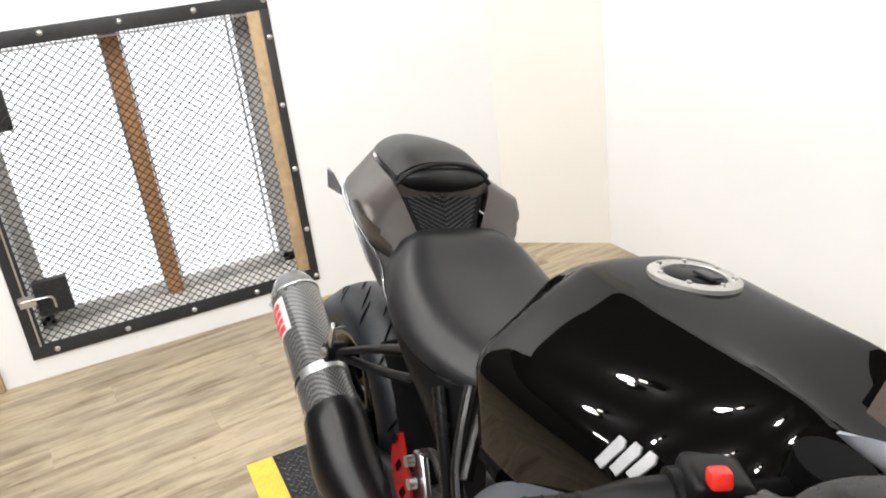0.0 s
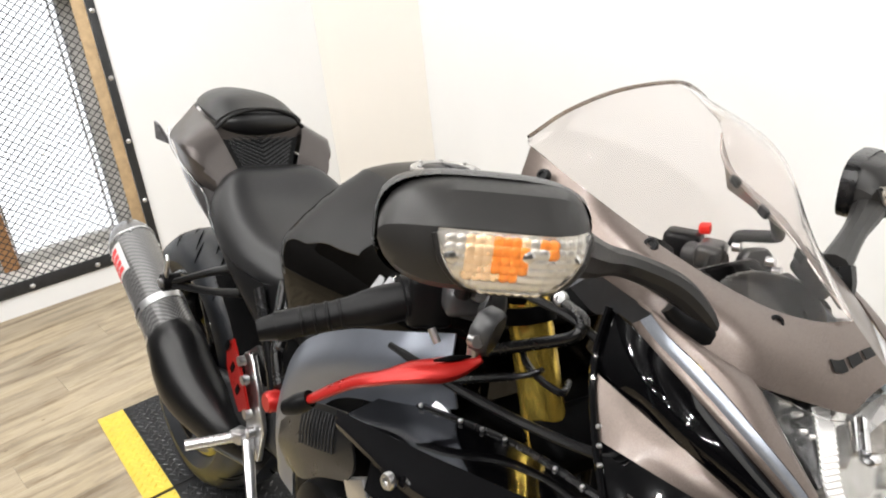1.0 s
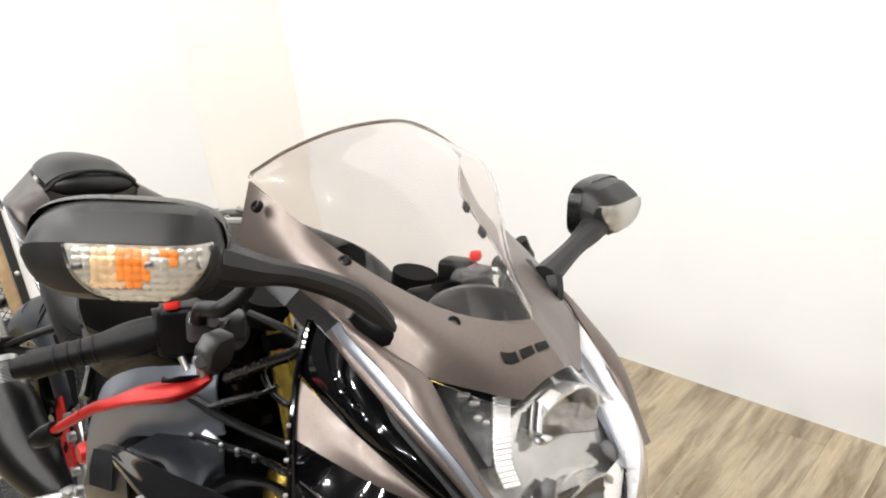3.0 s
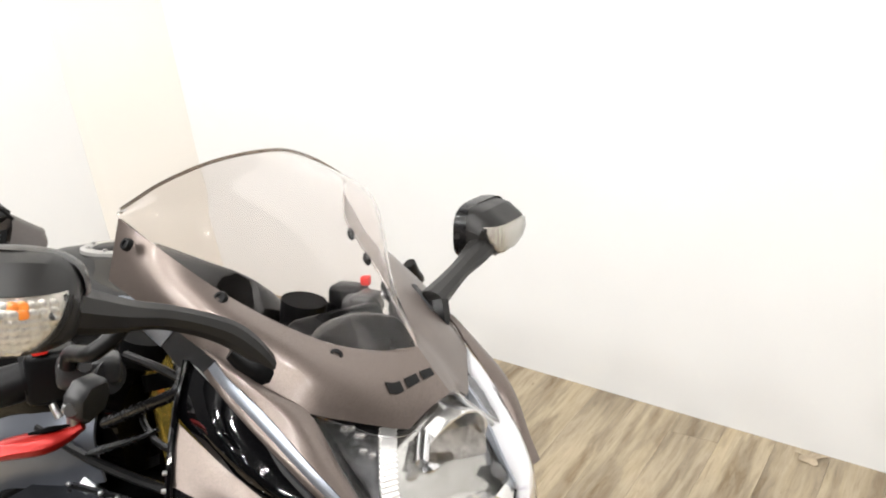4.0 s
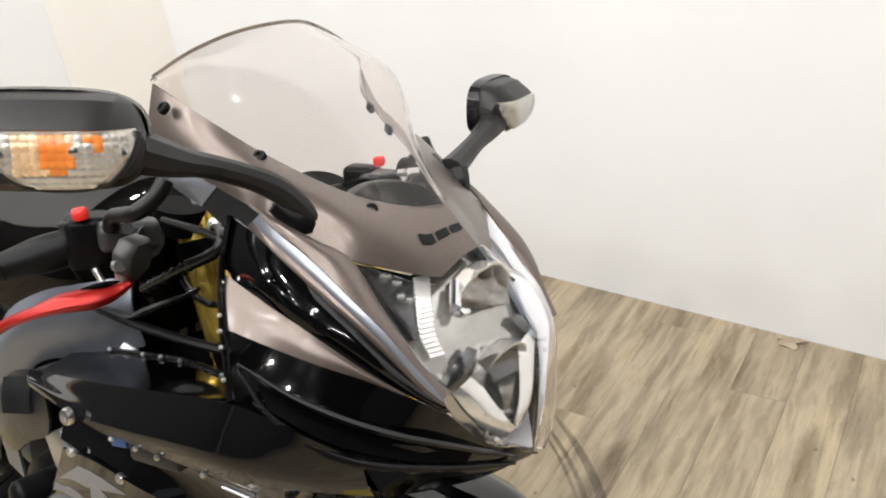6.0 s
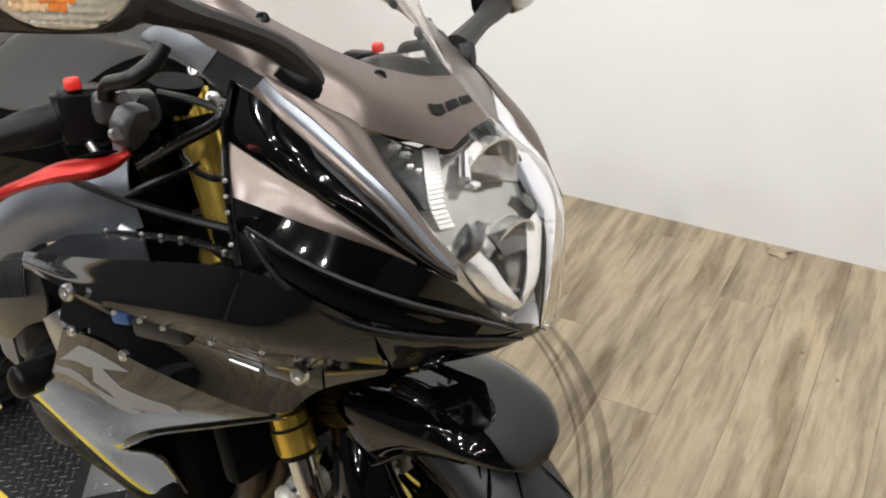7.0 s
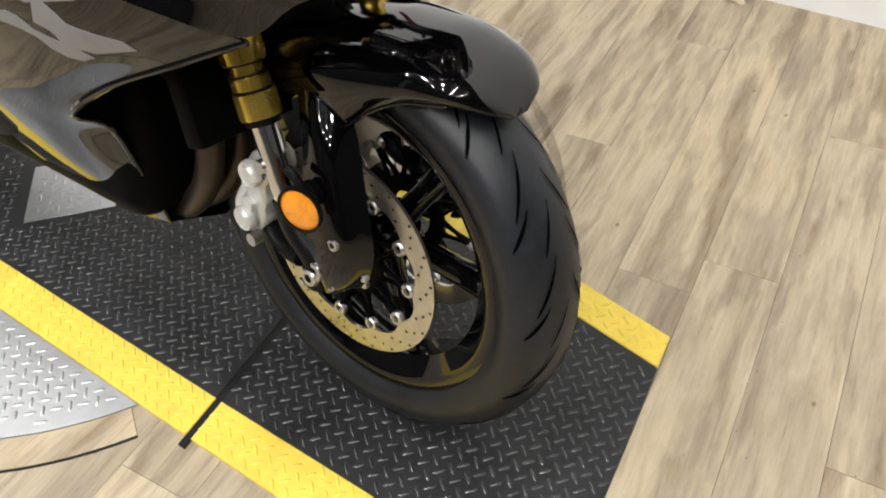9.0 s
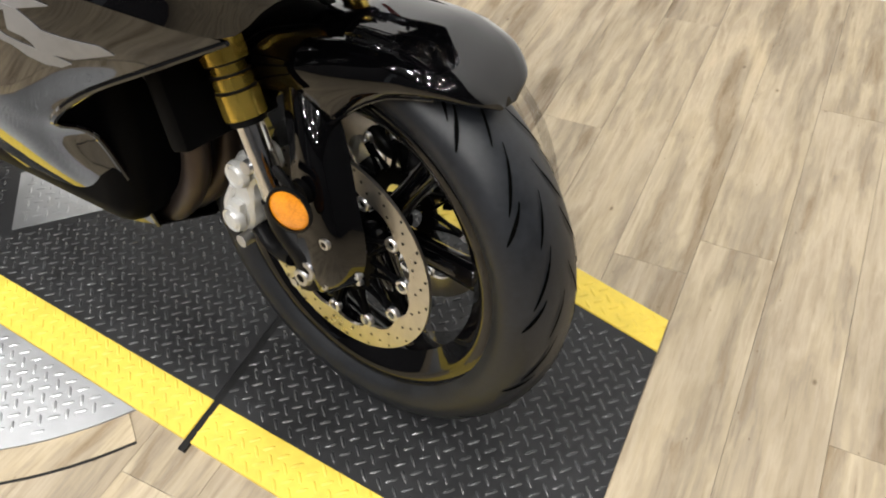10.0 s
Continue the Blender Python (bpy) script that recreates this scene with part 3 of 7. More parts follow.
for i in range(3):
    x0, x1 = JX[i] + (0.006 if i else 0), JX[i + 1] - (0.006 if i < 2 else 0)
    far = (MY1, MY1) if i < 2 else (0.392, 0.284)
    base = part("mat_panel", mat_strip(x0, x1, (MY0 + 0.072, MY0 + 0.077 if i == 2 else MY0 + 0.072), (far[0] - 0.0725, far[1] - 0.0665), ZM), MATBLACK, mat_thing, "black rubber mat panel")
    me = mat_lugs(x0 + 0.006, x1 - 0.006, (MY0 + 0.085,) * 2, (far[0] - 0.084, far[1] - 0.078), ZM, (lambda x, y: not (abs(x + 0.805) + abs(y - 0.02) < 0.15)) if i == 1 else None)
    me.materials.append(MATLUG)
    tagged(new("tread_relief", me), kind="stuff").parent = base
    for ya, yb in (((MY0, MY0 + 0.005 if i == 2 else MY0), (MY0 + 0.0715, MY0 + (0.0765 if i == 2 else 0.0715))), ((far[0] - 0.072, far[1] - 0.066), far)):
        edge = part("yellow_border", mat_strip(x0, x1, ya, yb, ZM + 0.0004), MATYELLOW, mat_thing, "yellow rubber border strip")
        me = mat_lugs(x0 + 0.006, x1 - 0.006, (ya[0] + 0.008, ya[1] + 0.008), (yb[0] - 0.008, yb[1] - 0.008), ZM + 0.0004)
        me.materials.append(MATYELLOW)
        tagged(new("tread_relief", me), kind="stuff").parent = edge
for x in JX[1:3]:
    part("joint_strip", mat_strip(x - 0.0065, x + 0.0065, (MY0 - 0.016,) * 2, (MY1 + 0.012,) * 2, ZM - 0.0015, 0.0005), INK, mat_thing, "dark joint between mat lengths")
hub = thing("hub_plate", box((0.172, 0.172, 0.0015), at((-0.805, 0.012, ZM + 0.0008), 0, 0, 47), 0.0003, 1), ALU, "square aluminium tread plate set in the mat", "plate")
me = lugs(-0.92, -0.69, -0.11, 0.13, ZM + 0.0015, 0.0220, 0.0066, 0.0020, 0.0200, lambda x, y: abs(x + 0.805) + abs(y - 0.012) < 0.10)
me.materials.append(ALU)
tagged(new("tread_relief", me), kind="stuff").parent = hub


# window: steel frame, expanded-metal mesh, deep sill and a bright outside
def build_window():
    w = tagged(new("window_1"), "wooden window behind expanded metal mesh in a black bolted steel frame", "window", kind="structure")
    xf = X_W + 0.001
    yo0, yo1, zo0, zo1 = WIN_Y0 - 0.045, WIN_Y1 + 0.045, WIN_Z0 - 0.045, WIN_Z1 + 0.045
    fw = 0.05
    bars = [(yo0, yo1, zo0, zo0 + fw), (yo0, yo1, zo1 - fw, zo1), (yo1 - fw * 0.62, yo1, zo0 + fw, zo1 - fw), (yo0, yo0 + fw, zo0 + fw, zo1 - fw)]
    for y0, y1, z0, z1 in bars:
        b = part("steel_bar", slab(xf, xf + 0.006, y0, y1, z0, z1, 0.001), STEELBLACK, w, "black painted flat steel bar")
    bolts = [(yo0 + (yo1 - yo0) * (k + 0.35) / 4.4, z) for k in range(5) for z in (zo0 + 0.02, zo1 - 0.02)]
    bolts += [(y, zo0 + (zo1 - zo0) * (k + 0.9) / 4.5) for k in range(4) for y in (yo1 - 0.014, yo0 + 0.02)]
    dome = mesh_of("bolt", lathe([(0.0, 0.005), (0.005, 0.004), (0.008, 0.0015), (0.0095, 0.0)], 14, pose(0, 0, 0, 0, 0, -90)), BOLT)
    for y, z in bolts:
        ob = new("bolt", dome)
        ob.location, ob.parent = (xf + 0.006, y, z), w
    # inner edge trim of worn timber on the latch side, bright angle along the top and the left
    part("timber_edge", slab(X_W - 0.004, xf + 0.004, WIN_Y1 - 0.032, WIN_Y1 + 0.0125, WIN_Z0 + 0.006, WIN_Z1 - 0.006, 0.003), BLOND, w, "worn timber edge strip")
    part("angle_strip", slab(xf + 0.0062, xf + 0.0085, WIN_Y0 + 0.006, WIN_Y1 - 0.03, WIN_Z1 - 0.016, WIN_Z1 - 0.010), STEEL, w, "bright metal strip")
    part("angle_strip", slab(xf + 0.0062, xf + 0.0085, WIN_Y0 - 0.012, WIN_Y0 - 0.006, WIN_Z0, WIN_Z1 - 0.02), STEEL, w)
    # expanded metal
    verts, faces = [], []
    px, pz, s = 0.0315, 0.0135, 0.0031
    ny, nz = int((WIN_Y1 - WIN_Y0 + 0.02) / px), int((WIN_Z1 - WIN_Z0 + 0.02) / pz)
    y00, z00 = WIN_Y0 - 0.01, WIN_Z0 - 0.01
    xm = X_W - 0.006

    def strand(a, b):
        o = len(verts)
        (ya, za), (yb, zb) = a, b
        d = Vector((yb - ya, zb - za)).normalized()
        n = Vector((-d.y, d.x)) * s / 2
        for (y, z), xo in ((a, 0.0015), (b, -0.0015)):
            for u, x in ((1, 0), (-1, 0), (-1, -0.0014), (1, -0.0014)):
                verts.append((xm + xo + x, y + n.x * u, z + n.y * u))
        for k in range(4):
            faces.append((o + k, o + (k + 1) % 4, o + 4 + (k + 1) % 4, o + 4 + k))
    for i in range(ny + 1):
        for j in range(nz + 1):
            cy, cz = y00 + i * px + (px / 2 if j % 2 else 0), z00 + j * pz
            strand((cy - px / 2, cz), (cy, cz + pz))
            strand((cy, cz + pz), (cy + px / 2, cz))
    me = bpy.data.meshes.new("expanded_metal")
    me.from_pydata(verts, [], faces)
    me.materials.append(STEELBLACK)
    tagged(new("expanded_metal", me), "black expanded metal security mesh", kind="stuff").parent = w
    # recess: sill, jambs, mullion, sash and glass
    xb = X_W - T
    part("window_sill", slab(xb - 0.02, X_W - 0.012, WIN_Y0, WIN_Y1, WIN_Z0 - 0.02, WIN_Z0 + 0.004, 0.003), worn("painted_sill", (0.62, 0.60, 0.56), 0.6, scale=30, vary=0.25, bump=0.1), w, "worn white painted sill")
    for y0, y1 in ((WIN_Y0, WIN_Y0 + 0.05), (WIN_Y1 - 0.05, WIN_Y1)):
        part("window_frame", slab(xb - 0.03, xb + 0.012, y0, y1, WIN_Z0, WIN_Z1, 0.003), SASH, w, "greyed painted sash stile")
    part("window_frame", slab(xb - 0.03, xb + 0.012, WIN_Y0, WIN_Y1, WIN_Z0 + 0.004, WIN_Z0 + 0.045, 0.003), SASH, w, "greyed painted bottom rail")
    part("mullion", slab(xb - 0.03, xb + 0.03, -0.303, -0.248, WIN_Z0 + 0.004, WIN_Z1, 0.003), RAWOOD, w, "brown stained timber mullion")
    for y in (-0.311, -0.246, WIN_Y1 - 0.085, WIN_Y1 - 0.062):
        part("sash_bead", slab(xb + 0.01, xb + 0.022, y, y + 0.007, WIN_Z0 + 0.02, WIN_Z1, 0.001), STEEL, w, "dull metal sash bead")
    part("latch_block", slab(X_W - 0.05, X_W - 0.014, WIN_Y0 + 0.02, WIN_Y0 + 0.13, 0.22, 0.345, 0.004), STEELBLACK, w, "dark latch block")
    part("latch_block", slab(X_W - 0.05, X_W - 0.014, WIN_Y0 - 0.02, WIN_Y0 + 0.12, 0.86, 0.99, 0.004), STEELBLACK, w)
    latch = part("latch", slab(xf + 0.006, xf + 0.012, WIN_Y0 - 0.03, WIN_Y0 + 0.02, 0.275, 0.315, 0.001), STEEL, w, "galvanised hasp latch")
    part("latch_arm", tube([(xf + 0.015, WIN_Y0 - 0.02, 0.298), (xf + 0.018, WIN_Y0 + 0.05, 0.30), (xf + 0.018, WIN_Y0 + 0.075, 0.292), (xf + 0.016, WIN_Y0 + 0.078, 0.255)], 0.004, 8, 20), STEEL, latch)
    for y0, y1 in ((WIN_Y0 + 0.05, -0.303), (-0.248, WIN_Y1 - 0.05)):
        g = part("pane", slab(xb - 0.012, xb - 0.008, y0, y1, WIN_Z0 + 0.045, WIN_Z1), CLEAR, w, "clear window pane")
        g.visible_shadow = False
    ob = part("backdrop", slab(xb - 0.9, xb - 0.88, WIN_Y0 - 1.6, WIN_Y1 + 1.6, -0.6, 3.0), glow("overcast_daylight", (0.95, 0.97, 1.0), 1.7))
    tagged(ob, "bright blank daylight outside the window", "backdrop", kind="structure")


build_window()


# ceiling spot lamps in rows
def spot_lamps():
    k = 0
    for x in (-1.9, -0.95, 0.0, 0.95, 1.9):
        for y in (-3.3, -2.3, -1.3, -0.3):
            e = empty("ceiling_spot", "twin black ceiling spot lamp, lit", "lamp", at((x, y, Z_C)), "ceiling spots")
            for dy in (-0.07, 0.07):
                part("can", lathe([(0.0, 0.0), (0.045, 0.0), (0.045, 0.055), (0.038, 0.058), (0.038, 0.03), (0.0, 0.03)], 20, at((0.02 if dy > 0 else 0, dy, 0), -90)), SATIN, e)
            for dy in (-0.07, 0.07):
                part("bulb", ball((0.02 if dy > 0 else 0, dy, -0.060), 0.022, u=12, v=8), LAMPGLOW, e, "glowing white bulb")
            l = bpy.data.lights.new("spot_bulb", "POINT")
            l.energy, l.color, l.shadow_soft_size = LAMP_WATTS, (1.0, 0.985, 0.968), 0.045
            lo = new("spot_bulb", l)
            lo.location = (x, y, Z_C - 0.15)
            k += 1


LAMPGLOW = glow("lamp_glow", (1.0, 0.92, 0.82), 110.0)
spot_lamps()

# dry leaf by the wall
lf = bmesh.new()
pts = []
for k in range(18):
    a = 2 * math.pi * k / 18
    r = 0.030 * (1 + 0.35 * math.cos(5 * a) + 0.15 * math.sin(3 * a))
    pts.append(lf.verts.new((r * math.cos(a), r * 0.75 * math.sin(a), 0.006 + 0.006 * math.cos(2 * a))))
c = lf.verts.new((0, 0, 0.003))
for k in range(18):
    lf.faces.new((c, pts[k], pts[(k + 1) % 18]))
thing("dry_leaf", thicken(lf, 0.0008, (0, 0, -1)), LEAF, "curled dry brown leaf on the floor by the wall", "leaf", m=at((0.07, 1.385, 0.002), 0, 0, 20))


# faint curved tyre scuff on the planks, round the turntable
def scuff_material():
    m = material("tyre_scuff", (0.045, 0.035, 0.025), 0.6)
    n = Net(m)
    v = n.coords()
    k = n.noise(v, 5, 4, 0.6)
    out = n.t.nodes["Material Output"]
    tr = n.t.nodes.new("ShaderNodeBsdfTransparent")
    mx = n.t.nodes.new("ShaderNodeMixShader")
    f = n.ramp(k, [(0.30, (0.10,) * 3), (0.72, (0.52,) * 3)])
    n.link(f, mx.inputs[0])
    n.link(tr.outputs[0], mx.inputs[1])
    n.link(n.b.outputs[0], mx.inputs[2])
    n.link(mx.outputs[0], out.inputs["Surface"])
    return m


SCUFF = scuff_material()
for r0, r1, a0, a1 in ((0.896, 0.904, 22, 66), (0.912, 0.924, 20, 64), (0.940, 0.962, 18, 60)):
    bm = bmesh.new()
    last = None
    for k in range(41):
        a = radians(a0 + (a1 - a0) * k / 40)
        w = math.sin(math.pi * k / 40) ** 0.4
        rm, h = (r0 + r1) / 2, (r1 - r0) / 2 * w
        cur = [bm.verts.new((TX + r * math.cos(a), TY + r * math.sin(a), 0.0012)) for r in (rm - h, rm + h)]
        if last and k > 1:
            bm.faces.new((last[0], last[1], cur[1], cur[0]))
        last = cur
    part("scuff_mark", bm, SCUFF, floor, "dark curved tyre scuff")


# ---- motorcycle ----
# Built upright (x ahead, y to its left, z up, the front axle over x = 0) and then leaned onto its side stand.
LEAN_M = Matrix.Translation((0, -0.08, 0)) @ pose(0, 0, 0, -13)
bike = empty("motorcycle", "black and bronze sports motorcycle leaning on its side stand", "motorcycle", LEAN_M)
# the front wheel and fork are turned a little to the right; this frame has its origin at the front axle
FRONT = LEAN_M.inverted() @ pose(0.003, 0.018, 0.290, -9.4, 0, -5.6)
MIR = Matrix.Diagonal((1, -1, 1, 1))
# the nose fairing sits slightly askew: its own mirror plane
NOSE_N, NOSE_C = Vector((-0.13, 0.9915, 0.0)), Vector((0.08, 0, 0.88))
MIRN = Matrix.Translation(NOSE_C) @ (Matrix.Identity(3) - 2 * Matrix([[a * b for b in NOSE_N] for a in NOSE_N])).to_4x4() @ Matrix.Translation(-NOSE_C)


MIRS = Matrix.Translation(NOSE_C) @ (Matrix.Identity(3) - 1.55 * Matrix([[a * b for b in NOSE_N] for a in NOSE_N])).to_4x4() @ Matrix.Translation(-NOSE_C)


def flipn(pts):
    return [tuple(MIRN @ Vector(p)) for p in pts]


def mid_at(x, z):
    return (x, 0.131 * (x - 0.08), z)


def bp(name, bm, mat, parent=None, label="", sharp=38):
    return part(name, bm, mat, parent or bike, label, sharp=sharp)


def fp(name, bm, mat, parent=None, label="", sharp=38):
    """A part given in the front frame."""
    return part(name, bm, mat, parent or bike, label, FRONT, sharp=sharp)


def both(name, make, mat, parent=None, label="", sharp=38, mirror=None):
    """The same part on the right and, mirrored, on the left side."""
    a = bp(name, make(), mat, parent, label, sharp)
    bm = make()
    bm.transform(mirror or MIR)
    bmesh.ops.reverse_faces(bm, faces=bm.faces)
    b = bp(name, bm, mat, parent, label, sharp)
    return a, b


def screw_head(p, n, r=0.006, mat=None, parent=None, name="screw"):
    n = Vector(n).normalized()
    q = n.to_track_quat("Y", "Z").to_matrix().to_4x4()
    k = r / 0.006
    bm = lathe([(0.0, 0.0015 * k), (0.0028 * k, 0.0015 * k), (0.003 * k, 0.0032 * k), (0.005 * k, 0.003 * k), (0.006 * k, 0.0012 * k), (0.006 * k, -0.002)], 16, Matrix.Translation(p) @ q)
    return bp(name, bm, mat or BOLT, parent)


# -- front wheel --
def tyre_profile(R, half, bead):
    out = []
    for k in range(17):
        a = math.pi * (k / 16)
        out.append((R - half * 0.78 + half * 0.78 * math.sin(a) ** 0.9 if 0 < k < 16 else R - half * 0.78, -half * math.cos(a)))
    return [(bead, -half * 0.72), (bead + 0.012, -half * 0.88)] + out + [(bead + 0.012, half * 0.88), (bead, half * 0.72)]


def rim_profile(R, half):
    return [(R, half), (R + 0.004, half - 0.003), (R - 0.004, half - 0.008), (R - 0.012, half - 0.012), (R - 0.028, half * 0.55), (R - 0.032, 0),
            (R - 0.028, -half * 0.55), (R - 0.012, -half + 0.012), (R - 0.004, -half + 0.008), (R + 0.004, -half + 0.003), (R, -half),
            (R - 0.012, -half - 0.001), (R - 0.020, -half + 0.004), (R - 0.042, -half * 0.5), (R - 0.046, 0), (R - 0.042, half * 0.5), (R - 0.020, half - 0.004), (R - 0.012, half + 0.001)]


def spokes(r0, r1, half, n, w0, w1, a_off=0.0, pair=0.0):
    out = []
    for k in range(n):
        for s in ((-1, 1) if pair else (0,)):
            a = a_off + 2 * math.pi * k / n + s * pair
            a2 = a_off + 2 * math.pi * k / n + s * pair * 1.5
            p = Vector((math.cos(a) * r0, 0, math.sin(a) * r0))
            q = Vector((math.cos(a2) * r1, 0, math.sin(a2) * r1))
            m = (p + q) / 2
            bm = tube([p, m, q], [w0, (w0 + w1) / 2 * 0.85, w1], 10, 10, flat=half / w0)
            out.append(bm)
    return out


def wheel(R, half, rim_r, rim_half, place, name):
    put = lambda n, bm, mat, parent=None, label="", sharp=38: part(n, bm, mat, parent or bike, label, place, sharp=sharp)
    w = put(name, lathe(rim_profile(rim_r, rim_half), 96, closed=True), GLOSSBLACK, None, "gloss black cast three-spoke wheel")
    put("hub", lathe([(0.0, -0.045), (0.030, -0.045), (0.036, -0.02), (0.036, 0.02), (0.030, 0.045), (0.0, 0.045)], 32), GLOSSBLACK, w)
    for bm in spokes(0.03, rim_r - 0.036, 0.020, 3, 0.020, 0.020, 0.5, 0.30):
        put("spoke", bm, GLOSSBLACK, w)
    tyre = put("tyre", lathe(tyre_profile(R, half, rim_r - 0.003), 128), RUBBER, w, "black road tyre with curved grooves")
    # grooves: slim inlays that follow the tread, near-black for the shade inside
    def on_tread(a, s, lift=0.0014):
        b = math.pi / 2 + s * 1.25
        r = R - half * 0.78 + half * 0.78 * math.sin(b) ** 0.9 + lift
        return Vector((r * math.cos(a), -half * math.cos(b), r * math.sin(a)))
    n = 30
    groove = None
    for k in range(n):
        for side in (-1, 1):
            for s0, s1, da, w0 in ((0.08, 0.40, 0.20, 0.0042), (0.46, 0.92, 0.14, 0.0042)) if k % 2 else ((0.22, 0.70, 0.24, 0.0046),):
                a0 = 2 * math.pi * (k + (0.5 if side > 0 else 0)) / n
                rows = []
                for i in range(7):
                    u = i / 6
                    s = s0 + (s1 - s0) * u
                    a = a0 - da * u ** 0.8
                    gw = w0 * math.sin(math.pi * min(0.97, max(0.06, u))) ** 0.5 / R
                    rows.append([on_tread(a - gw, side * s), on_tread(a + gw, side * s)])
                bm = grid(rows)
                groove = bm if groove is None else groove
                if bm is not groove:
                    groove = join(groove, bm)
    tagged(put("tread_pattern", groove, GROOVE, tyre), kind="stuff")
    return w, put


fw, fput = wheel(0.291, 0.060, 0.221, 0.046, FRONT, "front_wheel")


def disc(side, put, parent, R=0.146, r=0.112, y=0.064):
    y = y * side
    # ring with a scalloped inner edge
    rows = []
    n, lobes = 132, 11
    for k in range(n):
        a = 2 * math.pi * k / n
        ri = r - 0.004 + 0.010 * abs(math.sin(lobes * a / 2)) ** 0.7
        c, q = math.cos(a), math.sin(a)
        rows.append([Vector((R * c, y - 0.0022, R * q)), Vector((R * c, y + 0.0022, R * q)), Vector((ri * c, y + 0.0022, ri * q)), Vector((ri * c, y - 0.0022, ri * q))])
    bm = bmesh.new()
    vs = [[bm.verts.new(p) for p in row] for row in rows]
    for k in range(n):
        a, b = vs[k], vs[(k + 1) % n]
        for i in range(4):
            j = (i + 1) % 4
            bm.faces.new((a[i], a[j], b[j], b[i]))
    bmesh.ops.recalc_face_normals(bm, faces=bm.faces)
    d = put("brake_disc", bm, DISC, parent, "drilled steel brake disc")
    # drilled holes as dark plugs, in slanting rows
    dots = None
    for k in range(66):
        a = 2 * math.pi * k / 66
        rr = r + 0.013 + 0.0085 * (k % 3)
        bm = bmesh.new()
        bmesh.ops.create_circle(bm, cap_ends=True, segments=8, radius=0.0021)
        bm.transform(Matrix.Translation((rr * math.cos(a), y + side * 0.0028, rr * math.sin(a))) @ pose(0, 0, 0, 90))
        dots = bm if dots is None else join(dots, bm)
    tagged(put("hole_pattern", dots, INK, d), kind="stuff")
    carrier = put("disc_carrier", lathe([(0.058, y - side * 0.006), (0.058, y), (0.034, y), (0.034, y - side * 0.006)], 32, closed=True), DARK, d, "black disc carrier")
    for k in range(lobes):
        a = 2 * math.pi * k / lobes
        for da in (-0.20, 0.20):
            p, q = Vector((0.054 * math.cos(a + da), y - side * 0.003, 0.054 * math.sin(a + da))), Vector((0.098 * math.cos(a), y - side * 0.002, 0.098 * math.sin(a)))
            put("carrier_arm", tube([p, p.lerp(q, 0.5), q], [0.006, 0.004, 0.007], 8, 6, flat=0.5), DARK, carrier)
    for k in range(lobes):
        a = 2 * math.pi * k / lobes
        m = Matrix.Translation((0.104 * math.cos(a), y, 0.104 * math.sin(a)))
        put("bobbin", lathe([(0.0050, side * 0.001), (0.0054, side * 0.0042), (0.0085, side * 0.0042), (0.0098, side * 0.0028), (0.0098, -side * 0.003)], 18, m), STEEL, d)
    for k in range(5):
        a = 2 * math.pi * (k + 0.4) / 5
        m = Matrix.Translation((0.046 * math.cos(a), y, 0.046 * math.sin(a)))
        put("disc_bolt", lathe([(0.0, side * 0.006), (0.005, side * 0.006), (0.006, side * 0.003), (0.006, 0)], 12, m), STEEL, d)
    return d


disc(-1, fput, fw)
disc(1, fput, fw)


# -- fork: front frame; the legs rake backwards --
RAKE = math.tan(radians(20.5))


def leg_at(z, y=-0.105):
    """A point of the fork leg at the height z over the axle."""
    return Vector((-0.020 - z * RAKE, y, z))


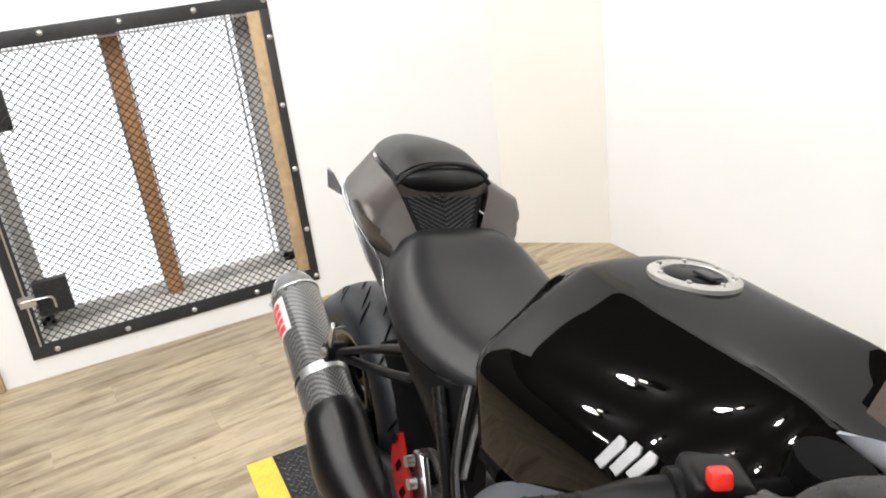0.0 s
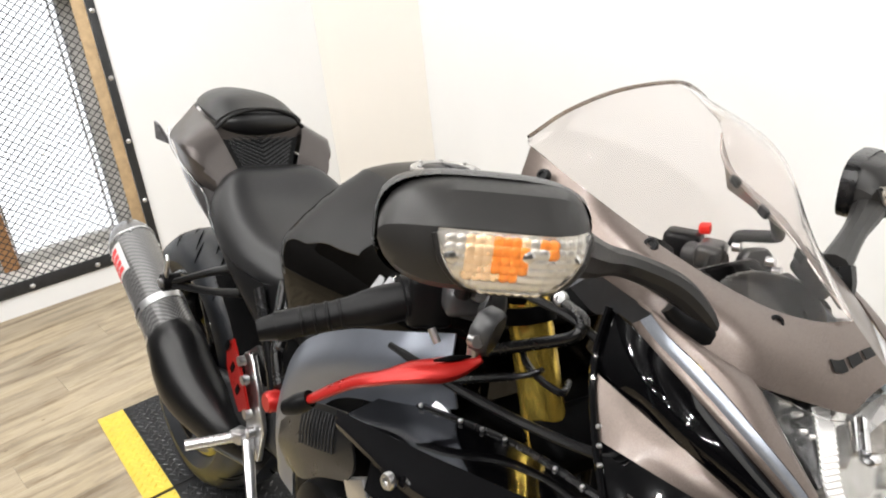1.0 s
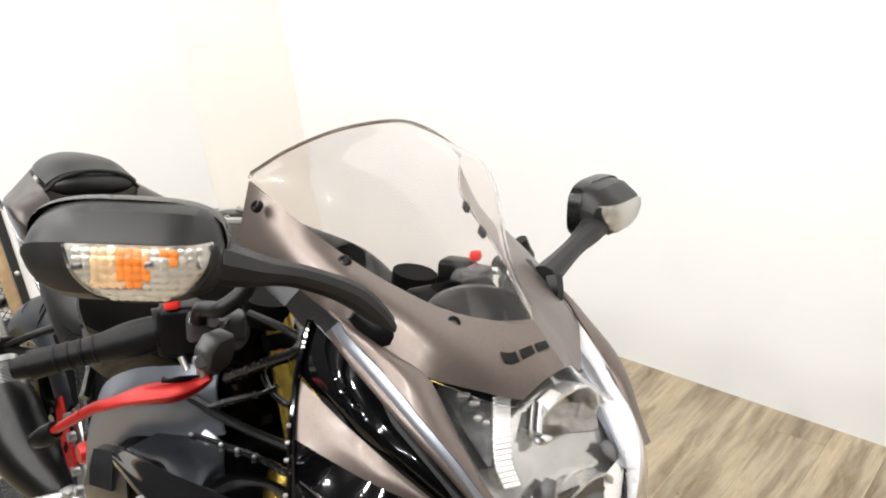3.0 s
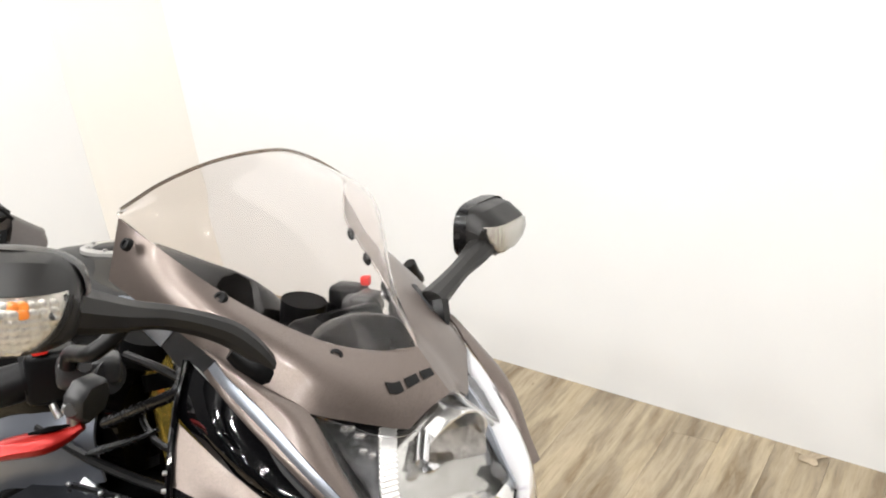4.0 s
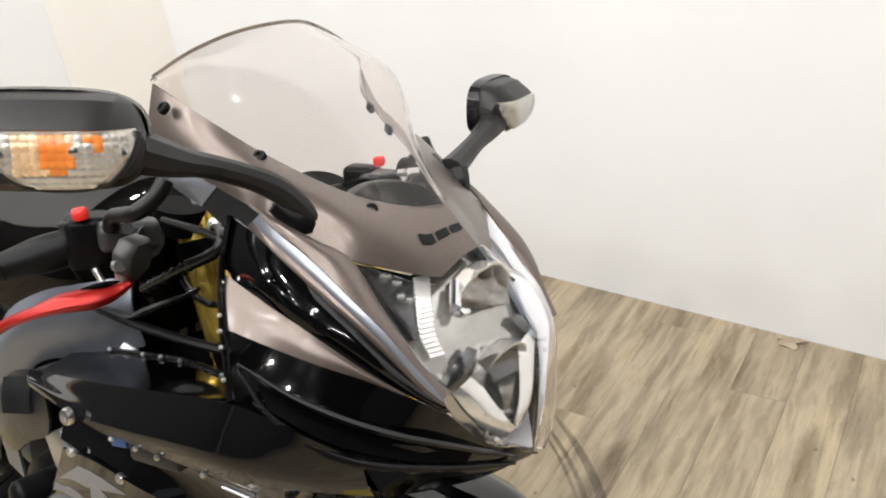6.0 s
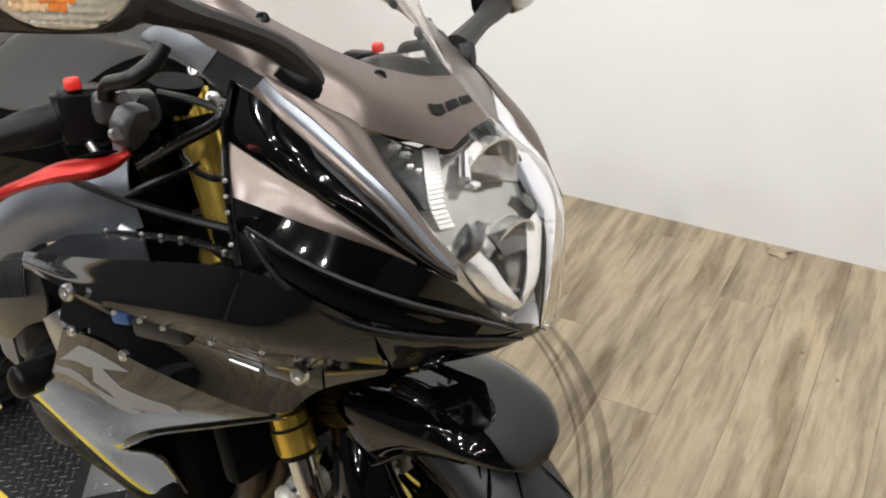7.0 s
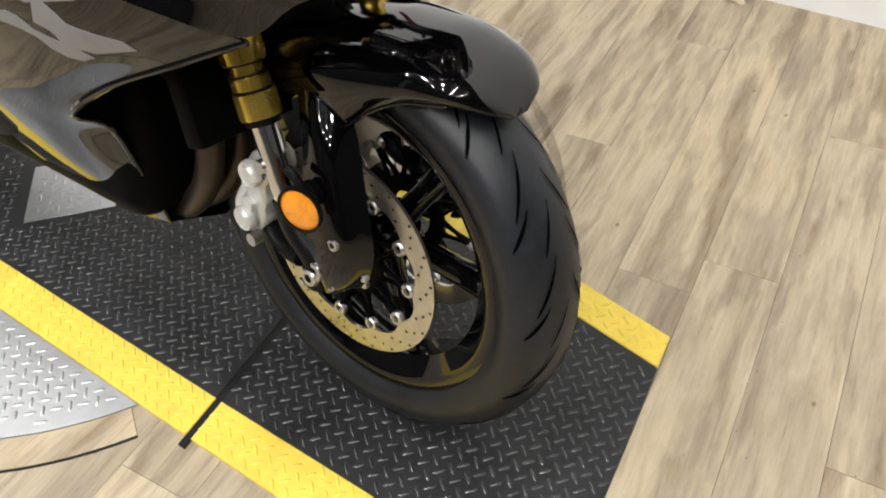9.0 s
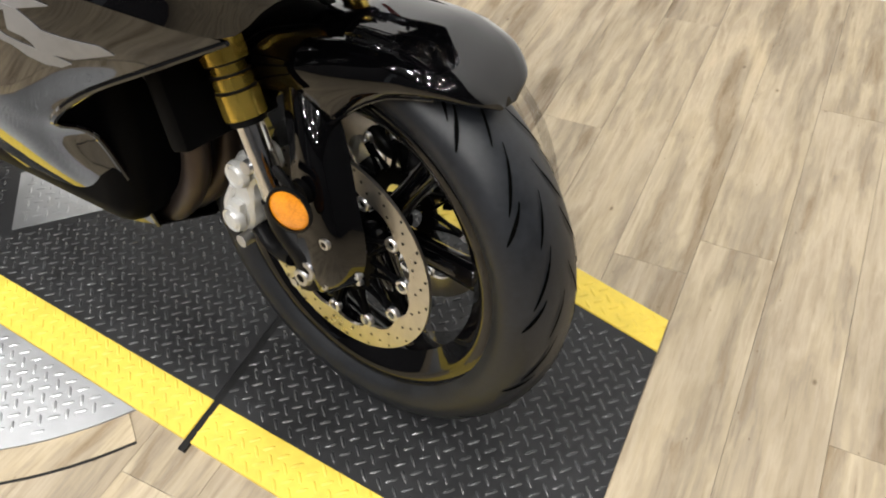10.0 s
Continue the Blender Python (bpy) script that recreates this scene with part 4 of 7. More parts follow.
for s in (-1, 1):
    y = 0.111 * s
    leg = fp("fork_leg", rod(leg_at(0.185, y), leg_at(0.565, y), 0.0205, 32), GOLD, None, "gold anodised upper fork tube")
    for z0, z1, rr in ((0.182, 0.210, 0.0255), (0.214, 0.226, 0.0235), (0.242, 0.300, 0.0265), (0.385, 0.40, 0.0255)):
        fp("fork_collar", rod(leg_at(z0, y), leg_at(z1, y), rr, 32), GOLD, leg)
    if s < 0:
        fp("upper_sleeve", rod(leg_at(0.400, y), leg_at(0.590, y), 0.0242, 32), GOLD, leg, "gold anodised upper sleeve")
    fp("slider", rod(leg_at(0.04, y), leg_at(0.20, y), 0.0170, 28), CHROME, leg, "polished steel fork slider")
    fp("dust_seal", rod(leg_at(0.174, y), leg_at(0.182, y), 0.0215, 28), SATIN, leg)
    foot = fp("fork_foot", join(tube([leg_at(0.085, y), leg_at(0.05, y), Vector((-0.004, y, 0.02)), Vector((0.0, y, -0.02))], [0.020, 0.020, 0.021, 0.019], 16, 14),
                                rod((0, y - 0.022 * s, 0), (0, y + 0.008 * s, 0), 0.024, 28),
                                tube([(-0.02, y * 0.95, 0.05), (-0.06, y * 0.88, 0.055), (-0.09, y * 0.8, 0.09)], [0.018, 0.014, 0.012], 10, 10)), SATIN, leg, "black cast fork foot")
    fp("axle_nut", lathe([(0.006, 0.006), (0.011, 0.006), (0.013, 0.002), (0.013, -0.004)], 20, Matrix.Translation((0, y + 0.016 * s, 0)) @ (Matrix() if s > 0 else pose(0, 0, 0, 180))), STEEL, foot, "steel axle end")
    for p in ((-0.018, y + 0.004 * s, -0.020),):
        fp("pinch_bolt", rod((p[0], p[1], p[2]), (p[0], p[1] + 0.014 * s, p[2]), 0.006, 12), STEEL, foot)
    # caliper
    shape = [(-0.119, 0.112), (-0.108, 0.128), (-0.090, 0.134), (-0.076, 0.126), (-0.070, 0.106), (-0.084, 0.092), (-0.094, 0.078), (-0.090, 0.060), (-0.098, 0.046), (-0.096, 0.026),
             (-0.104, 0.012), (-0.118, -0.004), (-0.134, -0.002), (-0.142, 0.016), (-0.143, 0.050), (-0.136, 0.066), (-0.138, 0.082), (-0.128, 0.094)]
    yc = y * 0.86
    cal = fp("brake_caliper", join(prism(shape, 0.044, at((0, yc - 0.022, 0)), 0.005), box((0.020, 0.012, 0.040), at((-0.118, yc + 0.026 * s, 0.036), 0, 8), 0.004, 2),
                                   box((0.022, 0.012, 0.030), at((-0.104, yc + 0.026 * s, 0.100), 0, 24), 0.004, 2), tube([(-0.126, yc + 0.020 * s, 0.070), (-0.136, yc + 0.026 * s, 0.040), (-0.130, yc + 0.022 * s, 0.010)], 0.006, 8, 10)), CALIPER, None, "silver four-piston radial brake caliper")
    fp("caliper_arm", tube([(-0.108, yc + 0.004 * s, 0.010), (-0.070, yc + 0.012 * s, -0.004), (-0.030, y, 0.004)], [0.012, 0.012, 0.016], 12, 12, flat=0.7), SATIN, cal, "black caliper mounting arm")
    for p in ((-0.078, 0.124), (-0.108, 0.0)):
        fp("caliper_bolt", rod((p[0], y * 0.86 + 0.02 * s, p[1]), (p[0], y * 0.86 + 0.036 * s, p[1]), 0.009, 14), STEEL, cal)
    fp("brake_hose", tube([(-0.105, y * 0.75, 0.12), (-0.14, y * 0.8, 0.2), (-0.16, y * 0.6, 0.3), (-0.17, y * 0.5, 0.42)], 0.0055, 8, 20), HOSE, cal)
    for px, pz in ((-0.100, 0.104), (-0.120, 0.028)):
        fp("piston_cap", lathe([(0.0, 0.004), (0.010, 0.004), (0.013, 0.001), (0.016, 0.003), (0.018, -0.002), (0.018, -0.006)], 24, Matrix.Translation((px, y * 0.86 + 0.034 * s, pz)) @ (Matrix() if s > 0 else pose(0, 0, 0, 180))), CALIPER, cal)
    for z0 in (0.2105, 0.2275, 0.2395):
        fp("fork_groove", rod(leg_at(z0, y), leg_at(z0 + 0.0022, y), 0.0236, 32), INK, leg)
    # reflector on its bracket
    br = fp("reflector_bracket", tube([(-0.03, y + 0.014 * s, 0.14), (0.0, y + 0.028 * s, 0.145), (0.018, y + 0.035 * s, 0.14)], 0.006, 8, 10), SATIN, leg)
    rm = Matrix.Translation((0.018, y + 0.041 * s, 0.124)) @ pose(0, 0, 0, 0, -18, -22 * s)
    refl = fp("reflector", ball((0, 0, 0), 1.0, (0.025, 0.007, 0.029), 24, 12, rm), AMBER, br, "oval amber side reflector")
    fp("reflector_rim", lathe([(0.92, -0.45), (1.02, -0.4), (1.04, 0.0), (1.00, 0.1), (0.92, 0.05)], 32, rm @ Matrix.Diagonal((0.025, 0.012, 0.029, 1)), closed=True), SATIN, br)
fp("axle", rod((0, -0.1, 0), (0, 0.1, 0), 0.012, 20), STEEL, fw)

# fork clamps and steering head
fp("lower_clamp", join(box((0.07, 0.27, 0.045), at((-0.012 - 0.43 * RAKE + 0.01, 0, 0.43), 0, 20.5), 0.012, 3)), DARK, None, "black lower fork clamp")
fp("upper_clamp", join(box((0.055, 0.24, 0.014), at((-0.030 - 0.553 * RAKE, 0, 0.553), 0, 20.5), 0.006, 3), rod(leg_at(0.545, -0.111), leg_at(0.562, -0.111), 0.028, 28), rod(leg_at(0.545, 0.111), leg_at(0.562, 0.111), 0.028, 28)), DARK, None, "black upper fork clamp")


# -- front mudguard (front frame) --
FEN = ((53, 0.313, 0.014, 0.312, 0.310), (56, 0.324, 0.046, 0.319, 0.314), (62, 0.331, 0.070, 0.309, 0.300), (69, 0.330, 0.079, 0.287, 0.274), (73, 0.327, 0.083, 0.274, 0.256),
       (77, 0.322, 0.085, 0.263, 0.236), (84, 0.315, 0.087, 0.248, 0.203), (88, 0.311, 0.088, 0.243, 0.196), (96, 0.305, 0.088, 0.238, 0.204), (104, 0.300, 0.088, 0.234, 0.217),
       (112, 0.297, 0.088, 0.232, 0.223), (127, 0.293, 0.085, 0.230, 0.224), (145, 0.290, 0.080, 0.230, 0.225))


def fender():
    """Sections round the wheel: angle, ridge, half width, crease and lower edge."""
    curves = []
    for deg, top_r, half, crease, edge in FEN:
        a = radians(deg)
        d = Vector((math.cos(a), 0, math.sin(a)))
        drop = top_r - crease
        side = [(0.0, top_r), (0.30, top_r - 0.0015), (0.58, top_r - 0.10 * drop), (0.80, top_r - 0.26 * drop), (0.93, top_r - 0.52 * drop), (0.985, top_r - 0.80 * drop), (1.0, crease), (0.975, crease + (edge - crease) * 0.5), (0.93, edge)]
        c = [d * r + Vector((0, -k * half, 0)) for k, r in reversed(side)] + [d * r + Vector((0, k * half, 0)) for k, r in side[1:]]
        curves.append(c)
    lines = [[Vector(p) for p in c] for c in curves]
    cols = [catmull([l[i] for l in lines], 60) for i in range(len(lines[0]))]
    return thicken(grid([[c[k] for c in cols] for k in range(61)]), 0.0025, (0, 0, 0))


fen = fp("front_mudguard", fender(), GLOSSBLACK, None, "gloss black front mudguard")
for s in (-1, 1):
    fp("mudguard_rim", tube([Vector((e * math.cos(radians(g)), 0.93 * h * s, e * math.sin(radians(g)))) for g, _, h, _, e in FEN[2:]], 0.0022, 8, 48), GLOSSBLACK, fen)
    # smooth black lower leg that runs up under the mudguard
    guard = fp("fork_guard", loft([[(-0.006, 0.062 * s, 0.236), (0.026, 0.070 * s, 0.180), (0.052, 0.082 * s, 0.110), (0.070, 0.090 * s, 0.045), (0.060, 0.098 * s, 0.002), (0.036, 0.104 * s, -0.014)],
                                   [(-0.020, 0.080 * s, 0.230), (0.016, 0.098 * s, 0.176), (0.040, 0.110 * s, 0.108), (0.054, 0.117 * s, 0.048), (0.046, 0.119 * s, 0.004), (0.030, 0.117 * s, -0.016)],
                                   [(-0.036, 0.086 * s, 0.226), (-0.002, 0.108 * s, 0.172), (0.018, 0.121 * s, 0.104), (0.028, 0.127 * s, 0.050), (0.024, 0.127 * s, 0.006), (0.018, 0.122 * s, -0.018)],
                                   [(-0.054, 0.084 * s, 0.222), (-0.030, 0.104 * s, 0.160), (-0.014, 0.119 * s, 0.100), (-0.006, 0.126 * s, 0.050), (-0.004, 0.124 * s, 0.010), (-0.002, 0.116 * s, -0.016)]], 22, 5, 0.004, away=(0, 0, 0.1)), GLOSSBLACK, fen, "gloss black lower fork leg")
    fp("leg_recess", lathe([(0.0, 0.0), (0.012, 0.0), (0.014, 0.002), (0.014, 0.005), (0.016, 0.005), (0.016, -0.004)], 20, Matrix.Translation((0.004, 0.1235 * s, 0.124)) @ (Matrix() if s > 0 else pose(0, 0, 0, 180))), DARK, guard)
    for p, r in (((0.036, 0.1225 * s, 0.066), 0.008), ((0.006, 0.1255 * s, 0.012), 0.014), ((0.030, 0.1225 * s, -0.002), 0.006), ((0.064, 0.1015 * s, 0.018), 0.005)):
        fp("guard_bolt", lathe([(0.0, -r * 0.1), (r * 0.5, -r * 0.1), (r * 0.55, r * 0.35), (r * 0.9, r * 0.32), (r, 0.0), (r, -0.006)], 18, Matrix.Translation(p) @ (Matrix() if s > 0 else pose(0, 0, 0, 180))), STEEL, guard)


# -- fairing: boundary curves of the right-hand panels, rear to front --
C_SCREEN = [(-0.172, -0.170, 1.046), (-0.052, -0.136, 0.990), (0.018, -0.090, 0.954), (0.050, -0.045, 0.940), (0.060, 0.0, 0.936)]
C_BROW = [(-0.185, -0.176, 0.985), (-0.030, -0.170, 0.948), (0.058, -0.127, 0.904), (0.096, -0.050, 0.878), (0.098, -0.020, 0.894), mid_at(0.100, 0.900)]
C_SILVER = [(-0.190, -0.172, 0.982), (-0.152, -0.170, 0.974), (-0.024, -0.170, 0.942), (0.005, -0.167, 0.928), (0.040, -0.160, 0.909), (0.087, -0.152, 0.877), (0.114, -0.140, 0.851), (0.136, -0.125, 0.819), (0.154, -0.113, 0.796)]
C_BLACK = [(-0.150, -0.150, 0.930), (-0.055, -0.170, 0.933), (-0.020, -0.173, 0.924), (0.018, -0.172, 0.905), (0.067, -0.162, 0.874), (0.102, -0.148, 0.845), (0.140, -0.126, 0.804), (0.154, -0.112, 0.789)]
C_STRIPE_T = [(-0.047, -0.190, 0.886), (0.000, -0.189, 0.873), (0.050, -0.185, 0.858), (0.100, -0.160, 0.825), (0.128, -0.138, 0.803)]
C_STRIPE_B = [(-0.014, -0.216, 0.848), (0.062, -0.193, 0.833), (0.102, -0.162, 0.816), (0.130, -0.137, 0.800)]
C_SIDE_B = [(0.036, -0.247, 0.806), (0.070, -0.232, 0.786), (0.100, -0.212, 0.768), (0.122, -0.186, 0.757), (0.140, -0.130, 0.730), (0.158, -0.060, 0.708), mid_at(0.171, 0.695)]
C_LAMP = [(0.058, -0.127, 0.904), (0.092, -0.124, 0.869), (0.124, -0.115, 0.828), (0.148, -0.100, 0.796), (0.160, -0.064, 0.744), (0.165, -0.036, 0.714), mid_at(0.170, 0.699)]
AWAY = (-0.25, 0, 0.75)

LEFT_SCREEN = [(-0.172, 0.118, 1.052), (-0.145, 0.097, 1.022), (-0.036, 0.050, 0.980), (0.020, 0.024, 0.953), (0.060, 0.0, 0.936)]
LEFT_BROW = [(-0.185, 0.172, 0.985), (-0.060, 0.150, 0.945)] + flipn(C_BROW)[2:]
cowl = bp("upper_cowl", join(loft([C_SCREEN, C_BROW], 30, 8, 0.003, 0.010, AWAY, hard=(1,)), loft([LEFT_SCREEN, LEFT_BROW], 30, 8, 0.003, 0.006, AWAY, hard=(1,))), BRONZE, None, "bronze metallic painted upper cowl")
both("lamp_surround", lambda: loft([[(-0.030, -0.171, 0.951), (0.030, -0.147, 0.923), (0.057, -0.129, 0.907), (0.092, -0.125, 0.868), (0.124, -0.116, 0.827), (0.150, -0.100, 0.796)], [(-0.030, -0.170, 0.945), (0.005, -0.167, 0.929), (0.040, -0.160, 0.910), (0.087, -0.152, 0.878), (0.114, -0.140, 0.852), (0.136, -0.125, 0.819), (0.153, -0.114, 0.797)]], 20, 4, 0.003, 0.004, AWAY), BRONZE, cowl, "bronze painted strip beside the headlamp", mirror=MIRN)
C_STRIP_T, C_STRIP_B = [(-0.017, -0.170, 0.943), (-0.006, -0.169, 0.935)] + C_SILVER[3:], [(-0.031, -0.172, 0.930)] + C_BLACK[2:]
C_EDGE = [tuple(p.lerp(q, 0.60)) for p, q in zip(catmull(C_STRIP_T, 26), catmull(C_STRIP_B, 26))]
# the bronze edge's bluish reflection, put on as a silver-coloured strip
bp("sheen_strip", loft([C_STRIP_T, C_EDGE], 26, 4, 0.003, 0.002, AWAY), SILVERTONE, cowl, "edge strip in silver blue, a painted-in reflection")
bp("lower_strip", loft([C_EDGE, C_STRIP_B], 26, 3, 0.003, 0.001, AWAY), BRONZE, cowl, "narrow bronze painted strip")
bp("rear_lobe", loft([[(-0.205, -0.168, 0.958), (-0.172, -0.172, 0.9715), (-0.138, -0.173, 0.9745), (-0.100, -0.172, 0.970), (-0.0755, -0.172, 0.9588)],
                      [(-0.203, -0.162, 0.953), (-0.172, -0.164, 0.949), (-0.142, -0.167, 0.943), (-0.104, -0.170, 0.9355)]], 16, 6, 0.003, 0.006, AWAY), SILVERTONE, cowl, "wide silver blue end of the edge strip")
bp("lobe_dark_patch", loft([[(-0.0765, -0.171, 0.9592), (-0.045, -0.171, 0.951), (-0.0160, -0.170, 0.9430)],
                       [(-0.105, -0.169, 0.9360), (-0.072, -0.169, 0.9225), (-0.055, -0.171, 0.933), (-0.030, -0.172, 0.9300)]], 12, 4, 0.003, 0.0, AWAY), SATINGREY, cowl, "dark grey patch in the edge strip")
bp("sheen_strip", loft([[tuple(MIRS @ Vector(p)) for p in c] for c in (C_SILVER[3:], C_BLACK[3:])], 16, 4, 0.003, 0, AWAY), SILVERTONE, cowl, "edge strip in silver blue, a painted-in reflection")
both("black_stripe", lambda: loft([C_BLACK[1:], [(-0.052, -0.187, 0.890)] + C_STRIPE_T[1:] + [(0.156, -0.112, 0.784)]], 24, 6, 0.003, 0.009, AWAY), GLOSSBLACK, cowl, "gloss black painted side panel", mirror=MIRS)
both("bronze_stripe", lambda: loft([C_STRIPE_T, C_STRIPE_B], 20, 4, 0.003, 0.003, AWAY), BRONZE, cowl, "tapering bronze stripe", mirror=MIRS)
both("side_panel", lambda: loft([C_STRIPE_B + [(0.156, -0.110, 0.780), (0.166, -0.055, 0.730), mid_at(0.172, 0.700)], [(0.012, -0.233, 0.826), (0.066, -0.212, 0.806), (0.108, -0.178, 0.786), (0.140, -0.130, 0.760), (0.163, -0.058, 0.718), mid_at(0.172, 0.698)], C_SIDE_B], 30, 5, 0.003, 0.0, AWAY), GLOSSBLACK, cowl, "gloss black lower side panel", mirror=MIRS)
both("chin", lambda: loft([C_SIDE_B[3:], [(0.116, -0.150, 0.700), (0.130, -0.090, 0.686), (0.150, -0.040, 0.684), mid_at(0.168, 0.690)]], 18, 4, 0.003, 0.003, (0, 0, 0.85)), GLOSSBLACK, cowl, "gloss black pointed chin panel", mirror=MIRS)
# air intake scoop: two lips round a dark mouth
bp("intake_lip", tube([(0.044, -0.246, 0.842), (0.085, -0.222, 0.815), (0.128, -0.172, 0.782), (0.158, -0.095, 0.744), (0.171, -0.02, 0.705)], [0.002, 0.005, 0.006, 0.005, 0.002], 10, 30, flat=0.7), GLOSSBLACK, cowl, "gloss black upper intake lip")
bp("intake_lip", tube([(0.044, -0.246, 0.840), (0.072, -0.236, 0.800), (0.105, -0.210, 0.770), (0.128, -0.178, 0.752), (0.150, -0.100, 0.722), (0.170, -0.02, 0.697)], [0.002, 0.004, 0.005, 0.005, 0.004, 0.002], 10, 30, flat=0.8), SATINGLOSS, cowl, "black lower intake lip")
bp("intake_mouth", loft([[(0.058, -0.238, 0.826), (0.100, -0.212, 0.803), (0.140, -0.152, 0.770), (0.162, -0.080, 0.733)], [(0.070, -0.237, 0.806), (0.108, -0.207, 0.778), (0.138, -0.152, 0.748), (0.158, -0.085, 0.722)]], 16, 4, 0.002, -0.008, AWAY), DARK, cowl, "dark air intake mouth")
bp("rear_edge", tube([(-0.056, -0.172, 0.935), (-0.048, -0.190, 0.890), (-0.014, -0.217, 0.850), (0.036, -0.248, 0.806)], 0.0035, 8, 20), GLOSSBLACK, cowl)
for p, n in (((-0.144, -0.177, 1.026), (0.1, -0.8, 0.5)), ((-0.048, -0.142, 0.987), (0.4, -0.7, 0.6)), ((0.038, -0.083, 0.941), (0.7, -0.5, 0.5))):
    screw_head(p, n, 0.0065, SATIN, cowl)
for p in ((-0.159, -0.119, 0.898), (-0.170, -0.130, 0.927)):
    screw_head(p, (0.3, -0.9, 0.3), 0.0075, BOLT, cowl)
# small fixing tabs along the far edge of the screen
for x, y, z in ((-0.120, 0.088, 1.014), (-0.070, 0.066, 0.995), (-0.010, 0.039, 0.970)):
    bp("screen_tab", box((0.014, 0.006, 0.010), at((x - 0.004, y - 0.004, z - 0.004), 0, 22, -20), 0.002, 2), SATIN, cowl)
for k in range(12):
    a, b = Vector((-0.056, -0.175, 0.935)), Vector((0.036, -0.250, 0.806))
    p = a.lerp(b, (k + 0.5) / 12) + Vector((0, -0.004 - 0.006 * math.sin(math.pi * (k + 0.5) / 12), 0))
    if k in (6, 7, 8, 10):
        screw_head(p, (-0.3, -0.9, 0.2), 0.0019, STEEL, cowl, "trim_clip")
# maker's name on the cowl, as plain bars
def cowl_point(y, v, lift=0.0006):
    """A point of the right half of the cowl at the sideways place y; v from the screen down to the lamp."""
    a, b = catmull(C_SCREEN, 30), catmull(C_BROW, 30, False)
    best = min((abs((p.y + (q.y - p.y) * v) - y), i) for i, (p, q) in enumerate(zip(a, b)))[1]
    i = best if a[best].y + (b[best].y - a[best].y) * v <= y and best < 30 else max(best - 1, 0)
    pa, pb = a[i].lerp(b[i], v), a[i + 1].lerp(b[i + 1], v)
    k = 0 if abs(pb.y - pa.y) < 1e-9 else (y - pa.y) / (pb.y - pa.y)
    p = pa.lerp(pb, k)
    edge = min(1, 4 * (i + k) / 30, 4 * (30 - i - k) / 30)
    n = Vector((0.72, -0.35 * min(1, abs(y) / 0.05), 0.60)).normalized()
    return p + n * (0.010 * math.sin(math.pi * v) * edge + lift + 0.0012)


for k in range(3):
    y0 = -0.0535 + 0.0185 * k
    rows = [[cowl_point(y0 + 0.0138 * i / 4, v) for i in range(5)] for v in (0.45, 0.485, 0.52, 0.555, 0.59)]
    bp("name_bar", thicken(grid(rows), 0.0006, AWAY), INK, cowl)

# windscreen
TOP_L = [(-0.186, 0.132, 1.066), (-0.184, 0.110, 1.078), (-0.172, 0.060, 1.097)]


def screen():
    c0 = C_SCREEN + LEFT_SCREEN[:-1][::-1]
    mid = [(-0.178, -0.168, 1.050), (-0.115, -0.126, 1.052), (-0.062, -0.068, 1.044), (-0.040, 0.0, 1.038)]
    top = [(-0.186, -0.160, 1.052), (-0.184, -0.115, 1.076), (-0.172, -0.060, 1.097), (-0.155, 0.0, 1.107)]
    mid_l = [(-0.178, 0.124, 1.058), (-0.118, 0.108, 1.056), (-0.062, 0.060, 1.046)]
    return loft([c0, mid + mid_l[::-1], top + TOP_L[::-1]], 40, 10, 0.003, away=(-0.35, 0, 0.9))


ws = bp("windscreen", screen(), SCREEN, None, "lightly smoked double-bubble windscreen")
ws.visible_shadow = False
top = [(-0.186, -0.160, 1.052), (-0.184, -0.115, 1.076), (-0.172, -0.060, 1.097), (-0.155, 0.0, 1.107)]
bp("screen_edge", tube(top + TOP_L[::-1], 0.0022, 8, 40), glass("screen_edge_plastic", (0.45, 0.38, 0.33), 0.15), ws, "thick rounded edge of the screen")

# headlamp
def lamp_face(inset=0.0, t=0.003):
    mid = [mid_at(x, z) for x, z in ((0.102, 0.902), (0.140, 0.868), (0.166, 0.815), (0.178, 0.755), (0.178, 0.718), (0.173, 0.699))]
    q = [(x - inset * 0.8, y * (1 - inset * 2), z - inset * 0.1) for x, y, z in C_LAMP]
    m = [(x - inset * 1.6, y, z - inset * 0.2) for x, y, z in mid]
    l34 = [((a[0] + b[0]) / 2 + 0.010, a[1] * 0.55, (a[2] + b[2]) / 2) for a, b in zip([q[0], q[1], q[2], q[3], q[4], q[5], q[6]], [m[0], m[0], m[1], m[2], m[3], m[4], m[5]])]
    l34[0] = (0.094 - inset, -0.053, 0.873)
    l34[1] = (0.112 - inset, -0.062, 0.862)
    return loft([q, l34, m, flipn(l34), flipn(q)], 24, 6, t, away=(-0.1, 0, 0.8))


lamp = bp("headlamp", lamp_face(0.035, 0.003), worn("lamp_housing_metal", (0.58, 0.57, 0.55), 0.16, 0.85, scale=260, vary=0.12, bump=0.05), None, "clear stacked headlamp with chrome reflectors")
bp("lamp_side_wall", loft([flipn([(x - 0.001, y * 0.995, z - 0.001) for x, y, z in C_LAMP]), flipn([(x - 0.030, y * 0.90, z - 0.004) for x, y, z in C_LAMP])], 24, 4, 0.002, 0, (0.1, 0, 0.8)), worn("pale_lamp_body", (0.36, 0.36, 0.37), 0.30, 0.3, scale=120, vary=0.1, bump=0.05), lamp, "pale inner wall of the headlamp")
LAMPLENS = glass("headlamp_lens_plastic", (0.985, 0.985, 0.985), 0.0, 1.16)
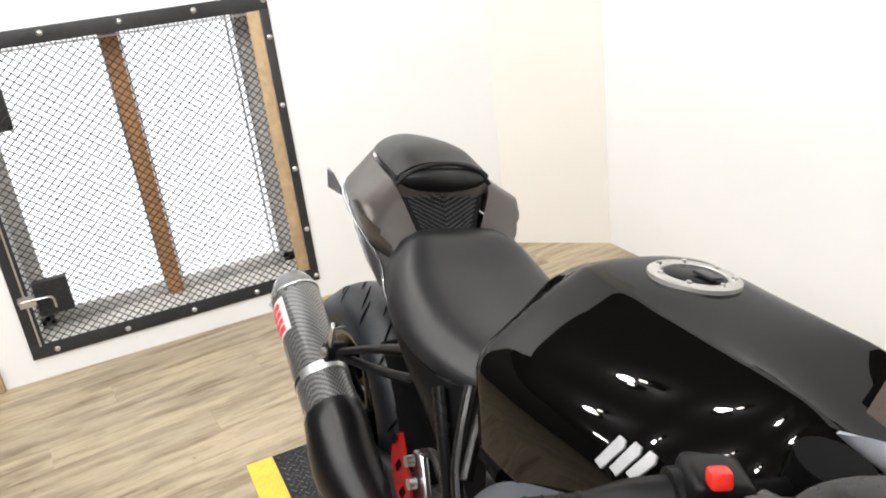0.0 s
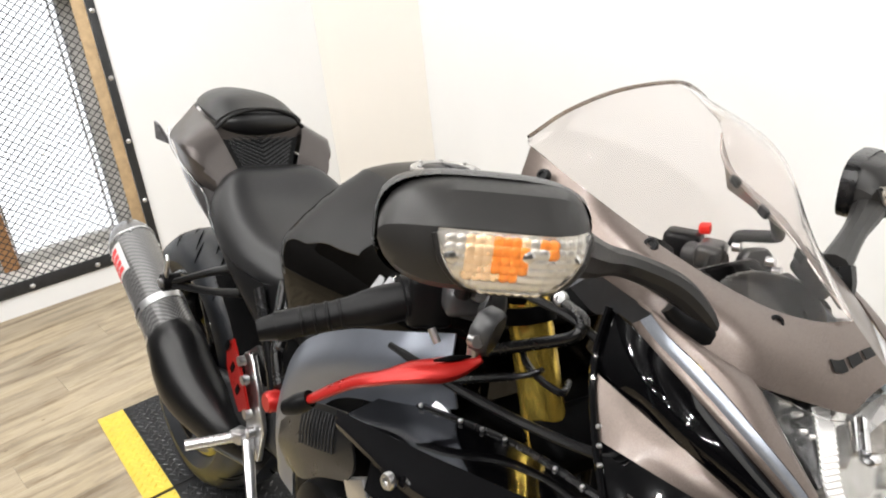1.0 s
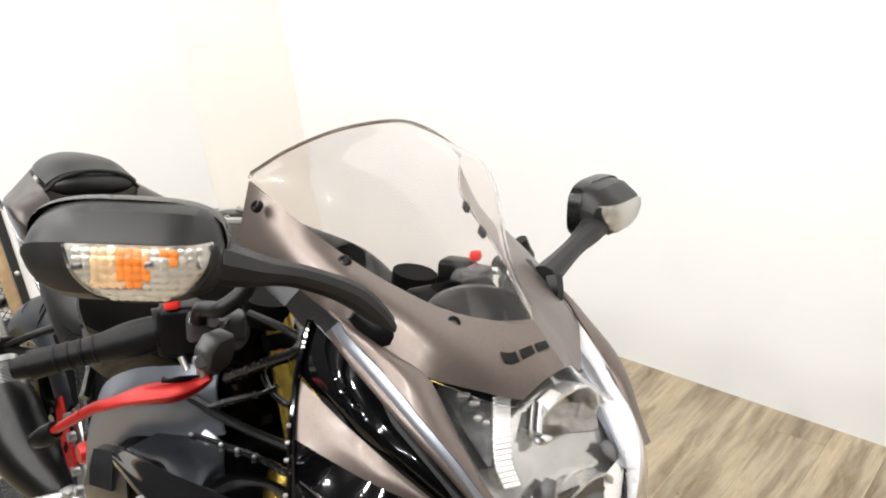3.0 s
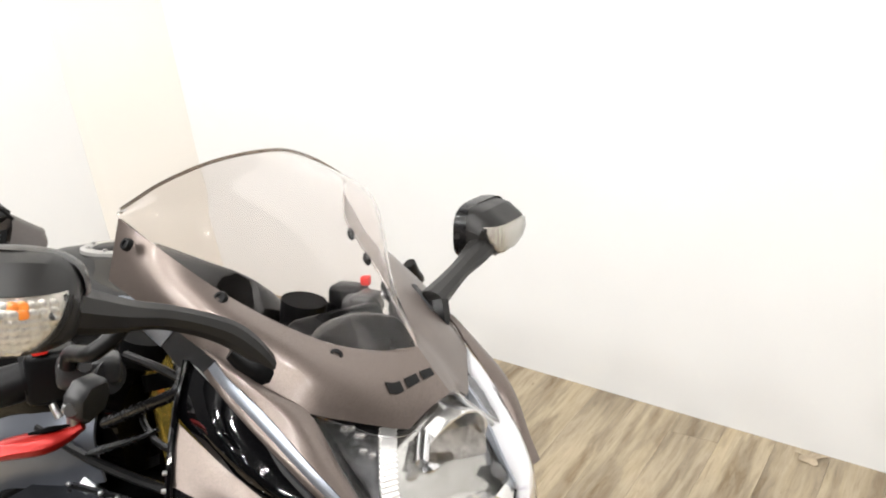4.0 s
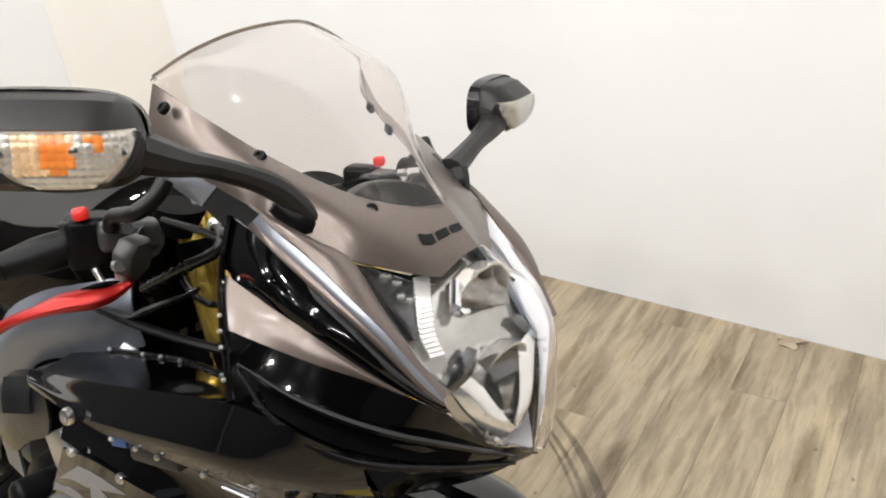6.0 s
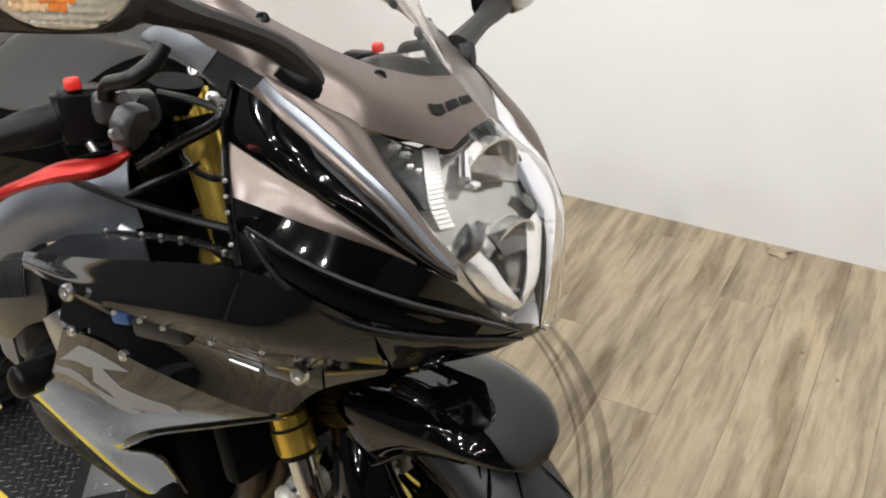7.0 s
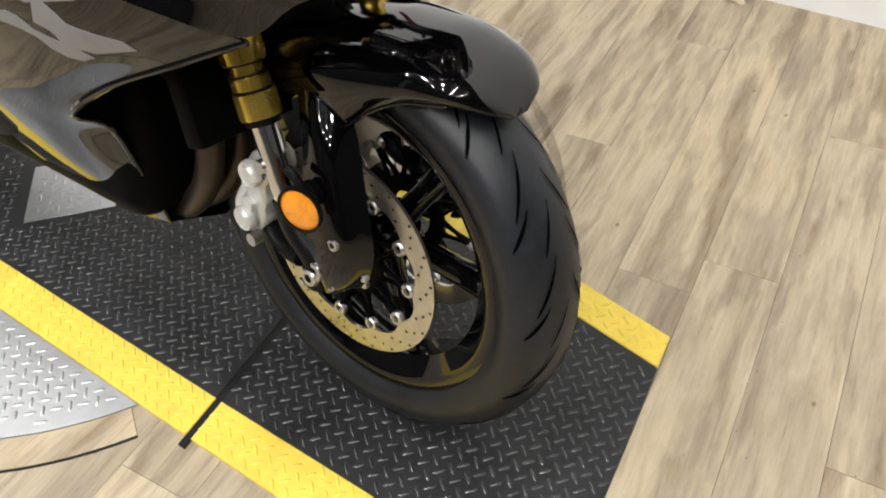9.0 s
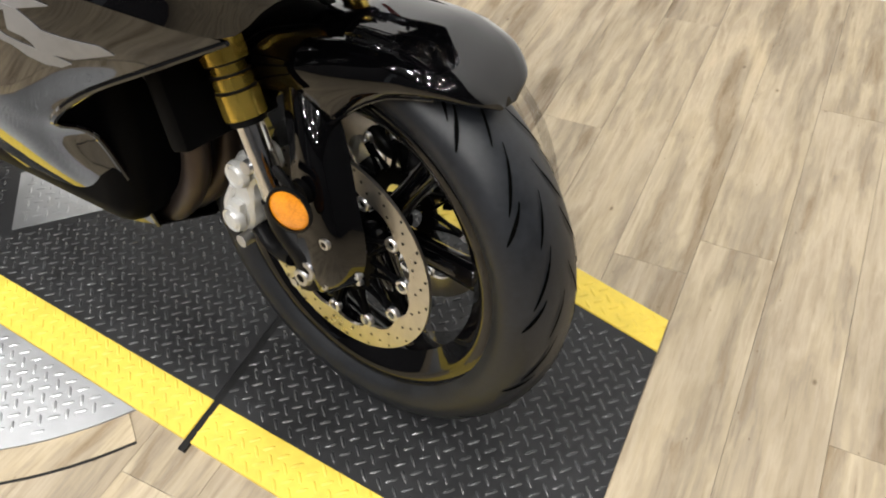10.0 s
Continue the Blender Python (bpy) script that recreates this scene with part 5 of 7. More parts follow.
lens = bp("headlamp_lens", lamp_face(0.0, 0.0020), LAMPLENS, lamp, "clear moulded headlamp lens")
lens.visible_shadow = False
DARKCHROME = worn("dark_lamp_chrome", (0.16, 0.16, 0.165), 0.14, 0.9, scale=200, vary=0.1, bump=0.0)
CH2 = worn("reflector_chrome", (0.86, 0.85, 0.83), 0.12, 0.78, scale=60, vary=0.1, bump=0.12)
RIBCHROME = material("ribbed_reflector", (0.82, 0.81, 0.79), 0.25, 0.5)
for z, x, r in ((0.834, 0.090, 0.050), (0.766, 0.122, 0.040)):
    m = Matrix.Translation((x, 0.012, z)) @ pose(0, 0, 0, 0, 0, -90) @ pose(0, 0, 0, -18)
    rf = bp("reflector_bowl", lathe([(0.009, -0.030), (r * 0.5, -0.024), (r * 0.85, -0.008), (r, 0.006), (r * 1.06, 0.006), (r * 0.9, -0.012), (r * 0.5, -0.03)], 16, m), CH2, lamp, "faceted polished reflector bowl", sharp=4)
    bp("bulb_cap", lathe([(0.0, 0.006), (0.008, 0.003), (0.010, -0.006), (0.010, -0.026)], 20, m), CHROME, rf)
GLITTER = worn("dark_faceted_chrome", (0.13, 0.13, 0.135), 0.16, 0.9, scale=150, vary=0.7, bump=0.9)
STRIPCHROME = worn("banded_reflector_chrome", (0.30, 0.28, 0.26), 0.10, 0.95, scale=90, vary=0.5, bump=0.5)
for k, p in enumerate(catmull([(0.074, -0.052, 0.873), (0.094, -0.072, 0.856), (0.108, -0.083, 0.835), (0.118, -0.082, 0.818)], 17)):
    bp("lamp_rib", box((0.007, 0.017, 0.0026), at(p, 0, 30, -14), 0.0008, 1), RIBCHROME, lamp)
for s in (-1, 1):
    wing = loft([[(0.047, -0.110, 0.896), (0.082, -0.110, 0.866), (0.108, -0.102, 0.836)], [(0.066, -0.058, 0.876), (0.088, -0.078, 0.856), (0.106, -0.094, 0.834)]], 8, 4, 0.003, -0.004, AWAY)
    curl = loft([[(0.126, -0.045, 0.816), (0.129, -0.066, 0.808), (0.131, -0.082, 0.788)], [(0.130, -0.034, 0.810), (0.138, -0.052, 0.794), (0.134, -0.073, 0.782)]], 12, 4, 0.003, 0.004, AWAY)
    if s > 0:
        for q in (wing, curl):
            q.transform(MIRN)
            bmesh.ops.reverse_faces(q, faces=q.faces)
    bp("lamp_wing", wing, GLITTER, lamp, "dark faceted side light housing")
    bp("lamp_divider", curl, DARKCHROME, lamp, "curved grey divider between the reflectors")
    bp("lamp_facet", loft([[(0.120, s * -0.085, 0.800), (0.142, s * -0.05, 0.745), (0.150, s * -0.02, 0.715)], [(0.128, s * -0.040, 0.790), (0.146, s * -0.02, 0.75), (0.156, 0.0, 0.722)]], 8, 4, 0.002, 0.006, AWAY), CH2, lamp, "faceted lower reflector")

bp("upper_band", loft([[(0.090, -0.034, 0.866), (0.100, 0.020, 0.860), (0.090, 0.072, 0.848)], [(0.106, -0.052, 0.851), (0.118, 0.004, 0.842), (0.112, 0.046, 0.830)]], 16, 5, 0.002, -0.004, AWAY), STRIPCHROME, lamp, "dark banded upper reflector")
bp("bulb_shield", join(rod((0.094, -0.026, 0.866), (0.110, -0.046, 0.850), 0.0065, 14), ball((0.114, -0.040, 0.846), 0.008, (1, 1.4, 0.6), 14, 8)), CHROME, lamp, "small bright bulb shield")
bp("lower_patch", loft([[(0.136, -0.040, 0.802), (0.136, 0.000, 0.798), (0.132, 0.032, 0.788)], [(0.141, -0.016, 0.775), (0.140, 0.016, 0.772), (0.134, 0.046, 0.768)]], 12, 4, 0.002, -0.003, AWAY), DARKCHROME, lamp, "dark lower reflector bowl")
for k in range(5):
    a, b = Vector((0.146, -0.042, 0.752)).lerp(Vector((0.149, -0.030, 0.719)), k / 4), Vector((0.140, 0.014, 0.730)).lerp(Vector((0.142, 0.010, 0.701)), k / 4)
    bp("lower_rib", tube([a, a.lerp(b, 0.5) + Vector((0.002, 0, 0)), b], 0.0026, 6, 8), DARKCHROME if k % 2 else CH2, lamp)
for p, w in (((0.062, -0.090, 0.882), 0.012), ((0.070, -0.084, 0.875), 0.009), ((0.080, -0.089, 0.866), 0.007), ((0.085, -0.083, 0.862), 0.006)):
    bp("side_bulb", box((0.004, w, 0.006), at(p, 0, 35, -30), 0.001, 1), CH2, lamp, "small chrome side light facet")

# middle and lower fairing
MID_T = [(-0.366, -0.241, 0.709), (-0.196, -0.249, 0.750), (-0.072, -0.254, 0.783), (0.040, -0.250, 0.806), (0.097, -0.223, 0.786), (0.124, -0.186, 0.757)]
MID_M = [(-0.362, -0.245, 0.705), (-0.200, -0.257, 0.734), (-0.076, -0.262, 0.761), (0.037, -0.259, 0.782), (0.093, -0.228, 0.768), (0.123, -0.181, 0.742)]
MID_N = [(-0.357, -0.249, 0.701), (-0.204, -0.264, 0.722), (-0.078, -0.268, 0.743), (0.034, -0.264, 0.757), (0.088, -0.231, 0.748), (0.121, -0.175, 0.726)]
MID_B = [(-0.350, -0.250, 0.696), (-0.208, -0.266, 0.713), (-0.078, -0.268, 0.728), (0.030, -0.257, 0.736), (0.085, -0.223, 0.731), (0.120, -0.166, 0.712)]
mid = both("middle_fairing", lambda: loft([MID_T, MID_M, MID_N, MID_B], 36, 5, 0.003, 0, (-0.1, 0, 0.7)), GLOSSFAIR, None, "gloss black middle fairing panel", mirror=MIRS)
LOW_F = [(0.008, -0.194, 0.624), (-0.080, -0.200, 0.580), (-0.196, -0.208, 0.521), (-0.272, -0.203, 0.464), (-0.258, -0.168, 0.440), (-0.262, -0.132, 0.360), (-0.266, -0.096, 0.266)]
LOW_1 = [(-0.115, -0.237, 0.644), (-0.170, -0.237, 0.590), (-0.250, -0.230, 0.530), (-0.320, -0.216, 0.470), (-0.320, -0.192, 0.420), (-0.318, -0.155, 0.345), (-0.315, -0.108, 0.264)]
LOW_2 = [(-0.200, -0.254, 0.658), (-0.262, -0.252, 0.600), (-0.330, -0.240, 0.540), (-0.395, -0.226, 0.490), (-0.400, -0.205, 0.430), (-0.390, -0.165, 0.345), (-0.375, -0.120, 0.272)]
LOW_R = [(-0.268, -0.257, 0.650), (-0.320, -0.250, 0.580), (-0.385, -0.238, 0.520), (-0.460, -0.226, 0.485), (-0.545, -0.208, 0.448), (-0.525, -0.180, 0.380), (-0.445, -0.142, 0.300)]
low = both("lower_fairing", lambda: loft([LOW_F, LOW_1, LOW_2, LOW_R], 40, 6, 0.003, 0, (-0.2, 0, 0.45)), GLOSSFAIR, None, "gloss black lower belly fairing")
both("fairing_lip", lambda: tube(LOW_F, [0.003, 0.004, 0.004, 0.005, 0.004, 0.004, 0.003], 8, 40), GLOSSBLACK, low[0])
both("belly", lambda: loft([[LOW_F[-1], LOW_1[-1], LOW_2[-1], LOW_R[-1]], [(-0.262, 0.0, 0.235), (-0.32, 0.0, 0.225), (-0.39, 0.0, 0.23), (-0.46, 0.0, 0.25)]], 10, 4, 0.003, 0.004, (-0.35, 0, 0.5)), GLOSSBLACK, low[0], "gloss black belly pan")
for p in ((-0.206, -0.274, 0.718), (0.056, -0.206, 0.695)):
    screw_head(p, (0.1, -1, 0.1), 0.0092, BOLT, mid[0])
for p in ((-0.245, -0.258, 0.655), (-0.165, -0.247, 0.650)):
    screw_head(p, (0.0, -1, 0.1), 0.006, BOLT, low[0])
# black inner top panel between the fairing and the fork, with a row of small bolts
IN_B = [(-0.345, -0.185, 0.726), (-0.250, -0.176, 0.742), (-0.146, -0.166, 0.757), (-0.060, -0.156, 0.754), (0.000, -0.150, 0.752)]
ipn = bp("inner_top_panel", loft([[(-0.352, -0.240, 0.708), (-0.196, -0.247, 0.747), (-0.072, -0.252, 0.780), (0.034, -0.248, 0.802)], IN_B], 24, 6, 0.003, 0.004, (-0.15, -0.2, 0.5)), GLOSSBLACK, None, "gloss black inner fairing panel")
for k, p in enumerate(catmull(IN_B, 11)):
    if k % 4 != 3:
        screw_head(p + Vector((0, -0.006, 0.004)), (0.0, -0.5, 0.85), 0.0024, STEEL, ipn, "panel_screw")
bp("inner_panel_edge", tube(IN_B, 0.004, 8, 30), SATINGLOSS, ipn)
brkt = bp("fork_stop_bracket", join(prism([(-0.034, -0.006), (-0.012, -0.014), (0.030, -0.006), (0.036, 0.006), (0.010, 0.004), (-0.010, 0.014), (-0.030, 0.010)], 0.012, Matrix.Translation((-0.288, -0.165, 0.733)) @ pose(0, 0, 0, -38, 8, 6), 0.002),
                                  box((0.020, 0.010, 0.016), Matrix.Translation((-0.266, -0.171, 0.737)) @ pose(0, 0, 0, -30, 20, 14), 0.002, 2)), STEEL, None, "bare aluminium bracket beside the fork")
bp("bracket_screw", rod((-0.308, -0.17700000000000002, 0.731), (-0.308, -0.17700000000000002, 0.745), 0.004, 10), CHROME, brkt)
# slot between the panels: duct and hoses
slot = bp("inner_duct", loft([[(-0.320, -0.246, 0.700), (-0.208, -0.258, 0.711), (-0.078, -0.259, 0.726), (0.030, -0.247, 0.733), (0.085, -0.214, 0.728), (0.117, -0.164, 0.711)],
                             [(-0.300, -0.236, 0.680), (-0.200, -0.236, 0.685), (-0.078, -0.226, 0.690), (0.030, -0.206, 0.690), (0.072, -0.180, 0.694), (0.112, -0.152, 0.700)],
                             [(-0.286, -0.250, 0.652), (-0.180, -0.248, 0.653), (-0.080, -0.230, 0.640), (0.006, -0.197, 0.628), (0.050, -0.176, 0.664), (0.106, -0.150, 0.690)]], 26, 5, 0.004, 0.0, (-0.1, 0, 0.68)), GLOSSBLACK, low[0], "gloss black recessed duct panel")
bp("duct_plate", box((0.060, 0.006, 0.036), Matrix.Translation((0.040, -0.200, 0.692)) @ pose(0, 0, 0, 20, 6, 24), 0.004, 2), GLOSSBLACK, slot, "black end plate of the duct")
for k in range(2):
    bp("duct_strip", tube([(-0.020, -0.222 - 0.001 * k, 0.700 - 0.010 * k), (0.012, -0.214 - 0.001 * k, 0.697 - 0.010 * k)], 0.0018, 6, 6), STEEL, slot, "bright metal strip in the duct")
bp("blue_connector", box((0.026, 0.012, 0.014), Matrix.Translation((-0.171, -0.238, 0.689)) @ pose(0, 0, 0, 0, -10, 8), 0.003, 2), BLUEPLASTIC, slot, "blue plastic cable connector")
bp("duct_box", box((0.075, 0.020, 0.022), Matrix.Translation((-0.110, -0.232, 0.694)) @ pose(0, 0, 0, 0, -8, 6), 0.005, 2), SATINGREY, slot, "grey plastic connector box in the duct")
# steel dots added for the glints along the panel's lower edge
for p in ((-0.130, -0.270, 0.719), (-0.085, -0.271, 0.726), (-0.050, -0.270, 0.730), (0.010, -0.263, 0.734), (0.055, -0.246, 0.735)):
    screw_head(p, (0, -1, 0.2), 0.0026, STEEL, mid[0], "glint_stud")
# model mark on the belly fairing, as plain slanting shapes
def mark(pts):
    return loft(pts, 8, 2, 0.0008, 0.0, (-0.2, 0, 0.45))


def low_point(u, v, lift=0.0012):
    """A point of the belly fairing: u from the front edge to the rear, v from its top down."""
    lines = [catmull(c, 40) for c in (LOW_F, LOW_1, LOW_2, LOW_R)]
    col = catmull([l[int(round(v * 40))] for l in lines], 60)
    p = col[int(round(u * 60))]
    return (p.x, p.y - lift, p.z)


for s in (1, -1):
    for quad in (((0.84, 0.05), (0.55, 0.05), (0.70, 0.13), (0.95, 0.13)), ((0.70, 0.10), (0.20, 0.14), (0.30, 0.20), (0.62, 0.18)), ((0.97, 0.16), (0.28, 0.22), (0.30, 0.245), (0.97, 0.20))):
        a, b, c, d = quad
        top_c = [low_point(a[0] + (b[0] - a[0]) * k / 6, a[1] + (b[1] - a[1]) * k / 6) for k in range(7)]
        bot_c = [low_point(d[0] + (c[0] - d[0]) * k / 6, d[1] + (c[1] - d[1]) * k / 6) for k in range(7)]
        bm = mark([top_c, bot_c])
        if s < 0:
            bm.transform(MIR)
            bmesh.ops.reverse_faces(bm, faces=bm.faces)
        bp("model_mark", bm, MARKINK, low[0], "grey silver model mark")

# -- mirrors --
INDIC = worn("indicator_reflector", (0.60, 0.57, 0.52), 0.24, 0.75, scale=160, vary=0.22, bump=0.08)
PALEAMBER = worn("pale_amber_reflection", (0.72, 0.50, 0.30), 0.26, 0.6, scale=160, vary=0.2, bump=0.06)
RIBLENS = glass("pebbled_clear_lens", (0.98, 0.98, 0.97), 0.13, 1.30)
_n = Net(RIBLENS)
_v = _n.node("ShaderNodeTexVoronoi", Scale=210.0)
_v.distance = "CHEBYCHEV"
_n.link(_n.coords((1, 1, 1)), _v.inputs["Vector"])
_n.bump(_v.outputs["Distance"], 0.08, 0.003)


def mirror_unit(s, inner, outer, arm_base, up, depth, bend=None):
    """inner, outer: ends of the mirror's long axis; arm_base: where the arm meets the cowl; s: -1 right, 1 left."""
    inner, outer, arm_base = Vector(inner), Vector(outer), Vector(arm_base)
    ax = (outer - inner)
    L = ax.length
    ax.normalize()
    upv = Vector(up)
    upv = (upv - ax * upv.dot(ax)).normalized()
    fw_ = ax.cross(upv) * (1 if s < 0 else -1)
    if fw_.x < 0:
        fw_ = -fw_
    c = (inner + outer) / 2
    B = Matrix((ax, fw_, upv)).transposed().to_4x4()
    B.translation = c

    RIM = ((-0.006, 1.0), (0.006, 1.02), (0.5, 0.90), (0.86, 0.52), (0.965, 0.38), (1.0, 0.0), (0.97, -0.36), (0.85, -0.70), (0.55, -0.93), (0.004, -1.04), (-0.006, -1.0))

    def swell(u):
        """Height and depth of the housing at u, from -1 at the arm to 1 at the outer end."""
        k = max(0.03, 1 - abs(u) ** (3.4 if u > 0 else 6.5)) ** 0.46
        return k, 1 - 0.50 * max(0.0, (abs(u) - 0.42) / 0.58) ** 2

    def house_rows():
        rows = []
        for i in range(31):
            u = math.sin(math.pi * (i / 30 - 0.5))
            k, dk = swell(u)
            rows.append([B @ Vector((u * L / 2, y if abs(y) < 0.01 else y * depth * dk, z * 0.0335 * k)) for y, z in RIM])
        return rows
    house = bp("mirror", grid(house_rows(), closed=True, cap=True), MIRRORBODY, None, "satin black mirror housing with built-in indicator", 24)

    def oval(r, y, n=44):
        out = []
        for i in range(n):
            a = 2 * math.pi * i / n
            u = abs(math.cos(a)) ** 0.62 * math.copysign(1, math.cos(a))
            out.append(B @ Vector((u * L / 2 * r, y, math.copysign(1, math.sin(a)) * abs(math.sin(a)) ** 0.62 * 0.0345 * r)))
        return out
    bp("mirror_rim", grid([oval(r, y) for r, y in ((1.03, 0.005), (1.055, -0.004), (1.04, -0.012), (0.97, -0.012), (0.97, 0.0))], closed=True), SATINGLOSS, house, "black rubber mirror rim")
    bp("mirror_glass", grid([oval(r, -0.0085) for r in (0.02, 0.97)], closed=True), MIRRORGLASS, house, "silvered mirror glass")

    # indicator: half-moon lens that follows the housing's face, with amber bulbs behind it
    def face(u, z):
        k, dk = swell(max(-0.97, min(0.97, 2 * u)))
        q = z / (0.0335 * k)
        kn = ((0.90, 0.5), (0.52, 0.86), (0.38, 0.965), (0.0, 1.0), (-0.36, 0.97), (-0.70, 0.85), (-0.93, 0.55), (-1.04, 0.10))
        for (q0, d0), (q1, d1) in zip(kn, kn[1:]):
            if q >= q1:
                return depth * dk * (d0 + (d1 - d0) * min(1, max(0, (q0 - q) / (q0 - q1))))
        return depth * dk * 0.1

    MID, HALF = -0.110, 0.352

    def arc(u):
        return 0.010 - 0.0395 * max(0, 1 - abs(u) ** 2.4) ** 0.62

    def moon(lift, dome_h, k):
        rows = []
        for j in range(11):
            v = j / 10
            row = []
            for i in range(29):
                u = -1 + 2 * i / 28
                z = 0.0122 * k + (arc(u) * k - 0.0122 * k) * v
                x = (u * HALF * k + MID) * L
                dome = math.sqrt(max(0, 1 - u * u)) * math.sqrt(max(0, 1 - (2 * v - 1) ** 2))
                row.append(B @ Vector((x, face(x / L, z) + lift + dome_h * dome, z)))
            rows.append(row)
        return grid(rows)
    base = bp("indicator", thicken(moon(0.0006, 0.0, 0.98), 0.003, tuple(c)), INDIC, house, "clear indicator with an amber bulb")
    # moulded facets behind the lens: clear, with an amber patch round the bulb and a smaller one beside it
    facets = {0: [], 1: [], 2: []}
    for i in range(-8, 9):
        for j in range(-7, 4):
            x, z = MID * L + i * 0.0053, j * 0.0049 + 0.001
            u = (x / L - MID) / (HALF * 0.90)
            if abs(u) >= 1 or not (arc(u) * 0.88 < z < 0.0105):
                continue
            d = math.hypot((x + 0.080 * L) / 0.0125, (z + 0.003) / 0.0150)
            e = math.hypot((x + 0.262 * L) / 0.0050, (z - 0.006) / 0.0055)
            kind = 0 if s > 0 else 1 if d < 0.86 or e < 1 else 2 if d < 1.0 or (0 < x / L < 0.10 and -0.017 < z < 0.008) else 0
            facets[kind].append(ball(B @ Vector((x, face(x / L, z) + 0.0004, z)), 1.0, (0.0043, 0.0013, 0.0041), 12, 8, B.to_3x3().to_4x4()))
    # pale plate puts the bulb's reflected amber into the facet colour
    for kind, nm, mt, lb in ((0, "facet_plate", INDIC, "clear moulded facets"), (1, "amber_plate", AMBERBULB, "amber facets round the bulb"), (2, "pale_plate", PALEAMBER, "facets coloured with the amber bulb's reflection")):
        if facets[kind]:
            bp(nm, join(*facets[kind]), mt, base, lb)
    for u, zc, w in () if s > 0 else ((0.170, -0.004, 0.0045), (-0.17, -0.001, 0.0040), (-0.38, -0.004, 0.0050)):
        bp("lamp_stud", ball(B @ Vector((u * L, face(u, zc) + 0.0008, zc)), 1.0, (w, 0.002, w), 14, 8, B.to_3x3().to_4x4()), CHROME, base)
    bp("indicator_rim", tube([B @ Vector(((u * (HALF + 0.010) + MID) * L, face(u * (HALF + 0.01) + MID, arc(u) - 0.001) + 0.001, arc(u) - 0.001)) for u in [-1 + 2 * q / 28 for q in range(29)]], 0.0020, 6, 60), MIRRORBODY, base)
    ln = bp("indicator_lens", thicken(moon(0.0040, 0.0035, 1.0), 0.0012, tuple(c)), RIBLENS, base, "clear ribbed indicator lens")
    ln.visible_shadow = False
    # arm with its rubber boot at the cowl
    root = inner.lerp(outer, 0.06) + fw_ * depth * 0.35
    if bend:
        arm = bp("mirror_arm", tube([root + ax * 0.02] + [Vector(p) for p in bend], [0.022, 0.018, 0.0125, 0.0120, 0.0125, 0.005], 10, 30, flat=0.9), MIRRORBODY, house, "black mirror arm", 25)
        bp("arm_boot", tube([Vector(p) + Vector((-0.006, 0.010, -0.018)) for p in bend[2:]] + [Vector(bend[-1]) + Vector((0.006, 0.004, -0.014))], [0.012, 0.021, 0.018, 0.004], 14, 20, flat=0.8), SATIN, arm, "rubber boot at the arm's foot")
        return house
    foot = root + ax * 0.012 + Vector((0.004, 0, -0.014))
    arm = bp("mirror_arm", tube([foot + ax * 0.012 + Vector((-0.004, 0, 0.012)), foot, foot.lerp(arm_base, 0.5), foot.lerp(arm_base, 0.85), arm_base], [0.019, 0.0165, 0.0128, 0.0135, 0.016], 10, 24, flat=0.85), MIRRORBODY, house, "black mirror arm", 25)
    bp("arm_boot", join(box((0.050, 0.020, 0.034), Matrix.Translation(arm_base + Vector((-0.012, -0.010, -0.008))) @ pose(0, 0, 0, 10, 28, -14), 0.006, 2), tube([arm_base + Vector((0.004, 0.004, 0.0)), arm_base + Vector((0.014, 0.0, -0.020)), arm_base + Vector((0.022, -0.004, -0.034))], [0.014, 0.012, 0.004], 8, 10)), SATINGLOSS, arm, "black bracket at the arm's foot")
    return house


mirror_unit(-1, (0.012, -0.289, 1.024), (-0.060, -0.398, 1.027), (0.012, -0.134, 0.936), (0, 0, 1), 0.045,
            ((-0.006, -0.262, 1.004), (-0.018, -0.210, 0.989), (-0.007, -0.165, 0.970), (0.010, -0.142, 0.948), (0.020, -0.128, 0.926)))
mirror_unit(1, (-0.070, 0.222, 1.000), (-0.100, 0.342, 1.010), (-0.012, 0.100, 0.948), (0, 0, 1), 0.045)


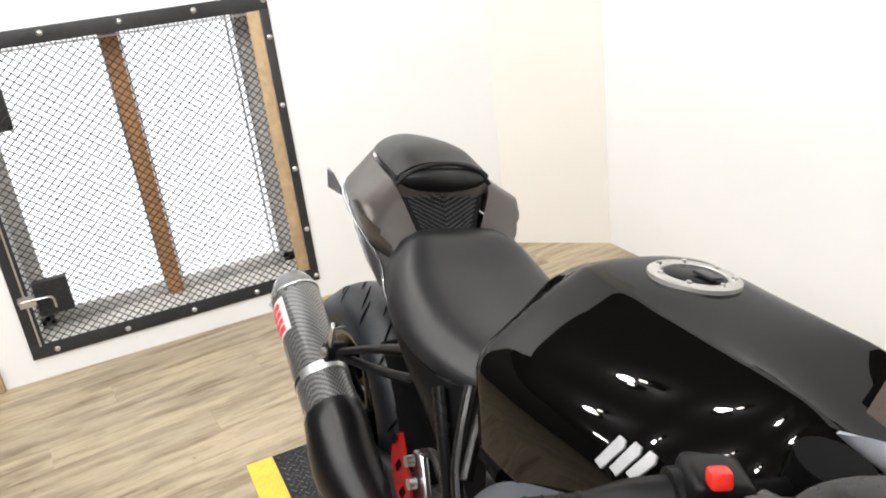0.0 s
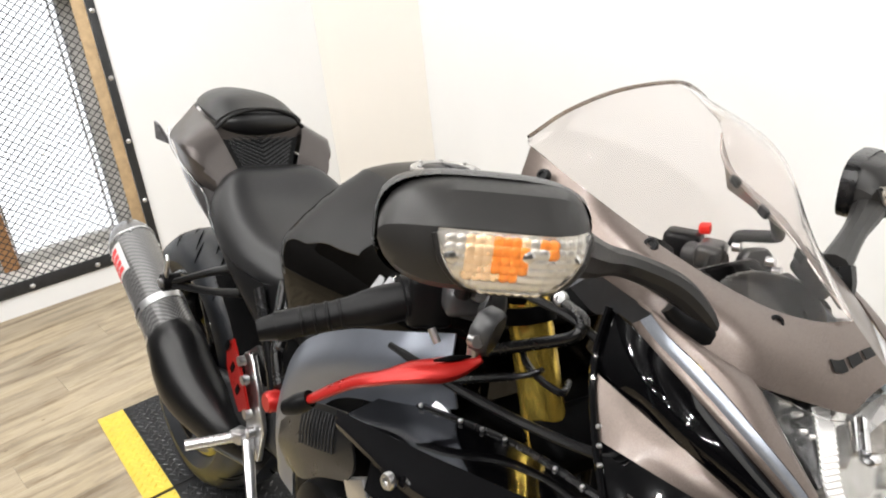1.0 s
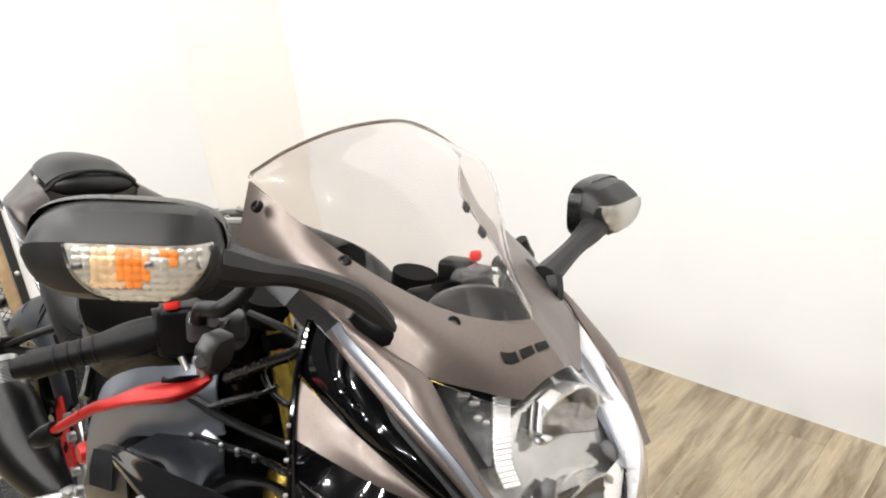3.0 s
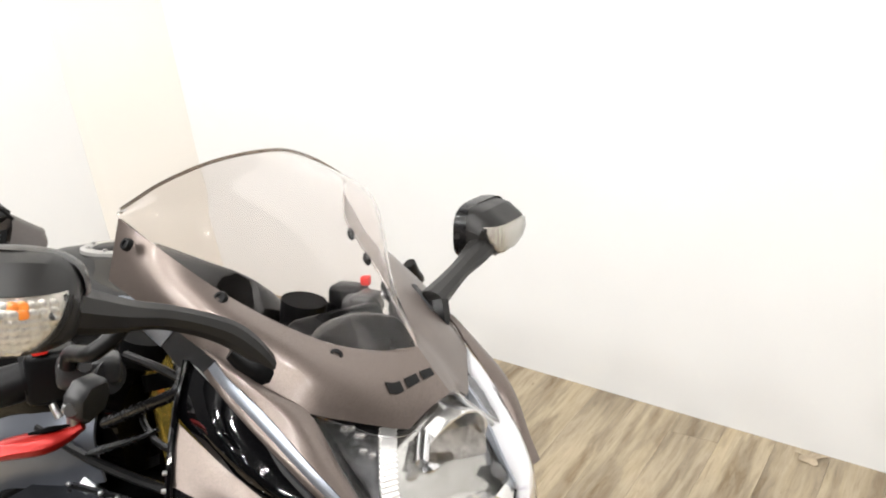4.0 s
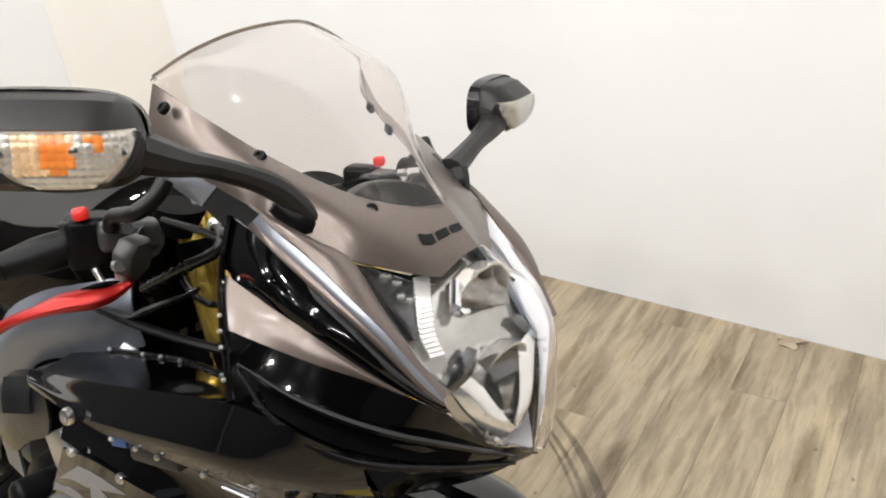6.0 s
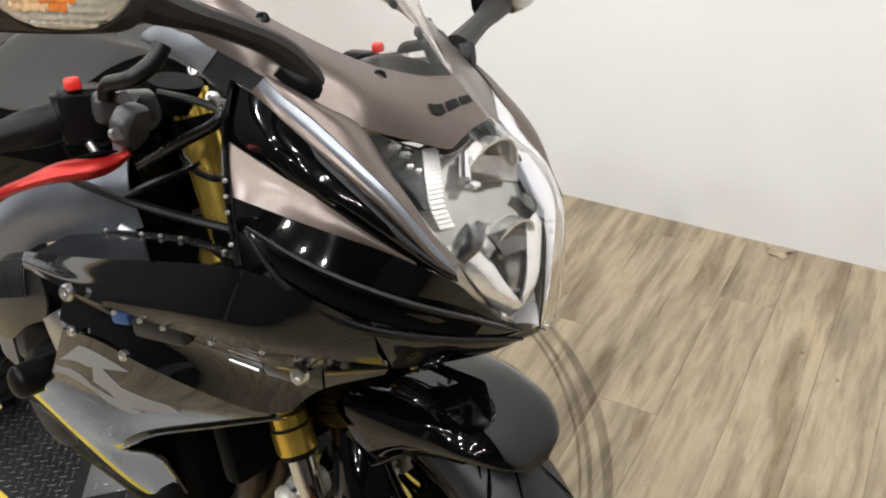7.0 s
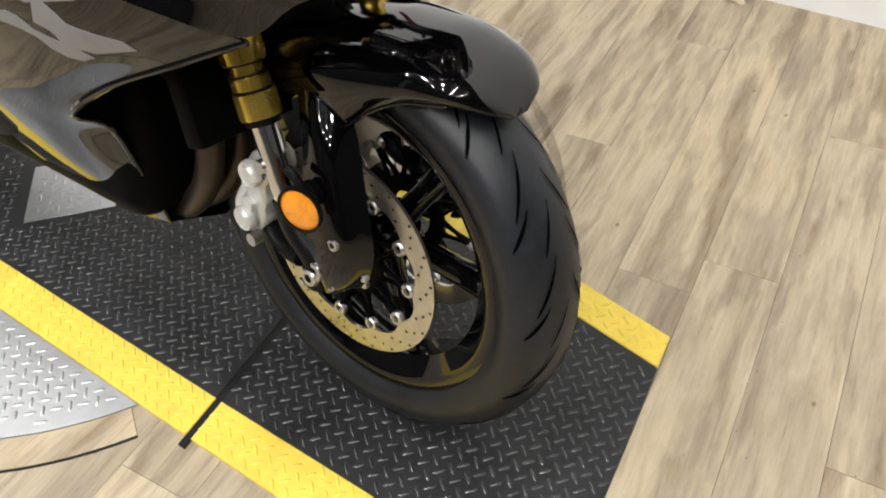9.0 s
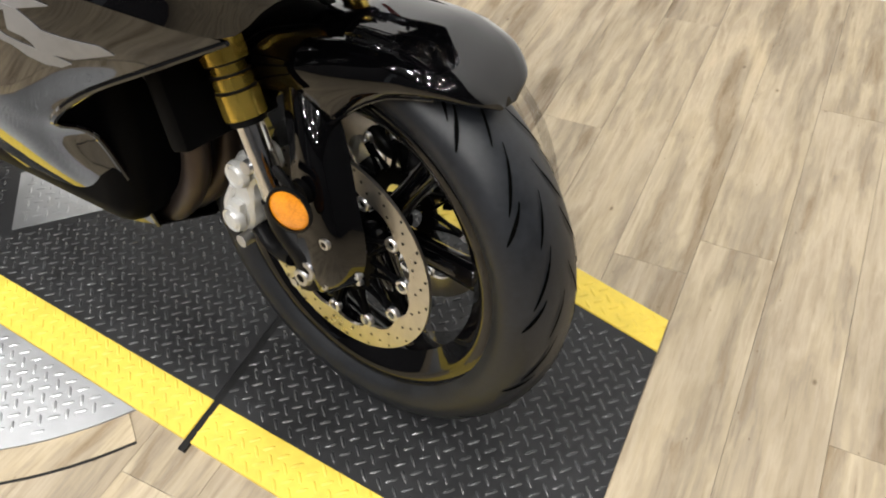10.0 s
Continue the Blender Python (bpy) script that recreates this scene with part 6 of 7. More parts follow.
# -- handlebars --
def bar_side(s):
    S = lambda x, y, z: Vector((x, y * s, z))
    head = S(-0.245, 0.115, 0.880)
    bar = bp("handlebar", join(rod(head, S(-0.285, 0.235, 0.868), 0.011, 16), rod(S(-0.243, 0.108, 0.876), S(-0.238, 0.108, 0.905), 0.030, 24)), DARK, None, "black clip-on handlebar")
    g0, g1 = S(-0.275, 0.222, 0.872), S(-0.332, 0.335, 0.842)
    grip = bp("grip", tube([g0, g0.lerp(g1, 0.06), g0.lerp(g1, 0.12), g0.lerp(g1, 0.9), g1], [0.020, 0.020, 0.0148, 0.0146, 0.0160], 18, 40), GRIP, bar, "black rubber grip")
    for k in range(7):
        p = g0.lerp(g1, 0.2 + 0.1 * k)
        d = (g1 - g0).normalized()
        bp("grip_rib", lathe([(0.0144, -0.002), (0.0156, -0.001), (0.0156, 0.001), (0.0144, 0.002)], 18, Matrix.Translation(p) @ d.to_track_quat("Y", "Z").to_matrix().to_4x4()), GRIP, grip)
    d = (g1 - g0).normalized()
    bp("bar_end", rod(g1, g1 + d * 0.018, 0.014, 18, 0.011), SATIN, bar, "black bar-end weight")
    sm = Matrix.Translation(S(-0.258, 0.205, 0.880)) @ pose(0, 0, 0, 0, 0, s * 27)
    sw = bp("switch_box", join(box((0.048, 0.046, 0.056), sm, 0.008, 3), rod(S(-0.272, 0.226, 0.874), S(-0.264, 0.206, 0.878), 0.026, 24)), SATIN, bar, "black switch housing")
    bp("red_switch", box((0.016, 0.016, 0.014), Matrix.Translation(S(-0.240, 0.222, 0.914)) @ pose(0, 0, 0, 8, -8, s * 27), 0.004, 2), REDPLASTIC, sw, "red stop switch")
    bp("switch_screw", rod(S(-0.236, 0.215, 0.855), S(-0.228, 0.212, 0.842), 0.004, 10), BOLT, sw)
    # master cylinder, reservoir hose and perch
    mc = bp("master_cylinder", join(box((0.034, 0.060, 0.030), Matrix.Translation(S(-0.205, 0.190, 0.893)) @ pose(0, 0, 0, 0, 0, s * 25), 0.008, 3), rod(S(-0.232, 0.188, 0.884), S(-0.185, 0.178, 0.888), 0.018, 20),
                                    prism([(-0.020, -0.016), (0.004, -0.024), (0.020, -0.012), (0.024, 0.008), (0.012, 0.022), (-0.014, 0.020), (-0.024, 0.004)], 0.020, Matrix.Translation(S(-0.158, 0.224, 0.889)) @ pose(0, 0, 0, -14, 0, 62 * s), 0.004)), BARCAST, bar, "grey brake master cylinder")
    for p in ((-0.140, 0.222, 0.897), (-0.138, 0.238, 0.883), (-0.178, 0.205, 0.906)):
        bp("cylinder_bolt", rod(S(*p) - Vector((0.008, 0, 0)), S(*p) + Vector((0.002, 0.002 * s, 0.002)), 0.006, 12), STEEL, mc)
    bp("reservoir_hose", tube([S(-0.192, 0.216, 0.905), S(-0.186, 0.216, 0.919), S(-0.165, 0.217, 0.925), S(-0.139, 0.217, 0.932), S(-0.131, 0.200, 0.946), S(-0.130, 0.190, 0.960)], 0.0082, 10, 20), HOSE, mc, "black rubber hose")
    if s < 0:
        lev = bp("brake_lever", tube([S(-0.145, 0.226, 0.864), S(-0.152, 0.238, 0.857), S(-0.160, 0.258, 0.852), S(-0.172, 0.283, 0.850), S(-0.192, 0.303, 0.840), S(-0.218, 0.314, 0.827), S(-0.255, 0.338, 0.798)], [0.007, 0.0165, 0.0155, 0.0100, 0.0095, 0.0088, 0.0072], 12, 40, flat=0.6), RED, bar, "red anodised folding brake lever")
        bp("lever_slot", tube([S(-0.147, 0.236, 0.8665), S(-0.152, 0.252, 0.8655), S(-0.160, 0.268, 0.8635)], [0.001, 0.0030, 0.001], 6, 10), DARK, lev, "dark slot in the lever's base")
        bp("lever_tip", tube([S(-0.253, 0.337, 0.800), S(-0.266, 0.345, 0.789), S(-0.276, 0.350, 0.783)], [0.0085, 0.0105, 0.008], 12, 8), SATIN, lev, "black lever tip")
        bp("lever_pivot", rod(S(-0.150, 0.232, 0.858), S(-0.150, 0.232, 0.882), 0.006, 14), STEEL, lev)
    else:
        bp("clutch_lever", tube([S(-0.140, 0.236, 0.870), S(-0.175, 0.265, 0.858), S(-0.215, 0.310, 0.840), S(-0.250, 0.338, 0.812)], [0.010, 0.009, 0.008, 0.007], 12, 24, flat=0.7), RED, bar, "red anodised clutch lever")


bar_side(-1)
bar_side(1)
# cables behind the cowl
for i, pts in enumerate((
                          [(-0.19, -0.16, 0.905), (-0.12, -0.15, 0.90), (-0.07, -0.12, 0.87), (-0.06, -0.04, 0.84)], [(-0.34, -0.19, 0.79), (-0.22, -0.18, 0.785), (-0.13, -0.15, 0.775), (-0.06, -0.10, 0.76)])):
    bp("cable", tube(pts, 0.0042 + 0.001 * (i % 2), 8, 24), HOSE, None, "black control cable")
bp("brake_line", tube([(-0.228, -0.166, 0.822), (-0.146, -0.166, 0.864), (-0.101, -0.16, 0.888), (-0.1, -0.15, 0.902), (-0.141, -0.13, 0.899)], 0.0062, 10, 24), SATINGLOSS, None, "thick black brake line across the fork")
bp("brake_line", tube([(-0.162, -0.16, 0.85), (-0.152, -0.163, 0.843), (-0.128, -0.166, 0.836), (-0.101, -0.164, 0.834), (-0.116, -0.14, 0.832)], 0.0036, 8, 24), SATINGLOSS, None, "thin black line looped round the fork tube")
bp("frame_brace", tube([(-0.244, -0.18, 0.786), (-0.196, -0.178, 0.81), (-0.141, -0.172, 0.836), (-0.131, -0.16, 0.844)], [0.006, 0.008, 0.007, 0.004], 8, 20, flat=0.6), SATINGLOSS, None, "black brace below the bar")
bp("dash_hood", ball((-0.020, 0.012, 0.918), 1.0, (0.046, 0.070, 0.018), 28, 14, pose(0, 0, 0, 0, 22, 0)), SATINGLOSS, None, "glossy black instrument hood")
dash = bp("dashboard", join(box((0.05, 0.13, 0.05), at((-0.085, 0.03, 0.905), 0, 35), 0.012, 3), box((0.06, 0.20, 0.012), at((-0.03, 0, 0.915), 0, 20), 0.005, 2)), SATIN, None, "black instrument cluster")
bp("tachometer", lathe([(0.0, 0.004), (0.032, 0.004), (0.036, 0.0), (0.036, -0.02)], 32, at((-0.105, 0.02, 0.918), 55, 0, 90)), DARK, dash)
bp("cowl_bracket", join(tube([(-0.16, -0.02, 0.82), (-0.05, -0.05, 0.85), (0.03, -0.06, 0.86)], 0.008, 8, 16), tube([(-0.16, 0.02, 0.82), (-0.05, 0.05, 0.85), (0.03, 0.06, 0.86)], 0.008, 8, 16)), DARK, None, "black cowl bracket")
def inner_lining():
    up = [(x - 0.010, y * 0.94, z - 0.006) for x, y, z in C_SCREEN]
    lo_ = [(x - 0.012, y * 0.93, z - 0.002) for x, y, z in C_BROW]
    return loft([up, lo_], 24, 5, 0.002, 0.008, AWAY, hard=(1,))


bp("inner_cowl", inner_lining(), DARK, cowl, "black inner cowl lining")
# -- tank --
CAPRING = worn("satin_cap_ring", (0.42, 0.41, 0.39), 0.42, 0.7, scale=120, vary=0.1, bump=0.03)
TANK = ((-0.735, 0.850, 0.045, 0.842, 0.098, 0.780), (-0.690, 0.900, 0.052, 0.890, 0.100, 0.805), (-0.640, 0.925, 0.066, 0.912, 0.110, 0.822), (-0.612, 0.937, 0.078, 0.926, 0.176, 0.836),
        (-0.588, 0.943, 0.085, 0.936, 0.210, 0.846), (-0.530, 0.947, 0.087, 0.935, 0.213, 0.846), (-0.476, 0.946, 0.087, 0.932, 0.208, 0.843), (-0.400, 0.931, 0.087, 0.929, 0.198, 0.840),
        (-0.350, 0.912, 0.086, 0.927, 0.189, 0.836), (-0.295, 0.884, 0.080, 0.920, 0.166, 0.826), (-0.255, 0.872, 0.062, 0.898, 0.140, 0.820))


def tank_body():
    """Sections from the seat forwards: place, middle height, crease half width and height, half width and height of the shoulder."""
    lines = []
    for x, zt, c, zr, w, zs in TANK:
        a, b = (c + 0.008, zr - 0.006), (w - 0.010, zs + 0.012)
        half = [(0.0, zt), (c * 0.45, zt + (zr - zt) * 0.12), (c * 0.80, zt + (zr - zt) * 0.62), (c - 0.006, zr + 0.0005), (c, zr - 0.0008), a]
        for k in (0.25, 0.5, 0.75):
            bow = 0.004 * math.sin(math.pi * k)
            half.append((a[0] + (b[0] - a[0]) * k + bow, a[1] + (b[1] - a[1]) * k + bow))
        half += [b, (w - 0.002, zs), (w + 0.001, zs - 0.018), (w - 0.004, zs - 0.050), (w - 0.012, 0.740)]
        lines.append([Vector((x, -y, z)) for y, z in reversed(half)] + [Vector((x, y, z)) for y, z in half[1:]])
    cols = [catmull([l[i] for l in lines], 54) for i in range(len(lines[0]))]
    return grid([[c[k] for c in cols] for k in range(55)], closed=True, cap=True)


tank = bp("fuel_tank", tank_body(), TANKBLACK, None, "gloss black fuel tank")
cap = bp("filler_cap", lathe([(0.0, 0.001), (0.032, 0.001), (0.034, -0.001), (0.036, 0.0015), (0.047, 0.002), (0.050, 0.0), (0.050, -0.01)], 48, at((-0.512, 0, 0.9485), 90, 0, 0)), CAPRING, tank, "silver ring fuel filler cap")
bp("cap_disc", lathe([(0.0, 0.0022), (0.031, 0.0022), (0.034, 0.0)], 40, at((-0.512, 0, 0.9485), 90)), SATIN, cap, "grey cap lid")
bp("key_cover", box((0.030, 0.016, 0.004), at((-0.494, 0.0, 0.9545), 0, 0), 0.0015, 2), SATINGREY, cap)
for k in range(7):
    a = 2 * math.pi * k / 7
    bp("cap_screw", rod((-0.512 + 0.041 * math.cos(a), 0.041 * math.sin(a), 0.950), (-0.512 + 0.041 * math.cos(a), 0.041 * math.sin(a), 0.9530), 0.003, 10), BOLT, cap)
# badge as plain raised slanting bars
for s in (-1, 1):
    for x, lo, hi in ((-0.392, 0.000, 0.030), (-0.374, 0.004, 0.034), (-0.356, 0.010, 0.036)):
        bp("tank_badge", prism([(0.000, lo), (0.010, lo - 0.003), (0.022, hi - 0.006), (0.020, hi), (0.012, hi + 0.001)], 0.003, at((x, 0.1985 * s, 0.832), 24 * s, 0, -7 * s), 0.0006), BADGE, tank, "brushed silver tank badge bar")
# -- seat and tail --
# the cowl's bronze paint, darkened here for the shade at the tail
SHADEBRONZE = gloss_paint("shaded_bronze_paint", (0.080, 0.070, 0.066), 0.7, 0.2, 0.38, coat=0.3, haze=0.12)
seat = bp("rider_seat", half_loft([
    (-0.735, ((0, 0.742), (0.040, 0.738), (0.070, 0.720), (0.080, 0.695), (0.06, 0.69))),
    (-0.790, ((0, 0.752), (0.070, 0.748), (0.112, 0.725), (0.120, 0.690), (0.09, 0.68))),
    (-0.880, ((0, 0.768), (0.095, 0.766), (0.140, 0.742), (0.148, 0.705), (0.11, 0.69))),
    (-0.970, ((0, 0.798), (0.095, 0.800), (0.142, 0.772), (0.150, 0.730), (0.11, 0.71))),
    (-1.035, ((0, 0.836), (0.080, 0.836), (0.122, 0.806), (0.138, 0.762), (0.10, 0.73))),
    (-1.075, ((0, 0.838), (0.064, 0.838), (0.102, 0.815), (0.118, 0.775), (0.09, 0.74))),
    (-1.092, ((0, 0.822), (0.055, 0.822), (0.085, 0.805), (0.10, 0.775), (0.08, 0.75)))], 14, 5), LEATHER, None, "black vinyl rider seat")
both("seat_seam", lambda: tube([(-0.750, -0.070, 0.724), (-0.82, -0.125, 0.716), (-0.92, -0.149, 0.722), (-1.01, -0.144, 0.765), (-1.08, -0.112, 0.79)], 0.002, 6, 24), INK, seat)
tail = bp("tail_hump", half_loft([
    (-1.128, ((0, 0.940), (0.048, 0.936), (0.080, 0.912), (0.090, 0.892), (0.06, 0.88))),
    (-1.180, ((0, 0.946), (0.046, 0.938), (0.074, 0.912), (0.090, 0.880), (0.07, 0.86))),
    (-1.260, ((0, 0.944), (0.038, 0.934), (0.060, 0.910), (0.080, 0.880), (0.06, 0.86))),
    (-1.340, ((0, 0.926), (0.028, 0.916), (0.044, 0.900), (0.062, 0.880), (0.05, 0.87))),
    (-1.400, ((0, 0.905), (0.020, 0.902), (0.034, 0.894), (0.048, 0.880), (0.04, 0.87)))], 14, 5), SHADEBRONZE, None, "dark bronze grey painted single-seat tail hump")
bp("hump_cover", half_loft([
    (-1.128, ((0, 0.946), (0.054, 0.940), (0.090, 0.920), (0.080, 0.908))),
    (-1.185, ((0, 0.964), (0.058, 0.957), (0.088, 0.930), (0.078, 0.914))),
    (-1.255, ((0, 0.968), (0.050, 0.960), (0.078, 0.936), (0.068, 0.918))),
    (-1.318, ((0, 0.962), (0.036, 0.954), (0.060, 0.934), (0.050, 0.918))),
    (-1.350, ((0, 0.948), (0.022, 0.944), (0.040, 0.930), (0.034, 0.918)))], 12, 5), LEATHER, tail, "dark padded hump top")
bp("back_pad", ball((-1.136, 0, 0.915), 1.0, (0.026, 0.090, 0.026), 32, 16), PADVINYL, tail, "black bolster pad on the hump")
bp("pad_piping", tube([(-1.128, -0.092, 0.905), (-1.122, -0.06, 0.932), (-1.118, 0, 0.944), (-1.122, 0.06, 0.932), (-1.128, 0.092, 0.905)], 0.004, 8, 30), INK, tail)
bp("knee_panel", loft([[(-1.138, -0.088, 0.900), (-1.136, -0.045, 0.893), (-1.134, 0, 0.891), (-1.136, 0.045, 0.893), (-1.138, 0.088, 0.900)], [(-1.092, -0.052, 0.815), (-1.090, 0, 0.815), (-1.092, 0.052, 0.815)]], 16, 8, 0.003, 0.003, (-1.3, 0, 0.8)), SATIN, tail, "ribbed carbon-look panel")
# chevron ribs on the panel
for k in range(11):
    v0 = k / 11
    z0 = 0.808 + 0.085 * v0
    w = 0.050 + 0.036 * v0
    xo = -1.0885 - 0.045 * v0
    rise = 0.030
    pts = [(xo - 0.016, -w, min(0.893, z0 + rise)), (xo + 0.0035, 0, z0), (xo - 0.016, w, min(0.893, z0 + rise))]
    if z0 + rise > 0.893:
        f = (0.893 - z0) / rise
        pts = [(xo + 0.0035 - 0.0195 * f, -w * f, 0.893), (xo + 0.0035, 0, z0), (xo + 0.0035 - 0.0195 * f, w * f, 0.893)]
    bp("chevron_rib", tube(pts, 0.0019, 6, 12, smooth=False), SATINGREY, tail)
both("tail_side", lambda: loft([[(-1.082, -0.056, 0.818), (-1.126, -0.090, 0.902), (-1.200, -0.090, 0.920), (-1.300, -0.072, 0.928), (-1.370, -0.036, 0.926)], [(-1.050, -0.112, 0.806), (-1.124, -0.156, 0.873), (-1.220, -0.146, 0.872), (-1.310, -0.118, 0.874), (-1.380, -0.060, 0.884)], [(-1.046, -0.110, 0.784), (-1.130, -0.136, 0.812), (-1.230, -0.128, 0.834), (-1.315, -0.104, 0.850), (-1.380, -0.058, 0.866)]], 24, 6, 0.003, 0, (-1.25, 0, 0.86), straight=True), SHADEBRONZE, tail, "bronze tail side panel, shade put into its paint")
both("tail_lower", lambda: loft([[(-1.045, -0.124, 0.800), (-1.130, -0.138, 0.808), (-1.230, -0.128, 0.832), (-1.340, -0.108, 0.855)], [(-0.93, -0.140, 0.716), (-1.03, -0.138, 0.745), (-1.15, -0.125, 0.775), (-1.30, -0.095, 0.82)]], 20, 5, 0.003, 0.006, (-1.1, 0, 0.8)), GREYPAINT, tail, "dark grey tail underside panel")
both("tail_edge", lambda: tube([(-0.90, -0.145, 0.712), (-1.0, -0.148, 0.752), (-1.06, -0.138, 0.792), (-1.16, -0.140, 0.822), (-1.28, -0.128, 0.848), (-1.34, -0.112, 0.872)], 0.003, 8, 24), CHROME, tail, "bright edge trim")
both("tail_fin", lambda: prism([(0, 0), (-0.052, 0.034), (-0.075, 0.040), (-0.080, 0.0)], 0.006, at((-1.285, -0.128, 0.846), 8, 0, 4), 0.0015), GREYPAINT, tail, "small upright tail fin")

# rails and covers under the seat
for pts, r in (([(-0.785, -0.150, 0.700), (-0.745, -0.158, 0.655), (-0.705, -0.165, 0.60), (-0.68, -0.168, 0.55)], 0.010), ([(-0.715, -0.140, 0.735), (-0.69, -0.160, 0.69), (-0.66, -0.178, 0.65), (-0.62, -0.190, 0.61)], 0.009), ([(-0.64, -0.160, 0.765), (-0.625, -0.178, 0.72), (-0.60, -0.200, 0.68)], 0.008)):
    bp("seat_rail", tube(pts, r, 10, 20, flat=1.4), SATINGLOSS, None, "gloss black rail under the seat")

# -- frame, engine, swing arm --
both("frame_spar", lambda: loft([[(-0.27, -0.155, 0.825), (-0.32, -0.180, 0.812), (-0.42, -0.198, 0.780), (-0.54, -0.196, 0.715), (-0.63, -0.180, 0.610), (-0.66, -0.165, 0.48)],
                                 [(-0.26, -0.165, 0.792), (-0.32, -0.196, 0.775), (-0.43, -0.215, 0.735), (-0.54, -0.213, 0.660), (-0.61, -0.200, 0.560), (-0.63, -0.185, 0.46)],
                                 [(-0.25, -0.160, 0.745), (-0.31, -0.190, 0.725), (-0.42, -0.205, 0.690), (-0.50, -0.205, 0.620), (-0.56, -0.195, 0.530), (-0.59, -0.180, 0.44)]], 26, 6, 0.004, 0, (-0.45, 0, 0.6)), SPAR, None, "polished grey aluminium frame spar")
both("side_cover", lambda: loft([[(-0.57, -0.212, 0.585), (-0.50, -0.226, 0.640), (-0.43, -0.234, 0.685), (-0.35, -0.238, 0.712)], [(-0.56, -0.220, 0.560), (-0.48, -0.236, 0.600), (-0.40, -0.246, 0.645), (-0.31, -0.250, 0.672)], [(-0.545, -0.214, 0.530), (-0.47, -0.230, 0.555), (-0.40, -0.240, 0.600), (-0.33, -0.245, 0.635)]], 20, 6, 0.003, 0, (-0.45, 0, 0.6)), worn("satin_charcoal_plastic", (0.0065, 0.0068, 0.0075), 0.30, scale=220, vary=0.15, bump=0.06, spec=0.22), None, "satin charcoal side cover")
for k in range(11):
    x = -0.452 + 0.0085 * k
    zt = 0.672 + 0.35 * (x + 0.45)
    bp("cover_rib", tube([(x, -0.2375 - 0.035 * (x + 0.45), zt), (x + 0.004, -0.2445 - 0.035 * (x + 0.45), zt - 0.022), (x + 0.008, -0.2475 - 0.035 * (x + 0.45), zt - 0.044)], 0.0016, 6, 8), SATINGREY, None, "fine moulded rib on the side cover")
eng = bp("engine", join(box((0.42, 0.30, 0.30), at((-0.46, 0, 0.43)), 0.04, 3), box((0.24, 0.28, 0.24), at((-0.36, 0, 0.64), 0, 25), 0.03, 3)), DARK, None, "black engine block")
for s in (-1, 1):
    bp("engine_cover", lathe([(0.0, 0.045), (0.05, 0.045), (0.075, 0.035), (0.085, 0.0)], 32, at((-0.50, 0.148 * s, 0.43), 0 if s > 0 else 180)), SATIN, eng, "round black engine cover")
    bp("crash_bobbin", join(rod((-0.41, 0.15 * s, 0.525), (-0.41, 0.255 * s, 0.525), 0.022, 24), ball((-0.41, 0.255 * s, 0.525), 0.022, (1, 0.5, 1))), SATIN, eng, "black crash protector")
    bp("casting_plate", box((0.048, 0.012, 0.042), at((-0.308, 0.240 * s, 0.628), 0, -30), 0.003), STEEL, eng, "bare aluminium engine bracket")
rad = bp("radiator", box((0.03, 0.30, 0.24), at((-0.17, 0, 0.56), 0, -18), 0.006, 2), DARK, None, "black radiator core")
for k in range(4):
    y = -0.085 + 0.057 * k
    bp("exhaust_header", tube([(-0.235, y, 0.50), (-0.19, y, 0.46), (-0.20, y * 0.9, 0.36), (-0.28, y * 0.7, 0.27), (-0.42, y * 0.4, 0.24)], 0.019, 14, 24), worn("heat_blued_steel", (0.05, 0.038, 0.032), 0.4, 0.8, scale=30, vary=0.3) if k == 0 else bpy.data.materials["heat_blued_steel"], eng, "heat-stained exhaust header pipe")
bp("seat_frame", join(*[tube([(-0.62, s * 0.13, 0.66), (-0.78, s * 0.12, 0.68), (-1.0, s * 0.12, 0.735), (-1.25, s * 0.09, 0.82)], 0.018, 10, 24) for s in (-1, 1)]), SATIN, None, "black rear seat frame")
both("frame_cover", lambda: loft([[(-0.70, -0.118, 0.735), (-0.80, -0.140, 0.705), (-0.93, -0.148, 0.715), (-1.03, -0.142, 0.748)], [(-0.64, -0.150, 0.60), (-0.72, -0.150, 0.60), (-0.82, -0.142, 0.63), (-0.95, -0.130, 0.69)]], 18, 5, 0.003, 0.006, (-0.85, 0, 0.66)), SATIN, None, "satin black frame cover under the seat")
swing = bp("swing_arm", join(*[tube([(-0.68, s * 0.085, 0.40), (-0.82, s * 0.095, 0.42), (-1.05, s * 0.112, 0.38), (-1.35, s * 0.118, 0.31)], [0.034, 0.036, 0.034, 0.026], 14, 24, flat=1.5) for s in (-1, 1)], tube([(-0.88, -0.10, 0.42), (-0.87, 0, 0.44), (-0.88, 0.10, 0.42)], 0.04, 14, 12)), SATINGREY, None, "grey aluminium swing arm")
hugger = bp("rear_hugger", loft([[(-1.34 + 0.34 * math.cos(a), -0.085, 0.315 + 0.34 * math.sin(a)) for a in (0.15, 0.4, 0.7, 1.0)], [(-1.34 + 0.352 * math.cos(a), 0, 0.315 + 0.352 * math.sin(a)) for a in (0.15, 0.4, 0.7, 1.0)], [(-1.34 + 0.34 * math.cos(a), 0.085, 0.315 + 0.34 * math.sin(a)) for a in (0.15, 0.4, 0.7, 1.0)]], 16, 6, 0.003, away=(-1.36, 0, 0.3)), SATIN, None, "black rear tyre hugger")
rear_place = Matrix.Translation((-1.345, 0, 0.315))
